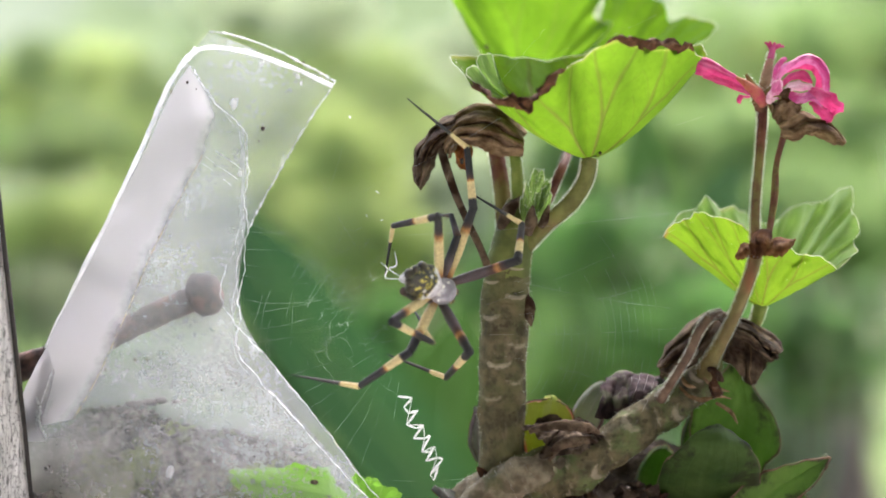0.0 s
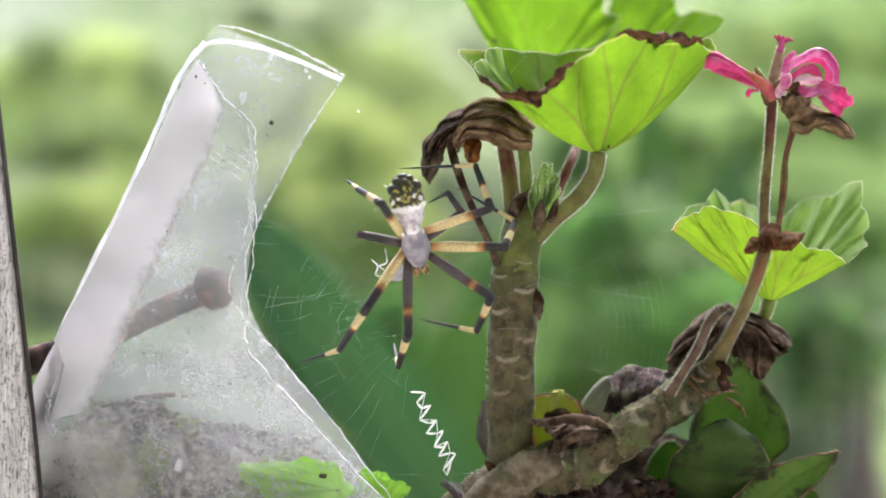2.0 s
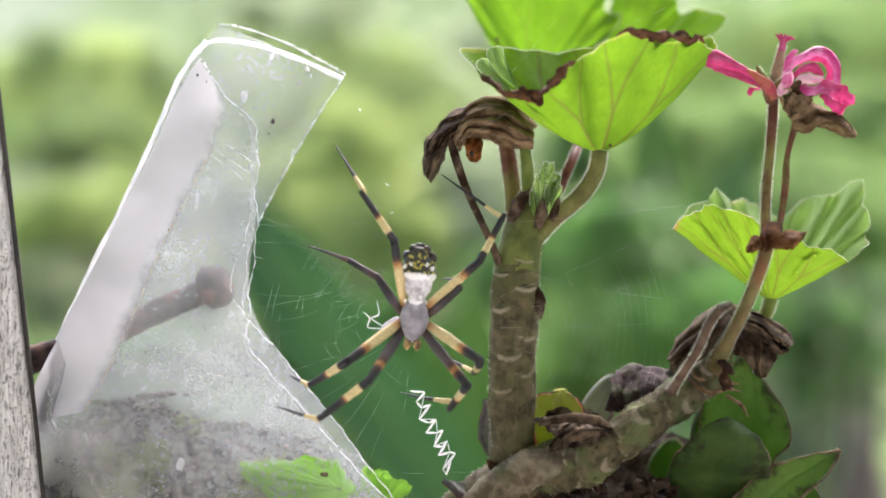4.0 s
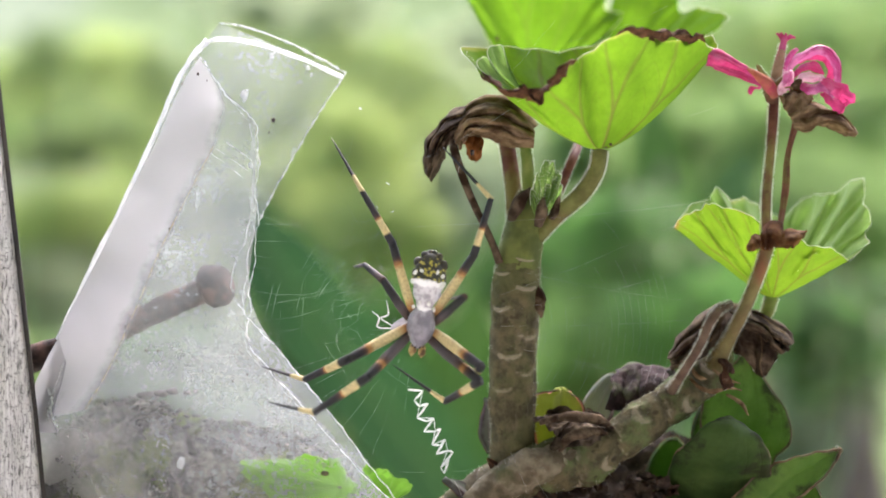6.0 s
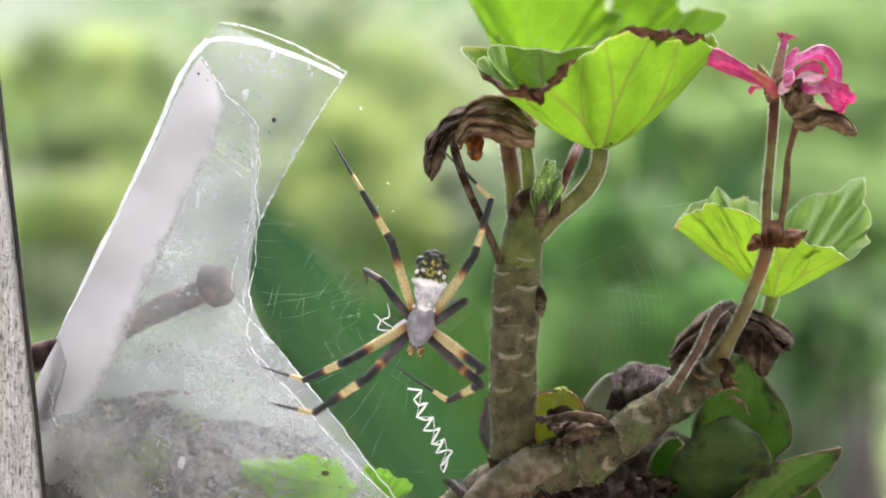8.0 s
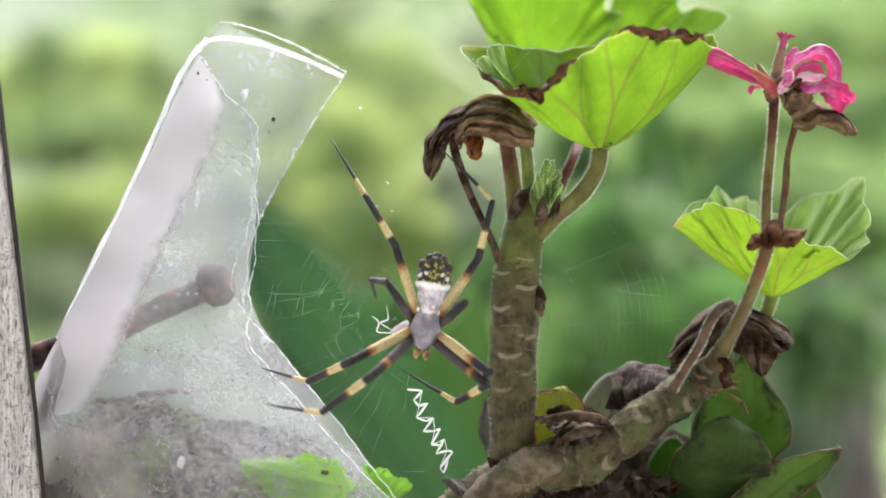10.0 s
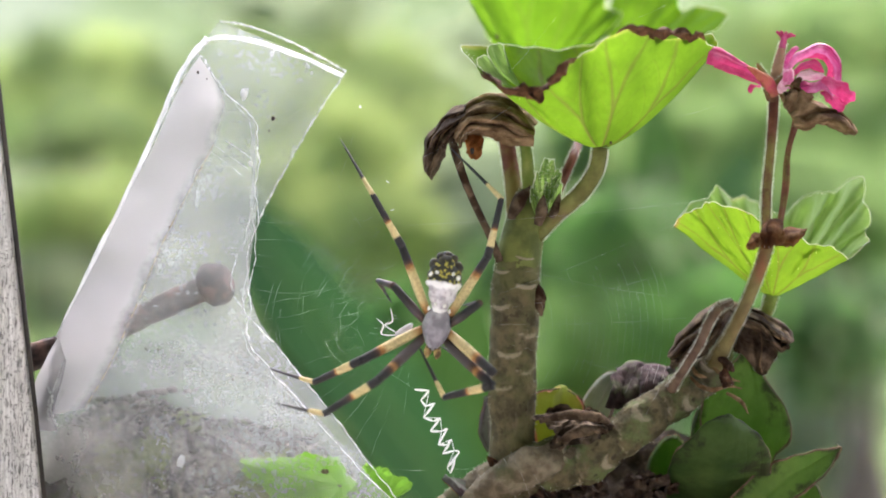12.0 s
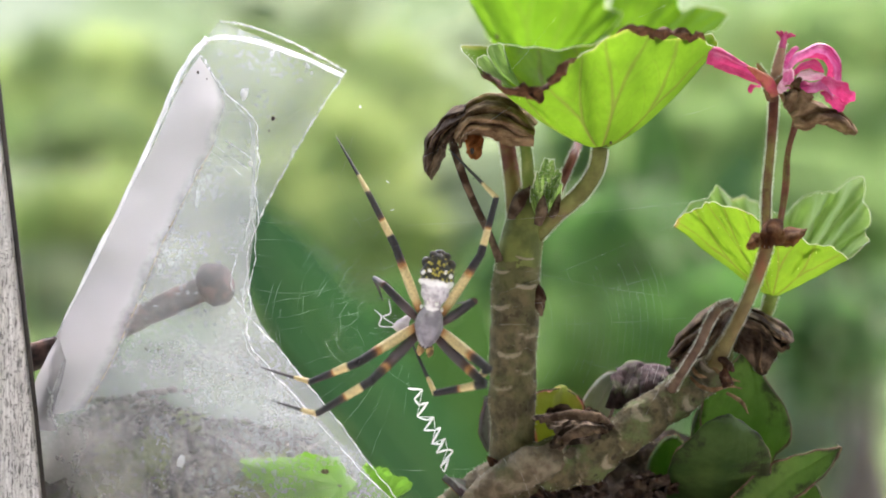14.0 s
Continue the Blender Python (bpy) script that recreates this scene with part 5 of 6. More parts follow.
for pts, r in (([(1366, 172, 13), (1364, 155, 11), (1352, 135, 11), (1340, 112, 11)], [12, 14, 9, 2]), ([(1368, 165, 12), (1380, 145, 10), (1392, 132, 10)], [9, 8, 2])):
    rod("calyx", pts, r, M_STALK, rough=0.2, hair=40)
rod("style", [(1370, 150, 12), (1377, 115, 12), (1384, 84, 12.5), (1386, 76, 13)], [11, 9, 7, 5], M_STYLE, hair=80)
rod("style_tip", [(1384, 86, 12), (1387, 72, 12.5), (1388, 62, 13)], [7, 6, 4], M_PETAL)
for du, dv in ((-14, -10), (-6, -12), (4, -10), (14, -6), (20, -2)):
    rod("stigma", [(1386, 70, 13), (1388 + du * 0.6, 64 + dv * 0.4, 13), (1388 + du, 66 + dv, 13)], [4, 3, 2], M_PETAL, n=8, seg=6)
drape("dry_flower", [(1398, 200), (1420, 178), (1446, 180), (1474, 192), (1500, 208), (1516, 232)], [(1406, 224), (1428, 228), (1450, 220), (1476, 224), (1494, 234), (1512, 240)], (10, 5.5, 9), 2, plant, M_DEAD_LIGHT, label="shrivelled brown flower remains", ribs=False, rough=0.0011, seed=9.0, along=True, n=40, m=16)
drape("dry_flower", [(1386, 168), (1400, 156), (1418, 160), (1436, 176)], [(1392, 190), (1404, 204), (1420, 206), (1440, 200)], (9, 6, 8), 2, plant, M_DEAD_LIGHT, label="shrivelled brown flower remains", ribs=False, rough=0.0016, seed=10.0, n=30, m=14)
for pts, r in (
               ([(1412, 170, 10), (1408, 150, 9), (1418, 138, 9)], [8, 10, 3]), ([(1395, 190, 11), (1388, 175, 10), (1378, 165, 10)], [4, 5, 2]), ([(1430, 170, 9), (1450, 155, 8), (1460, 148, 8)], [3, 3, 2])):
    rod("dry_flower", pts, r, M_DEAD_LIGHT, rough=0.4, freq=500, label="shrivelled brown flower remains")
for pts in (([(1262, 650, 12), (1285, 668, 11), (1310, 676, 11)]), ([(1268, 640, 12), (1275, 620, 10), (1290, 612, 11)]), ([(1222, 668, 11), (1240, 684, 9), (1262, 690, 9), (1290, 684, 9), (1312, 688, 10)]), ([(1226, 650, 10), (1234, 664, 8), (1250, 668, 9)]), ([(1286, 696, 13), (1302, 704, 12), (1316, 716, 13), (1324, 732, 14)])):
    rod("stipule", pts, [2.5, 4, 1.2], M_DEAD_LIGHT, rough=0.5, freq=600)
drape("bract", [(1272, 640), (1280, 634), (1290, 640), (1296, 652)], [(1278, 668), (1282, 682), (1290, 680), (1296, 670)], (10, 6, 9), 2, plant, M_WITHER, label="dark dry bract at the foot of the shoot", ribs=False, seed=12.0, n=20, m=12)

# ---------------------------------------------------------------- succulent below
succ = thing("succulent", plan(1260, 930, 26), "succulent with mottled dark green red-edged leaves", "plant")


M_GREY_LEAF_DARK = surface("purple_withered_leaf", (0.016, 0.010, 0.012), (0.055, 0.038, 0.038), 380, 0.9, 0.9, 0.0007, patch=(0.07, 0.075, 0.045), patch_scale=180, sheen=0.1)


def blade(base, tip, wide, bend, material, parent, name="leaf", thick=0.0012, label="", veins=2.0, notch=0.0, face=(0, -1, 0.15), blunt=0.0):
    """A thick ovate leaf from base to tip (plan places), wide in tenths of a millimetre, bowed by bend."""
    a, b = plan(*base), plan(*tip)
    t = (b - a).normalized()
    side = t.cross(Vector(face)).normalized()
    nor = side.cross(t)
    n, m = 22, 12
    grid = []
    for i in range(n + 1):
        s = i / n
        oval = (math.sin(math.pi * min(1, s * 0.93 + 0.07)) ** 0.75) * (1 - 0.25 * s)
        spoon = 1.55 * (s + 0.03) ** 0.8 * max(0.0, 1 - s) ** 0.42
        w = wide * 1e-4 * (oval * (1 - blunt) + spoon * blunt) * (1 + 0.10 * noise.noise((s * 5, base[0] * 0.1, 3))) * (1 + notch * abs(math.sin(s * 16)))
        row = []
        for k in range(m + 1):
            q = (k / m - 0.5) * 2
            p = a + (b - a) * s + side * q * w + nor * (bend * 1e-4 * math.sin(math.pi * s) - 0.25 * w * (1 - q * q))
            p += nor * 0.0009 * noise.noise(p * 130) + side * 0.0006 * noise.noise(p * 170)
            row.append(p)
        grid.append(row)
    bm = bmesh.new()
    sheet(bm, grid, False, lambda i, k: (0.5 + (k / m - 0.5) * veins, max(abs(k / m - 0.5) * 2, (i / n) ** 6)))
    ob = part(name, bm, material, parent, label)
    sol = ob.modifiers.new("thickness", "SOLIDIFY")
    sol.thickness, sol.offset = thick, 1
    bm = bmesh.new()
    line = [r[0] for r in grid] + [r[-1] for r in grid[::-1]]
    tube(bm, line, [0.00006, 0.00006], len(line) - 1, 5)
    part("margin", bm, M_CALYX, ob, "reddish margin")
    return ob


def lobed(left, right, depths, parent, material, label="", n=40, m=18, ridge=0.0, seed=0.0):
    """A thick leaf between two edges (u, v) that meet at its tip; depths at the base, the middle and the tip."""
    a, b = smooth_line(left, n), smooth_line(right, n)
    grid = []
    for i in range(n + 1):
        s = i / n
        row = []
        for k in range(m + 1):
            q = k / m
            d = depths[0] * (1 - s) + depths[2] * s + (depths[1] - (depths[0] + depths[2]) / 2) * 4 * s * (1 - s)
            d += ridge * (1 - abs(2 * q - 1)) * (1 - 0.5 * s)
            p = plan(a[i][0] * (1 - q) + b[i][0] * q + 2 * noise.noise((s * 14, q * 2, seed)), a[i][1] * (1 - q) + b[i][1] * q + 2.5 * noise.noise((s * 12, q * 2, seed + 3)), d)
            p.y += 0.0008 * noise.noise(p * 120) + 0.0003 * noise.noise(p * 420)
            row.append(p)
        grid.append(row)
    bm = bmesh.new()
    sheet(bm, grid, False, lambda i, k: (0.5 + (k / m - 0.5), max(abs(k / m - 0.5) * 2 * 0.97, (i / n) ** 8)))
    ob = part("leaf", bm, material, parent, label)
    sol = ob.modifiers.new("thickness", "SOLIDIFY")
    sol.thickness, sol.offset = 0.0009, 1
    bm = bmesh.new()
    line = [q + Vector((0, -0.0008, 0)) for q in [r[0] for r in grid] + [r[-1] for r in grid[::-1]]]
    tube(bm, line, [0.00028 * (0.5 + 1.2 * abs(noise.noise((k * 0.9, seed, 1)))) for k in range(30)], 2 * n, 6, 0.3, 900)
    part("margin", bm, M_RUSSET, ob, "russet corky margin")
    return ob


M_RUSSET = surface("russet_margin", (0.06, 0.035, 0.02), (0.17, 0.12, 0.075), 500, 0.8, 0.8, 0.0005, patch=(0.12, 0.13, 0.06), patch_scale=200, sheen=0.1)
lobed([(1300, 900), (1250, 800), (1240, 720), (1270, 670), (1300, 635), (1317, 613)], [(1345, 900), (1368, 812), (1397, 776), (1388, 725), (1352, 668), (1317, 614)], (22, 19, 21), succ, M_SUCC, ridge=1.5, seed=1.0)
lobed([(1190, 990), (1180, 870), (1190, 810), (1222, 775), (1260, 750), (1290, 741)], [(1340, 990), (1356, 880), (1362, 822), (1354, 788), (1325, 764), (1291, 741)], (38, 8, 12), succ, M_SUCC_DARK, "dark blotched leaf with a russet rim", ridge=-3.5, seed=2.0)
lobed([(1250, 930), (1310, 862), (1360, 824), (1400, 808), (1445, 797), (1487, 791)], [(1330, 990), (1385, 905), (1425, 866), (1455, 842), (1474, 818), (1488, 792)], (13, 14, 16), succ, M_SUCC, ridge=1.2, seed=3.0)
blade((1240, 880, 26), (1262, 690, 24), 46, 6, M_SUCC, succ, blunt=0.4)
blade((1150, 900, 26), (1200, 770, 25), 46, 6, M_SUCC, succ, blunt=0.5)
blade((1380, 960, 20), (1440, 850, 22), 50, 8, M_SUCC, succ, blunt=0.4)
blade((1025, 790, 26), (1088, 656, 24), 40, 6, M_PALE_GREY, succ, label="pale grey-green leaf with a purple rim", blunt=0.6)
drape("withered_leaf", [(1088, 650), (1115, 640), (1150, 645), (1188, 655)], [(1075, 720), (1110, 728), (1140, 715), (1172, 694)], (24, 17, 18), 3, succ, M_GREY_LEAF_DARK, label="dark purple withering leaf", ribs=False, seed=6.0)
blade((1140, 740, 24), (1192, 648, 23), 30, 6, M_GREY_LEAF, succ, label="dark purple-grey withering leaf", blunt=0.5)
lobed([(950, 800), (940, 750), (938, 712), (948, 694), (975, 689), (994, 688)], [(1020, 800), (1034, 750), (1034, 722), (1026, 704), (1010, 694), (994, 688)], (20, 18.5, 20), succ, M_YELLOW, "yellow-green leaf with a red margin", n=30, m=14, ridge=1.0, seed=5.0)
blade((885, 830, 14), (862, 808, 12), 9, 2, M_WITHER, succ, label="small dry red leaf")
blade((870, 800, 24), (860, 700, 23), 20, 4, M_GREY_LEAF, succ)
blade((860, 900, 16), (780, 850, 14), 26, 6, M_GREY_LEAF, succ, label="pale grey-mauve leaf", face=(0, -0.6, 1))

for k in range(26):
    # curled dry scraps of leaf caught between the stems
    u = rnd(930, 1260)
    v = rnd(835, 905) - max(0, u - 1130) * 0.25
    d, r = rnd(12, 24), rnd(18, 34)
    a0 = rnd(0, 6.28)
    cup_leaf("dry_scrap", (u, v, d), [(u + r * rnd(0.6, 1.2) * math.cos(a0 + j * 1.05), v + r * 0.6 * rnd(0.6, 1.2) * math.sin(a0 + j * 1.05), d + rnd(-3, 3)) for j in range(6)],
             random.choice((M_LITTER, M_SOIL, M_SOIL)), 4, 12, 6, 12, n=6, m=36, margin=False, parent=succ, flip=k)
bm = bmesh.new()
top = smooth_line([(800, 960), (870, 880), (950, 838), (1050, 806), (1150, 764), (1220, 772), (1300, 830), (1380, 900), (1480, 980)], 90)
grid = []
for i in range(24):
    s = i / 23
    row = []
    for k, q in enumerate(top):
        p = plan(q[0], q[1] + 10 * noise.noise((k * 0.3, 1, 0)) + (1130 - q[1]) * s, 34 - 12 * math.sin(min(1, s * 1.6) * math.pi / 2))
        p.y += 0.0022 * noise.noise(p * 160) + 0.0014 * noise.noise(p * 480)
        row.append(p)
    grid.append(row)
sheet(bm, grid)
part("soil_mound", bm, M_SOIL, pot, "dark soil heaped round the stems")

# ---------------------------------------------------------------- mint-like leaf in the bag
mint = thing("seedling", plan(640, 930, 13), "bright green seedling with scalloped leaves in the bag", "plant")
M_MINT = leaf_material("bright_leaf", (0.13, 0.26, 0.04), (0.2, 0.36, 0.06), (0.20, 0.45, 0.04), (0.20, 0.36, 0.08), (0.35, 0.5, 0.12), share=0.5)
cup_leaf("leaf", (604, 860, 10.6), [(620, 872, 11), (619, 845, 11), (592, 814, 10.5), (548, 806, 10), (502, 811, 10), (462, 812, 10), (424, 818, 10), (446, 848, 9.6), (492, 884, 9.4), (548, 918, 9.6), (600, 905, 10.4)], M_MINT, 9, 0.8, 9, 0.8, margin=False, parent=mint, bowl=(1.0, 1.0))
cup_leaf("leaf", (650, 900, 14), [(730, 862, 16), (700, 845, 17), (665, 838, 17), (640, 850, 16), (605, 880, 14), (620, 910, 12), (680, 890, 13)], M_MINT, 5, 0.5, 8, 0.8, margin=False, parent=mint)
cup_leaf("leaf", (655, 870, 17), [(695, 842, 19), (665, 826, 19), (640, 830, 18), (645, 860, 17), (680, 862, 18)], M_MINT, 5, 2, 6, 2, margin=False, parent=mint)
rod("stem", [(660, 930, 14), (640, 905, 14), (600, 895, 12)], [8, 8, 6], M_SHOOT, parent=mint)

bm = bmesh.new()
blob(bm, plan(575, 835, 9.2), (0.0007, 0.0002, 0.0005), None, 6, 8, 0.3, 1500)
part("dark_spot", bm, M_SOIL, mint)
for u, v, d in ((880, 66, 46), (1072, 254, 8), (1080, 250, 7.6), (836, 268, 8)):
    bm = bmesh.new()
    blob(bm, plan(u, v, d), (0.0004, 0.0003, 0.0006), None, 6, 8, 0.4, 2000)
    part("dark_speck", bm, M_SOIL, plant)

# ---------------------------------------------------------------- web
web = thing("orb_web", plan(740, 560, 3), "fine torn orb web of pale silk threads", "web")


def thread(name, pts, radius, parent, n=12):
    bm = bmesh.new()
    tube(bm, [plan(*p) for p in pts], [radius, radius], n, 4, closed=False)
    part(name, bm, M_THREAD, parent)


n = Nodes("web_thread")
n.b.inputs["Base Color"].default_value = (0.85, 0.86, 0.85, 1)
n.b.inputs["Roughness"].default_value = 0.3
veil = n.add("BsdfTransparent")
mx = n.add("MixShader")
n.join(n.math("MULTIPLY", n.ramp(n.noise(160, 4), 0.32, 0.66), 0.78), mx.inputs[0])
n.join(veil.outputs[0], mx.inputs[1])
n.join(n.b.outputs[0], mx.inputs[2])
n.join(mx.outputs[0], n.out.inputs[0])
M_THREAD = n.m
HUB = (735, 580)


def strand(name, start, end, sag, radius, n=16, shake=5.0):
    """A slack thread between two plan places (u, v, depth), which hangs by sag and wavers."""
    pts = []
    for j in range(9):
        f = j / 8
        w = math.sin(math.pi * f)
        pts.append((start[0] + (end[0] - start[0]) * f + shake * w * noise.noise((f * 3, start[0] * 0.13, end[1] * 0.07)),
                    start[1] + (end[1] - start[1]) * f + sag * w + shake * w * noise.noise((f * 4, start[1] * 0.11, end[0] * 0.09)),
                    start[2] + (end[2] - start[2]) * f))
    thread(name, pts, radius, web, n)


# stays from the bag's edge to the hub's ragged rim
for v0, u1, v1, sag in ((372, 560, 400, 8), (392, 600, 372, 10), (424, 590, 455, -10), (448, 575, 440, 12), (470, 640, 470, 14), (492, 640, 420, 10), (512, 610, 500, 12), (540, 660, 488, 8), (566, 655, 520, 8), (590, 660, 545, 6)):
    strand("radius_thread", (452 + rnd(-4, 4), v0, 9), (u1, v1, 4.5), sag, 0.000011)
for ang, r0, r1 in ((188, 60, 200), (198, 60, 230), (208, 60, 240), (216, 60, 250), (224, 60, 250), (233, 60, 250), (242, 60, 250), (251, 70, 250), (262, 80, 240), (22, 150, 560), (12, 150, 500), (2, 150, 480), (-10, 160, 430), (75, 120, 330), (100, 120, 330), (118, 120, 330)):
    a = radians(ang)
    strand("radius_thread", (HUB[0] + r0 * math.cos(a), HUB[1] - r0 * math.sin(a), 4), (HUB[0] + r1 * math.cos(a), HUB[1] - r1 * math.sin(a), 7), 4, 0.00001)
for k in range(24):
    # broken pieces of the spiral, slack between the stays
    r, a0 = 90 + 7.5 * k + rnd(-6, 6), rnd(120, 190)
    pts = []
    for j in range(9):
        a = a0 + j * rnd(2.5, 4.0)
        q = r + 14 * noise.noise((a * 0.05, k * 1.7, 0))
        pts.append((HUB[0] + q * math.cos(radians(a)), HUB[1] - q * math.sin(radians(a)) * 0.9, 4.5 + 0.015 * r))
    thread("spiral_thread", pts, 0.0000125, web, 40)
for k in range(18):
    # upright pieces of the spiral on the stem's far side
    r = 230 + 13 * k
    lo = rnd(-30, -14)
    pts = [(HUB[0] + r * math.cos(radians(a)) + 3 * noise.noise((a * 0.1, k, 8)), HUB[1] - r * math.sin(radians(a)) * 0.8, 4 + 0.01 * r) for a in np.linspace(lo, lo + rnd(30, 52), 10)]
    thread("spiral_thread", pts, 0.000007, web, 30)
# torn, tangled threads near the hub
for k in range(34):
    u, v = rnd(560, 680), rnd(385, 600)
    pts = [(u, v, 5)]
    for _ in range(4):
        u, v = u + rnd(-8, 20), v + rnd(-16, 8)
        pts.append((u, v, rnd(4, 7)))
    thread("torn_thread", pts, 0.0000105, web, 14)
for a, b, sag in (((700, 400, 3), (1220, 358, 8), 6), ((930, 480, 6), (1205, 528, 8), 4), ((955, 615, 4), (1090, 655, 6), 3), ((720, 292, 4), (905, 190, 2), 4), ((1195, 207, 10), (1266, 187, 10), 2), ((985, 74, 4), (1052, 58, 6), 2),
                  ((900, 130, 2), (985, 30, 2), 2), ((1085, 50, 4), (1180, 8, 4), 2), ((640, 830, 5), (900, 826, 9), 4), ((668, 640, 3), (735, 690, 2), 2), ((800, 838, 3), (830, 900, 12), 0), ((650, 330, 4), (740, 250, 6), 5), ((640, 190, 5), (600, 320, 6), 4), ((920, 800, 6), (985, 905, 8), 0), ((935, 790, 6), (1020, 905, 8), 0), ((905, 800, 6), (950, 905, 8), 0)):
    strand("stay_thread", a, b, sag, 0.000011, shake=2.0)
for u, v in ((638, 190), (686, 322), (694, 372), (668, 365)):
    bm = bmesh.new()
    blob(bm, plan(u, v, 4), (rnd(0.1, 0.3) * 1e-3, 0.0002, rnd(0.15, 0.45) * 1e-3), Matrix.Rotation(rnd(0, 3), 3, "Y"), 5, 6, 0.6, 2000)
    part("silk_tuft", bm, M_SILK, web)

ZIG = plan(764, 762, 2)
zigzag = thing("silk_zigzag", ZIG, "dense white zigzag band of silk in the web", "silk band")
steps = [(722, 688), (748, 690), (733, 707), (742, 718), (758, 712), (738, 738), (756, 744), (768, 738), (750, 762), (770, 762), (780, 757), (764, 786), (780, 786), (788, 776), (772, 802), (792, 796), (802, 798), (780, 826), (794, 812), (786, 836)]


def stroke(name, p, q, radii, flat):
    a, b = plan(p[0], p[1], 2) - ZIG, plan(q[0], q[1], 2.2) - ZIG
    bm = bmesh.new()
    tube(bm, [a, (a + b) / 2, b], radii, 6, 5, 0.35, 1500, flat=flat)
    part(name, bm, M_SILK, None).parent = zigzag


for p, q in zip(steps, steps[1:]):
    stroke("silk_stroke", p, q, [0.00010, 0.00024, 0.00010], 0.3)
for p, q in zip(steps[1::2], steps[3::2]):
    stroke("silk_strand", p, q, [0.00007, 0.00007, 0.00007], 1.0)
prey = thing("silk_bundle", plan(690, 575, 2), "small white silk-wrapped bundle in the web", "silk bundle")
bm = bmesh.new()
blob(bm, (0.0017, 0, 0.0003), (0.0021, 0.0010, 0.0011), Matrix.Rotation(-0.65, 3, "Y"), 9, 12, 0.5, 500)
body = part("wrapping", bm, surface("dull_silk", (0.42, 0.40, 0.44), (0.7, 0.69, 0.72), 900, 0.6, 0.6, 0.0003, stretch=(0.3, 1, 1), glow=(0.6, 0.6, 0.6), share=0.3), None)
body.parent = prey
for line in ([(-0.0007, 0, 0.0045), (-0.0004, 0, 0.0021), (-0.0017, 0, 0.0014), (0.0004, 0, 0.0)], [(-0.0032, 0, 0.0026), (-0.0020, 0, 0.0014), (-0.0023, 0, -0.0002), (0.0006, 0, -0.0004)]):
    bm = bmesh.new()
    tube(bm, line, [0.00005, 0.00014, 0.00012, 0.00008], 16, 6)
    part("silk_strand", bm, M_SILK, None).parent = prey

# ---------------------------------------------------------------- spider
spider = thing("spider", plan(762, 540, -1), "silver garden spider with black and cream banded legs", "spider")


def banded(name, stops, rough=0.7):
    """Bands along a limb: (share of its length, colour) pairs."""
    n = Nodes(name)
    sp = n.add("SeparateXYZ")
    n.join(n.add("TexCoord").outputs["Generated"], sp.inputs[0])
    z = n.math("ADD", sp.outputs[2], n.math("MULTIPLY", n.math("SUBTRACT", n.noise(900, 3), 0.5), 0.08))
    ramp = n.add("ValToRGB")
    n.join(z, ramp.inputs[0])
    e = ramp.color_ramp.elements
    e[0].position, e[0].color = stops[0][0], (*stops[0][1], 1)
    e[1].position, e[1].color = stops[-1][0], (*stops[-1][1], 1)
    for at, c in stops[1:-1]:
        s = e.new(at)
        s.color = (*c, 1)
    g = n.noise(1800, 4)
    c = n.mix(n.math("MULTIPLY", n.ramp(g, 0.35, 0.7), 0.35), ramp.outputs[0], (0.03, 0.025, 0.02))
    n.join(c, n.b.inputs["Base Color"])
    n.b.inputs["Roughness"].default_value = rough
    n.bump(g, 0.4, 0.0001)
    return n.m


BLACK, BROWN, CREAM, AMBER, GREY = (0.009, 0.009, 0.010), (0.06, 0.026, 0.016), (0.60, 0.49, 0.23), (0.40, 0.19, 0.045), (0.07, 0.056, 0.06)
M_FEMUR_PALE = banded("pale_femur", [(0.0, BROWN), (0.06, AMBER), (0.22, CREAM), (0.60, CREAM), (0.68, AMBER), (0.74, BROWN), (0.80, BLACK), (1.0, BLACK)])
M_FEMUR_DARK = banded("dark_femur", [(0.0, BROWN), (0.2, GREY), (0.55, GREY), (0.66, BROWN), (0.72, AMBER), (0.78, BROWN), (0.86, BLACK), (1.0, BLACK)])
M_TIBIA = banded("banded_tibia", [(0.0, BLACK), (0.17, BLACK), (0.205, CREAM), (0.44, CREAM), (0.47, AMBER), (0.51, BROWN), (0.58, BLACK), (1.0, BLACK)])
M_TIP = banded("banded_tip", [(0.0, CREAM), (0.27, CREAM), (0.30, BLACK), (1.0, BLACK)])
M_SHORT = banded("dark_short_leg", [(0.0, BROWN), (0.3, GREY), (0.6, BLACK), (1.0, BLACK)])

# abdomen: silver shield in front, mottled black and yellow lobes behind
n = Nodes("abdomen_pattern")
sp = n.add("SeparateXYZ")
n.join(n.add("TexCoord").outputs["Generated"], sp.inputs[0])
wob = n.math("ADD", sp.outputs[2], n.math("MULTIPLY", n.math("SUBTRACT", n.noise(500, 4), 0.5), 0.16))
vor = n.add("TexVoronoi", Scale=1500.0)
n.join(n.add("TexCoord").outputs["Object"], vor.inputs["Vector"])
spot = n.ramp(vor.outputs["Distance"], 0.25, 0.5)
mott = n.mix(spot, (0.42, 0.37, 0.05), (0.02, 0.02, 0.010))
mott = n.mix(n.ramp(n.noise(450, 2), 0.6, 0.66), mott, (0.015, 0.014, 0.012))
silver = n.mix(n.ramp(n.noise(700, 4), 0.4, 0.65), (0.60, 0.585, 0.60), (0.30, 0.28, 0.305))
silver = n.mix(n.math("SUBTRACT", 1.0, n.ramp(wob, 0.10, 0.16)), silver, (0.74, 0.74, 0.73))
whole = n.mix(n.ramp(wob, 0.53, 0.57), silver, mott)
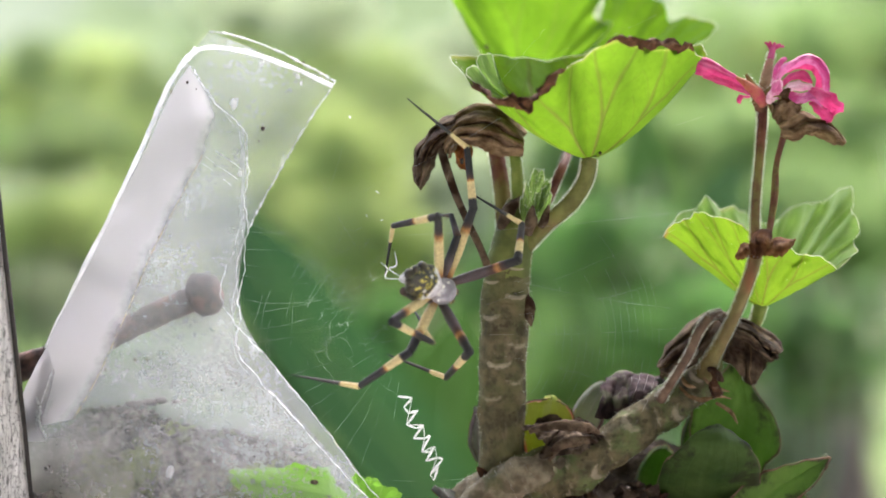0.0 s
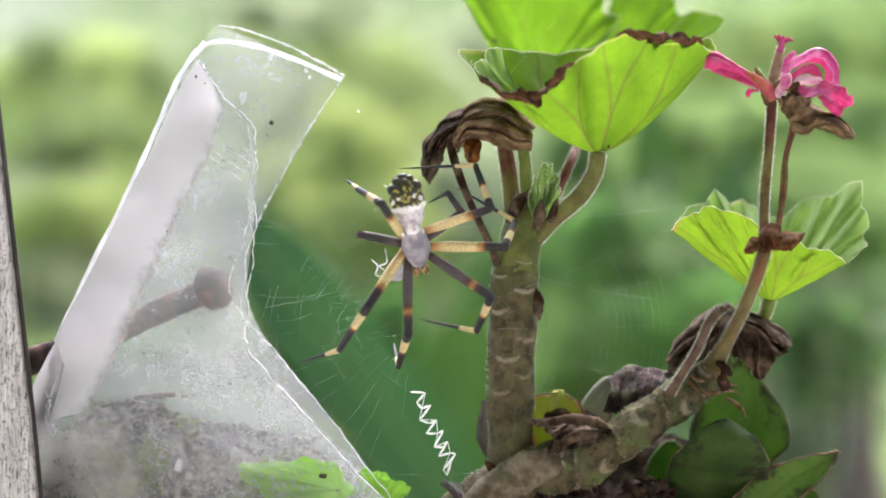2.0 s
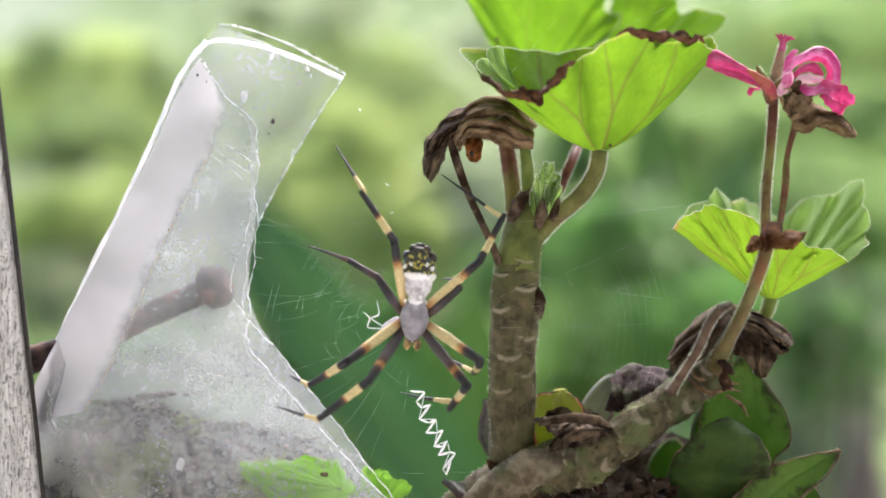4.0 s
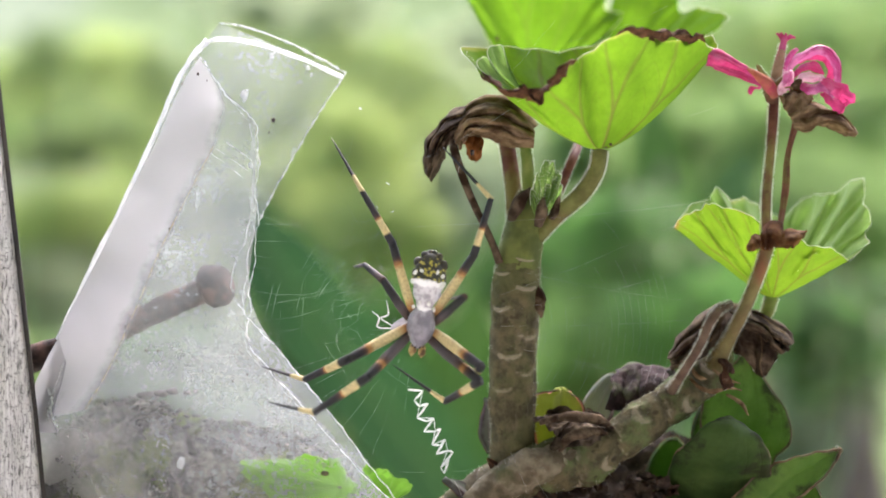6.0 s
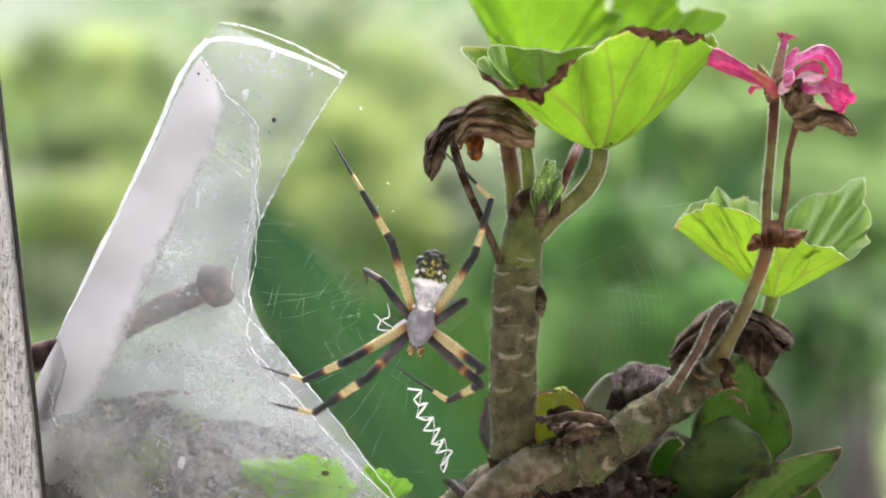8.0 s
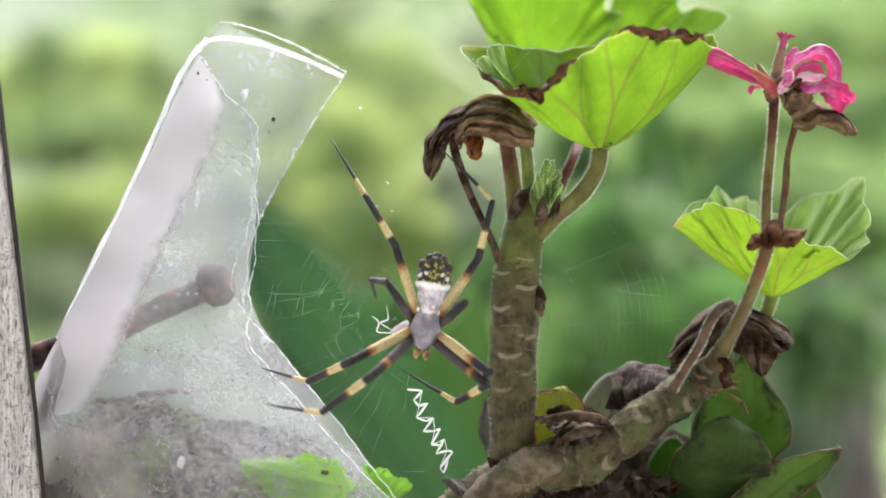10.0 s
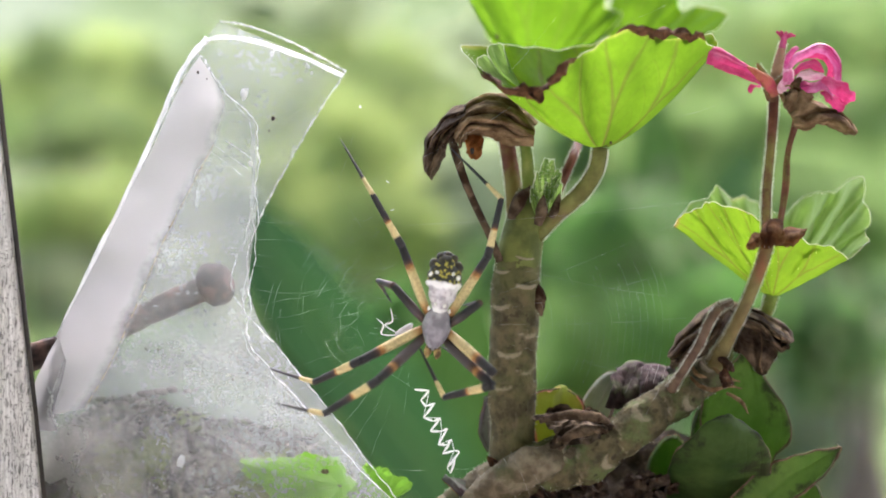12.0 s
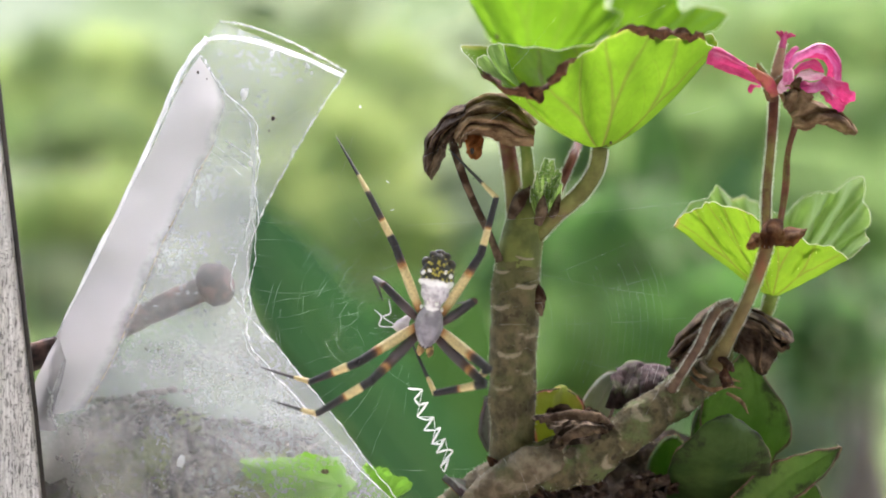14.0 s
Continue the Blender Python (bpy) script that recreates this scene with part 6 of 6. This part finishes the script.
white = n.math("MULTIPLY", n.ramp(wob, 0.455, 0.485), n.math("SUBTRACT", 1.0, n.ramp(wob, 0.53, 0.57)))
whole = n.mix(white, whole, (0.78, 0.78, 0.77))
n.join(whole, n.b.inputs["Base Color"])
n.b.inputs["Roughness"].default_value = 0.45
n.bump(n.noise(1100, 4), 0.5, 0.0002)
M_ABDOMEN = n.m
M_SHIELD = surface("silvery_carapace", (0.16, 0.15, 0.175), (0.32, 0.305, 0.34), 420, 0.4, 0.6, 0.0003, patch=(0.46, 0.45, 0.48), patch_scale=260, patch_at=(0.5, 0.68))
M_MOUTH = surface("amber_mouthparts", (0.25, 0.14, 0.05), (0.5, 0.36, 0.14), 900, 0.5, 0.4, 0.0001, patch=(0.1, 0.05, 0.02), patch_scale=600)
M_WAIST = surface("brown_waist", (0.06, 0.03, 0.02), (0.14, 0.08, 0.05), 900, 0.6, 0.4, 0.0001)
M_BLACK = surface("black_chitin", (0.01, 0.01, 0.01), (0.03, 0.026, 0.024), 900, 0.35, 0.4, 0.0001)
M_LOBE = surface("dark_lobe", (0.012, 0.011, 0.009), (0.05, 0.04, 0.012), 900, 0.45, 0.4, 0.0001)
M_WHITE = surface("white_spot", (0.6, 0.6, 0.56), (0.78, 0.78, 0.74), 900, 0.5, 0.2, 0.0001)


def limb(name, bm, material, label=""):
    ob = part(name, bm, material, None, label)
    ob.parent = spider
    return ob


bm = bmesh.new()
blob(bm, (0, -0.0006, 0.0044), (0.0030, 0.0025, 0.0055), None, 26, 30, 0.0, shape=lambda z, a: (1.0 - 0.36 * max(0.0, 0.15 - z)) * (1 + 0.06 * math.cos(5 * a)) * (1 + 0.07 * math.sin(z * 14 + 0.6)))
limb("abdomen", bm, M_ABDOMEN)
for sx in (-1, 1):
    for z, r in ((0.0060, 0.0011), (0.0079, 0.0011), (0.0093, 0.0008)):
        bm = bmesh.new()
        blob(bm, (sx * (0.0020 if z < 0.009 else 0.0012), -0.0007, z), (r, r * 0.9, r), None, 7, 9, 0.1, 900)
        limb("lobe", bm, M_LOBE)
    bm = bmesh.new()
    blob(bm, (sx * 0.0022, -0.0013, 0.0045), (0.0009, 0.0008, 0.0006), None, 8, 10, 0.2, 900)
    limb("shoulder", bm, M_WHITE, "white shoulder of the shield")
    for x, z in ((0.0024, 0.0061), (0.0014, 0.0066), (0.0008, 0.0010), (0.0018, 0.0001)):
        bm = bmesh.new()
        blob(bm, (sx * x, -0.0026 if z > 0.003 else -0.0021, z), (rnd(0.25, 0.45) * 1e-3, 0.0002, rnd(0.25, 0.45) * 1e-3), None, 6, 8, 0.5, 2500)
        limb("spot", bm, M_WHITE)
bm = bmesh.new()
blob(bm, (0, -0.0002, 0.0098), (0.0010, 0.0009, 0.0007), None, 8, 10)
limb("tail_lobe", bm, M_LOBE)
bm = bmesh.new()
blob(bm, (0, -0.0002, -0.0031), (0.00255, 0.0017, 0.0041), None, 22, 28, 0.05, 600, shape=lambda z, a: (1.0 - 0.42 * (z < 0) * z * z - 0.2 * (z > 0) * z * z) * (1 - 0.16 * math.exp(-((a - 1.5 * math.pi) / 0.28) ** 2) * (1 - abs(z))))
limb("carapace", bm, M_SHIELD)
bm = bmesh.new()
tube(bm, [(0, 0.0001, 0.0016), (0, -0.0002, 0.0004), (0, -0.0004, -0.0006)], [0.0011, 0.0009, 0.0005], 8, 10)
limb("waist", bm, M_WAIST, "brown narrow waist")
bm = bmesh.new()
for x in (-0.0008, 0.0008):
    blob(bm, (x, 0.0004, -0.0074), (0.0007, 0.0008, 0.0010), None, 7, 9)
limb("chelicerae", bm, M_MOUTH)
for sx in (-1, 1):
    bm = bmesh.new()
    tube(bm, [(sx * 0.0010, 0.0005, -0.0066), (sx * 0.0013, 0.0001, -0.0078), (sx * 0.0007, 0.0003, -0.0085)], [0.0003, 0.00024, 0.0003], 8, 7)
    limb("palp", bm, M_MOUTH)
    for x, z in ((0.0004, -0.0069), (0.0010, -0.0067)):
        bm = bmesh.new()
        blob(bm, (sx * x, -0.0008, z), (0.0002, 0.0002, 0.0002), None, 5, 7)
        limb("eye", bm, M_BLACK)

LEGS = {}


def leg(key, hip, lengths, thick, pale):
    """Three rigid pieces, each built from its joint along +z."""
    pieces = []
    for name, length, radii, material in (("femur", lengths[0], (0.75, 1.0, 0.92, 0.82), pale), ("tibia", lengths[1], (0.88, 0.74, 0.68, 0.60), M_TIBIA if pale is not M_SHORT else M_SHORT),
                                          ("tarsus", lengths[2], (0.58, 0.36, 0.24, 0.10), M_TIP if pale is not M_SHORT else M_SHORT)):
        bm = bmesh.new()
        bow = 0.03 * length
        tube(bm, [(0, 0, -0.0002), (0, -bow, length * 0.33), (0, -bow, length * 0.7), (0, 0, length + 0.0001)], [r * thick for r in radii], 16, 10, 0.06, 900)
        for k in range(26):
            z, a = rnd(0.05, 0.95) * length, rnd(0, 6.28)
            r = thick * 0.5
            p = Vector((math.cos(a) * r, math.sin(a) * r - bow, z))
            tube(bm, [p, p + Vector((math.cos(a) * 0.0004, math.sin(a) * 0.0004, 0.0003))], [0.00003, 0.00001], 1, 3, closed=False)
        pieces.append(limb(name, bm, material))
    LEGS[key] = (Vector(hip), lengths, pieces)


leg("left_fourth", (-0.0020, 0.0007, -0.0008), (0.0125, 0.0105, 0.0135), 0.00086, M_FEMUR_PALE)
leg("left_third", (-0.0024, 0.0008, -0.0022), (0.0080, 0.0067, 0.0078), 0.00084, M_SHORT)
leg("left_second", (-0.0024, 0.0008, -0.0038), (0.0130, 0.0105, 0.0117), 0.00094, M_FEMUR_PALE)
leg("left_first", (-0.0019, 0.0006, -0.0052), (0.0132, 0.0108, 0.0112), 0.00094, M_FEMUR_DARK)
leg("right_fourth", (0.0020, 0.0007, -0.0008), (0.0125, 0.0105, 0.0135), 0.00086, M_FEMUR_PALE)
leg("right_third", (0.0024, 0.0008, -0.0022), (0.0075, 0.0050, 0.0065), 0.0008, M_SHORT)
leg("right_second", (0.0024, 0.0008, -0.0038), (0.0132, 0.0110, 0.0138), 0.00094, M_FEMUR_PALE)
leg("right_first", (0.0019, 0.0006, -0.0052), (0.0135, 0.0095, 0.0112), 0.00094, M_FEMUR_DARK)



# ---------------------------------------------------------------- what moves
# the spider's waist on the plan, its roll and its pitch in degrees
WAIST = [
    (0, 788, 490, -62, 58),
    (0.25, 788, 470, -58, 52),
    (0.5, 787, 453, -48, 42),
    (0.75, 782, 444, -38, 42),
    (1.0, 774, 437, -28, 40),
    (1.25, 768, 432, -20, 36),
    (1.5, 763, 427, -17, 33),
    (1.8, 738, 398, -13, 20),
    (2.0, 734, 400, -11, 16),
    (2.2, 738, 405, -10, 6),
    (2.5, 734, 463, -2, 5),
    (2.8, 715, 497, 2, 0),
    (3.0, 705, 501, 3, 0),
    (3.2, 720, 514, 3, 0),
    (5.3, 742, 534, 9, 0),
    (5.5, 742, 534, 9, 0),
    (6.0, 750, 543, 9, 0),
    (6.5, 749, 540, 9, 0),
    (7, 747, 539, 10, 0),
    (7.5, 745, 540, 11, 0),
    (8.2, 752, 544, 11, 0),
    (10.3, 758, 549, 9, 0),
    (10.4, 756, 548, 9, 0),
    (10.5, 722, 530, 13, 0),
    (10.6, 714, 523, 12, 0),
    (10.7, 766, 548, 9, 0),
    (10.8, 749, 541, 9, 0),
    (10.9, 759, 545, 9, 0),
    (11, 770, 546, 9, 0),
    (11.5, 779, 548, 9, 0),
    (12, 777, 549, 9, 0),
    (12.8, 770, 550, 10, 0),
    (13.5, 768, 548, 10, 0),
    (14, 764, 546, 9, 0),
]
# knee, ankle and tip
LEFT_FOURTH = [
    (0, 714, 547, 784, 587, 744, 522),
    (0.5, 721, 532, 668, 527, 681, 457),
    (1.0, 660, 448, 622, 433, 675, 418),
    (1.5, 696, 430, 646, 402, 614, 358),
    (2.0, 684, 358, 638, 328, 608, 304),
    (2.5, 692, 378, 617, 303, 539, 220),
    (3.0, 651, 419, 604, 319, 586, 244),
    (3.2, 691, 424, 633, 322, 589, 244),
    (5.5, 692, 416, 632, 321, 582, 236),
    (6.5, 690, 417, 633, 322, 581, 237),
    (7.5, 682, 412, 627, 319, 577, 237),
    (8.2, 691, 413, 636, 326, 582, 238),
    (10.4, 695, 414, 637, 327, 583, 241),
    (10.5, 674, 412, 635, 325, 585, 238),
    (10.6, 671, 409, 632, 322, 582, 235),
    (10.7, 695, 414, 637, 327, 583, 241),
    (11.5, 710, 425, 653, 330, 600, 242),
    (12.8, 702, 425, 648, 330, 595, 242),
    (14, 695, 425, 645, 328, 590, 237),
]
# knee, ankle and tip
LEFT_THIRD = [
    (0, 734, 497, 754, 512, 764, 527),
    (0.5, 706, 472, 701, 482, 716, 487),
    (1.0, 675, 488, 672, 486, 710, 473),
    (1.5, 676, 466, 658, 440, 696, 456),
    (2.0, 644, 408, 636, 410, 658, 418),
    (2.5, 654, 453, 670, 461, 692, 468),
    (3.0, 636, 477, 581, 449, 528, 419),
    (3.2, 656, 474, 601, 444, 516, 412),
    (5.5, 660, 471, 600, 441, 528, 414),
    (5.8, 658, 476, 622, 454, 589, 444),
    (6.0, 668, 478, 642, 467, 617, 471),
    (6.2, 664, 482, 640, 472, 634, 495),
    (7.5, 665, 485, 640, 475, 640, 502),
    (8.2, 667, 483, 644, 478, 642, 506),
    (10.4, 690, 499, 658, 499, 665, 539),
    (10.5, 650, 488, 626, 478, 632, 500),
    (10.6, 647, 485, 623, 475, 629, 497),
    (10.7, 690, 499, 658, 499, 665, 539),
    (11.5, 690, 495, 668, 500, 692, 542),
    (14, 680, 505, 660, 495, 672, 538),
]
# knee, ankle and tip
LEFT_SECOND = [
    (0, 744, 602, 648, 667, 534, 640),
    (0.5, 726, 582, 636, 642, 529, 639),
    (1.0, 710, 578, 630, 643, 527, 640),
    (1.5, 686, 566, 612, 630, 530, 640),
    (2.0, 658, 532, 604, 612, 526, 640),
    (2.5, 657, 583, 582, 648, 524, 643),
    (3.0, 606, 599, 531, 669, 511, 634),
    (3.2, 606, 619, 541, 669, 521, 644),
    (5.5, 620, 628, 540, 668, 456, 653),
    (6.5, 620, 629, 540, 669, 452, 652),
    (7.5, 615, 632, 535, 669, 447, 652),
    (8.2, 621, 630, 539, 670, 454, 653),
    (10.4, 625, 634, 545, 674, 452, 656),
    (10.5, 620, 612, 536, 672, 457, 654),
    (10.6, 617, 609, 533, 669, 454, 651),
    (10.7, 625, 634, 545, 674, 452, 656),
    (11.5, 645, 632, 560, 677, 470, 660),
    (12.8, 632, 640, 550, 677, 462, 658),
    (14, 637, 637, 550, 675, 455, 655),
]
# knee, ankle and tip
LEFT_FIRST = [
    (0, 848, 602, 808, 654, 676, 602),
    (0.5, 831, 612, 776, 647, 673, 600),
    (1.0, 802, 593, 752, 648, 667, 598),
    (1.5, 758, 596, 718, 656, 678, 608),
    (2.0, 726, 582, 706, 648, 694, 612),
    (2.5, 724, 613, 687, 688, 670, 658),
    (3.0, 641, 654, 556, 729, 473, 706),
    (3.2, 646, 659, 559, 729, 479, 709),
    (5.5, 656, 656, 552, 726, 478, 706),
    (7.5, 650, 662, 545, 725, 473, 707),
    (8.2, 654, 658, 549, 728, 477, 708),
    (10.4, 665, 654, 560, 731, 475, 709),
    (10.5, 652, 642, 548, 728, 480, 708),
    (10.6, 649, 639, 545, 725, 477, 705),
    (10.7, 665, 654, 560, 731, 475, 709),
    (11.5, 675, 665, 568, 732, 492, 712),
    (12.8, 668, 668, 562, 732, 485, 712),
    (14, 660, 668, 560, 728, 480, 708),
]
# knee, ankle and tip
RIGHT_FOURTH = [
    (0, 794, 367, 714, 382, 696, 472),
    (0.5, 811, 332, 711, 352, 661, 442),
    (1.0, 835, 328, 795, 258, 692, 273),
    (1.5, 876, 360, 844, 276, 712, 288),
    (2.0, 872, 362, 846, 282, 708, 288),
    (2.5, 867, 393, 834, 303, 702, 290),
    (3.0, 826, 414, 811, 319, 683, 272),
    (3.2, 861, 434, 886, 379, 761, 309),
    (5.5, 858, 421, 872, 336, 786, 254),
    (6.5, 860, 417, 874, 337, 783, 255),
    (7.5, 858, 422, 868, 337, 775, 255),
    (8.2, 864, 416, 875, 338, 779, 256),
    (10.4, 865, 429, 875, 339, 785, 261),
    (10.5, 850, 430, 868, 346, 785, 260),
    (10.6, 847, 427, 865, 343, 782, 257),
    (10.7, 865, 429, 875, 339, 785, 261),
    (11.5, 880, 430, 892, 345, 800, 260),
    (12.8, 875, 435, 885, 345, 795, 258),
    (14, 868, 425, 880, 345, 795, 260),
]
# knee, ankle and tip
RIGHT_THIRD = [
    (0, 838, 372, 818, 362, 784, 360),
    (0.5, 816, 354, 806, 324, 758, 324),
    (1.0, 840, 338, 765, 313, 698, 363),
    (1.5, 844, 352, 798, 326, 768, 340),
    (2.0, 838, 354, 796, 332, 762, 348),
    (2.5, 827, 413, 802, 393, 767, 381),
    (3.0, 796, 476, 786, 464, 761, 469),
    (3.2, 801, 484, 796, 474, 771, 469),
    (5.5, 820, 521, 816, 523, 790, 528),
    (6.5, 822, 524, 816, 526, 792, 532),
    (7.5, 818, 529, 812, 531, 790, 535),
    (8.2, 821, 531, 815, 532, 793, 538),
    (10.4, 822, 534, 817, 536, 795, 544),
    (10.5, 808, 522, 803, 524, 770, 530),
    (10.6, 805, 519, 800, 521, 767, 527),
    (10.7, 822, 534, 817, 536, 795, 544),
    (11.5, 850, 535, 845, 537, 820, 543),
    (12.8, 843, 537, 838, 539, 815, 545),
    (14, 838, 533, 832, 535, 810, 541),
]
# knee, ankle and tip
RIGHT_SECOND = [
    (0, 866, 327, 844, 220, 730, 145),
    (0.5, 866, 327, 841, 217, 719, 139),
    (1.0, 860, 308, 825, 200, 715, 138),
    (1.5, 922, 422, 922, 366, 816, 316),
    (2.0, 916, 430, 922, 382, 816, 318),
    (2.5, 884, 533, 870, 548, 792, 508),
    (3.0, 833, 594, 836, 622, 809, 626),
    (3.2, 839, 619, 831, 646, 801, 639),
    (5.5, 848, 631, 840, 656, 748, 596),
    (6.5, 850, 647, 840, 662, 752, 597),
    (7.5, 845, 642, 835, 662, 748, 597),
    (8.2, 851, 643, 841, 666, 754, 601),
    (10.4, 865, 654, 850, 669, 770, 611),
    (10.5, 838, 628, 830, 652, 770, 600),
    (10.6, 835, 625, 827, 649, 767, 597),
    (10.7, 865, 654, 850, 669, 770, 611),
    (11.5, 870, 650, 855, 665, 780, 620),
    (12.8, 865, 650, 855, 668, 770, 615),
    (14, 860, 645, 848, 668, 765, 600),
]
# knee, ankle and tip
RIGHT_FIRST = [
    (0, 934, 444, 946, 377, 846, 317),
    (0.5, 938, 422, 948, 364, 843, 317),
    (1.0, 930, 420, 942, 370, 845, 323),
    (1.5, 924, 466, 926, 400, 836, 380),
    (2.0, 872, 518, 848, 582, 744, 562),
    (2.5, 857, 578, 837, 625, 737, 563),
    (3.0, 811, 639, 801, 649, 776, 614),
    (3.2, 811, 664, 796, 694, 766, 706),
    (5.5, 846, 661, 786, 706, 678, 631),
    (6.5, 848, 669, 790, 707, 682, 630),
    (7.5, 845, 667, 790, 707, 680, 629),
    (8.2, 849, 673, 794, 708, 683, 636),
    (10.3, 860, 672, 808, 710, 706, 650),
    (10.4, 860, 670, 806, 708, 712, 640),
    (10.5, 834, 656, 750, 674, 714, 612),
    (10.6, 831, 653, 747, 671, 711, 609),
    (10.7, 860, 664, 770, 690, 722, 612),
    (10.8, 848, 655, 745, 680, 708, 600),
    (10.9, 852, 660, 762, 684, 716, 606),
    (11, 870, 668, 812, 702, 735, 607),
    (11.5, 870, 675, 790, 698, 740, 605),
    (12.8, 865, 675, 780, 702, 735, 612),
    (14, 855, 672, 770, 692, 728, 608),
]
BAND = [
    (0, 764, 758, 0),
    (0.5, 763, 757, 0),
    (1, 762, 760, 0),
    (1.5, 768, 758, 0),
    (2, 772, 760, 0),
    (2.5, 770, 759, 0),
    (3.2, 771, 762, 0),
    (5.3, 764, 760, 0),
    (6, 764, 761, 0),
    (6.5, 762, 760, 0),
    (7.5, 759, 757, 0),
    (8.2, 763, 761, 0),
    (10.4, 763, 762, 0),
    (11, 775, 762, 0),
    (11.5, 777, 764, 0),
    (12.8, 770, 763, 0),
    (14, 764, 762, 0),
]
BUNDLE = [
    (0, 724, 472, 0),
    (0.5, 728, 474, 0),
    (1.0, 715, 476, 0),
    (1.5, 706, 468, 0),
    (2.0, 692, 478, 0),
    (2.5, 685, 496, 0),
    (3.0, 661, 549, 0),
    (3.2, 663, 569, 0),
    (5.5, 690, 574, 0),
    (7.5, 692, 577, 0),
    (10.4, 690, 584, 0),
    (10.5, 668, 574, 0),
    (10.6, 664, 570, 0),
    (10.7, 690, 584, 0),
    (11.5, 700, 588, 0),
    (12.8, 695, 592, 0),
    (14, 695, 575, 0),
]


def between(rows, t):
    """The row at t, between two given rows."""
    return [float(np.interp(t, [r[0] for r in rows], [r[k] for r in rows])) for k in range(1, len(rows[0]))]


def body_pose(t):
    u, v, roll, pitch = between(WAIST, t)
    p = plan(u, v, -1)
    return Matrix.Translation(p) @ Matrix.Rotation(radians(roll), 4, "Y") @ Matrix.Rotation(radians(pitch), 4, "X")


def reach(a, target, length, way):
    """The joint that lies length from a, over the plan place target; way: -1 towards the lens, 1 away."""
    flat = Vector((target.x - a.x, 0, target.z - a.z))
    d = flat.length
    if d >= length:
        return a + flat * (length / d)
    return a + flat + Vector((0, way * math.sqrt(length * length - d * d), 0))


def span(a, b):
    """A pose at a whose z axis points to b and whose back (-y) stays towards the lens."""
    z = (b - a).normalized()
    x = Vector((0, 1, 0)).cross(z)
    x = x.normalized() if x.length > 0.05 else Vector((1, 0, 0))
    y = z.cross(x).normalized()
    x = y.cross(z)
    return Matrix.Translation(a) @ Matrix((x, y, z)).transposed().to_4x4()


def motions():
    walk(spider, [(r[0], body_pose(r[0])) for r in WAIST])
    for key, rows in (("left_fourth", LEFT_FOURTH), ("left_third", LEFT_THIRD), ("left_second", LEFT_SECOND), ("left_first", LEFT_FIRST),
                      ("right_fourth", RIGHT_FOURTH), ("right_third", RIGHT_THIRD), ("right_second", RIGHT_SECOND), ("right_first", RIGHT_FIRST)):
        hip, lengths, pieces = LEGS[key]
        tracks = ([], [], [])
        times = sorted({r[0] for r in rows} | {r[0] for r in WAIST})
        for t in times:
            m = body_pose(t)
            ku, kv, au, av, tu, tv = between(rows, t)
            joints = [m @ hip]
            for length, (u, v), way in zip(lengths, ((ku, kv), (au, av), (tu, tv)), (-1, 1, 1)):
                joints.append(reach(joints[-1], plan(u, v, -1), length, way))
            back = m.inverted()
            for k in range(3):
                tracks[k].append((t, back @ span(joints[k], joints[k + 1])))
        for piece, track in zip(pieces, tracks):
            walk(piece, track)
    walk(zigzag, [(t, Matrix.Translation(plan(u, v, 2)) @ Matrix.Rotation(radians(a), 4, "Y")) for t, u, v, a in BAND])
    walk(prey, [(t, Matrix.Translation(plan(u, v, 2)) @ Matrix.Rotation(radians(a), 4, "Y")) for t, u, v, a in BUNDLE])


motions()
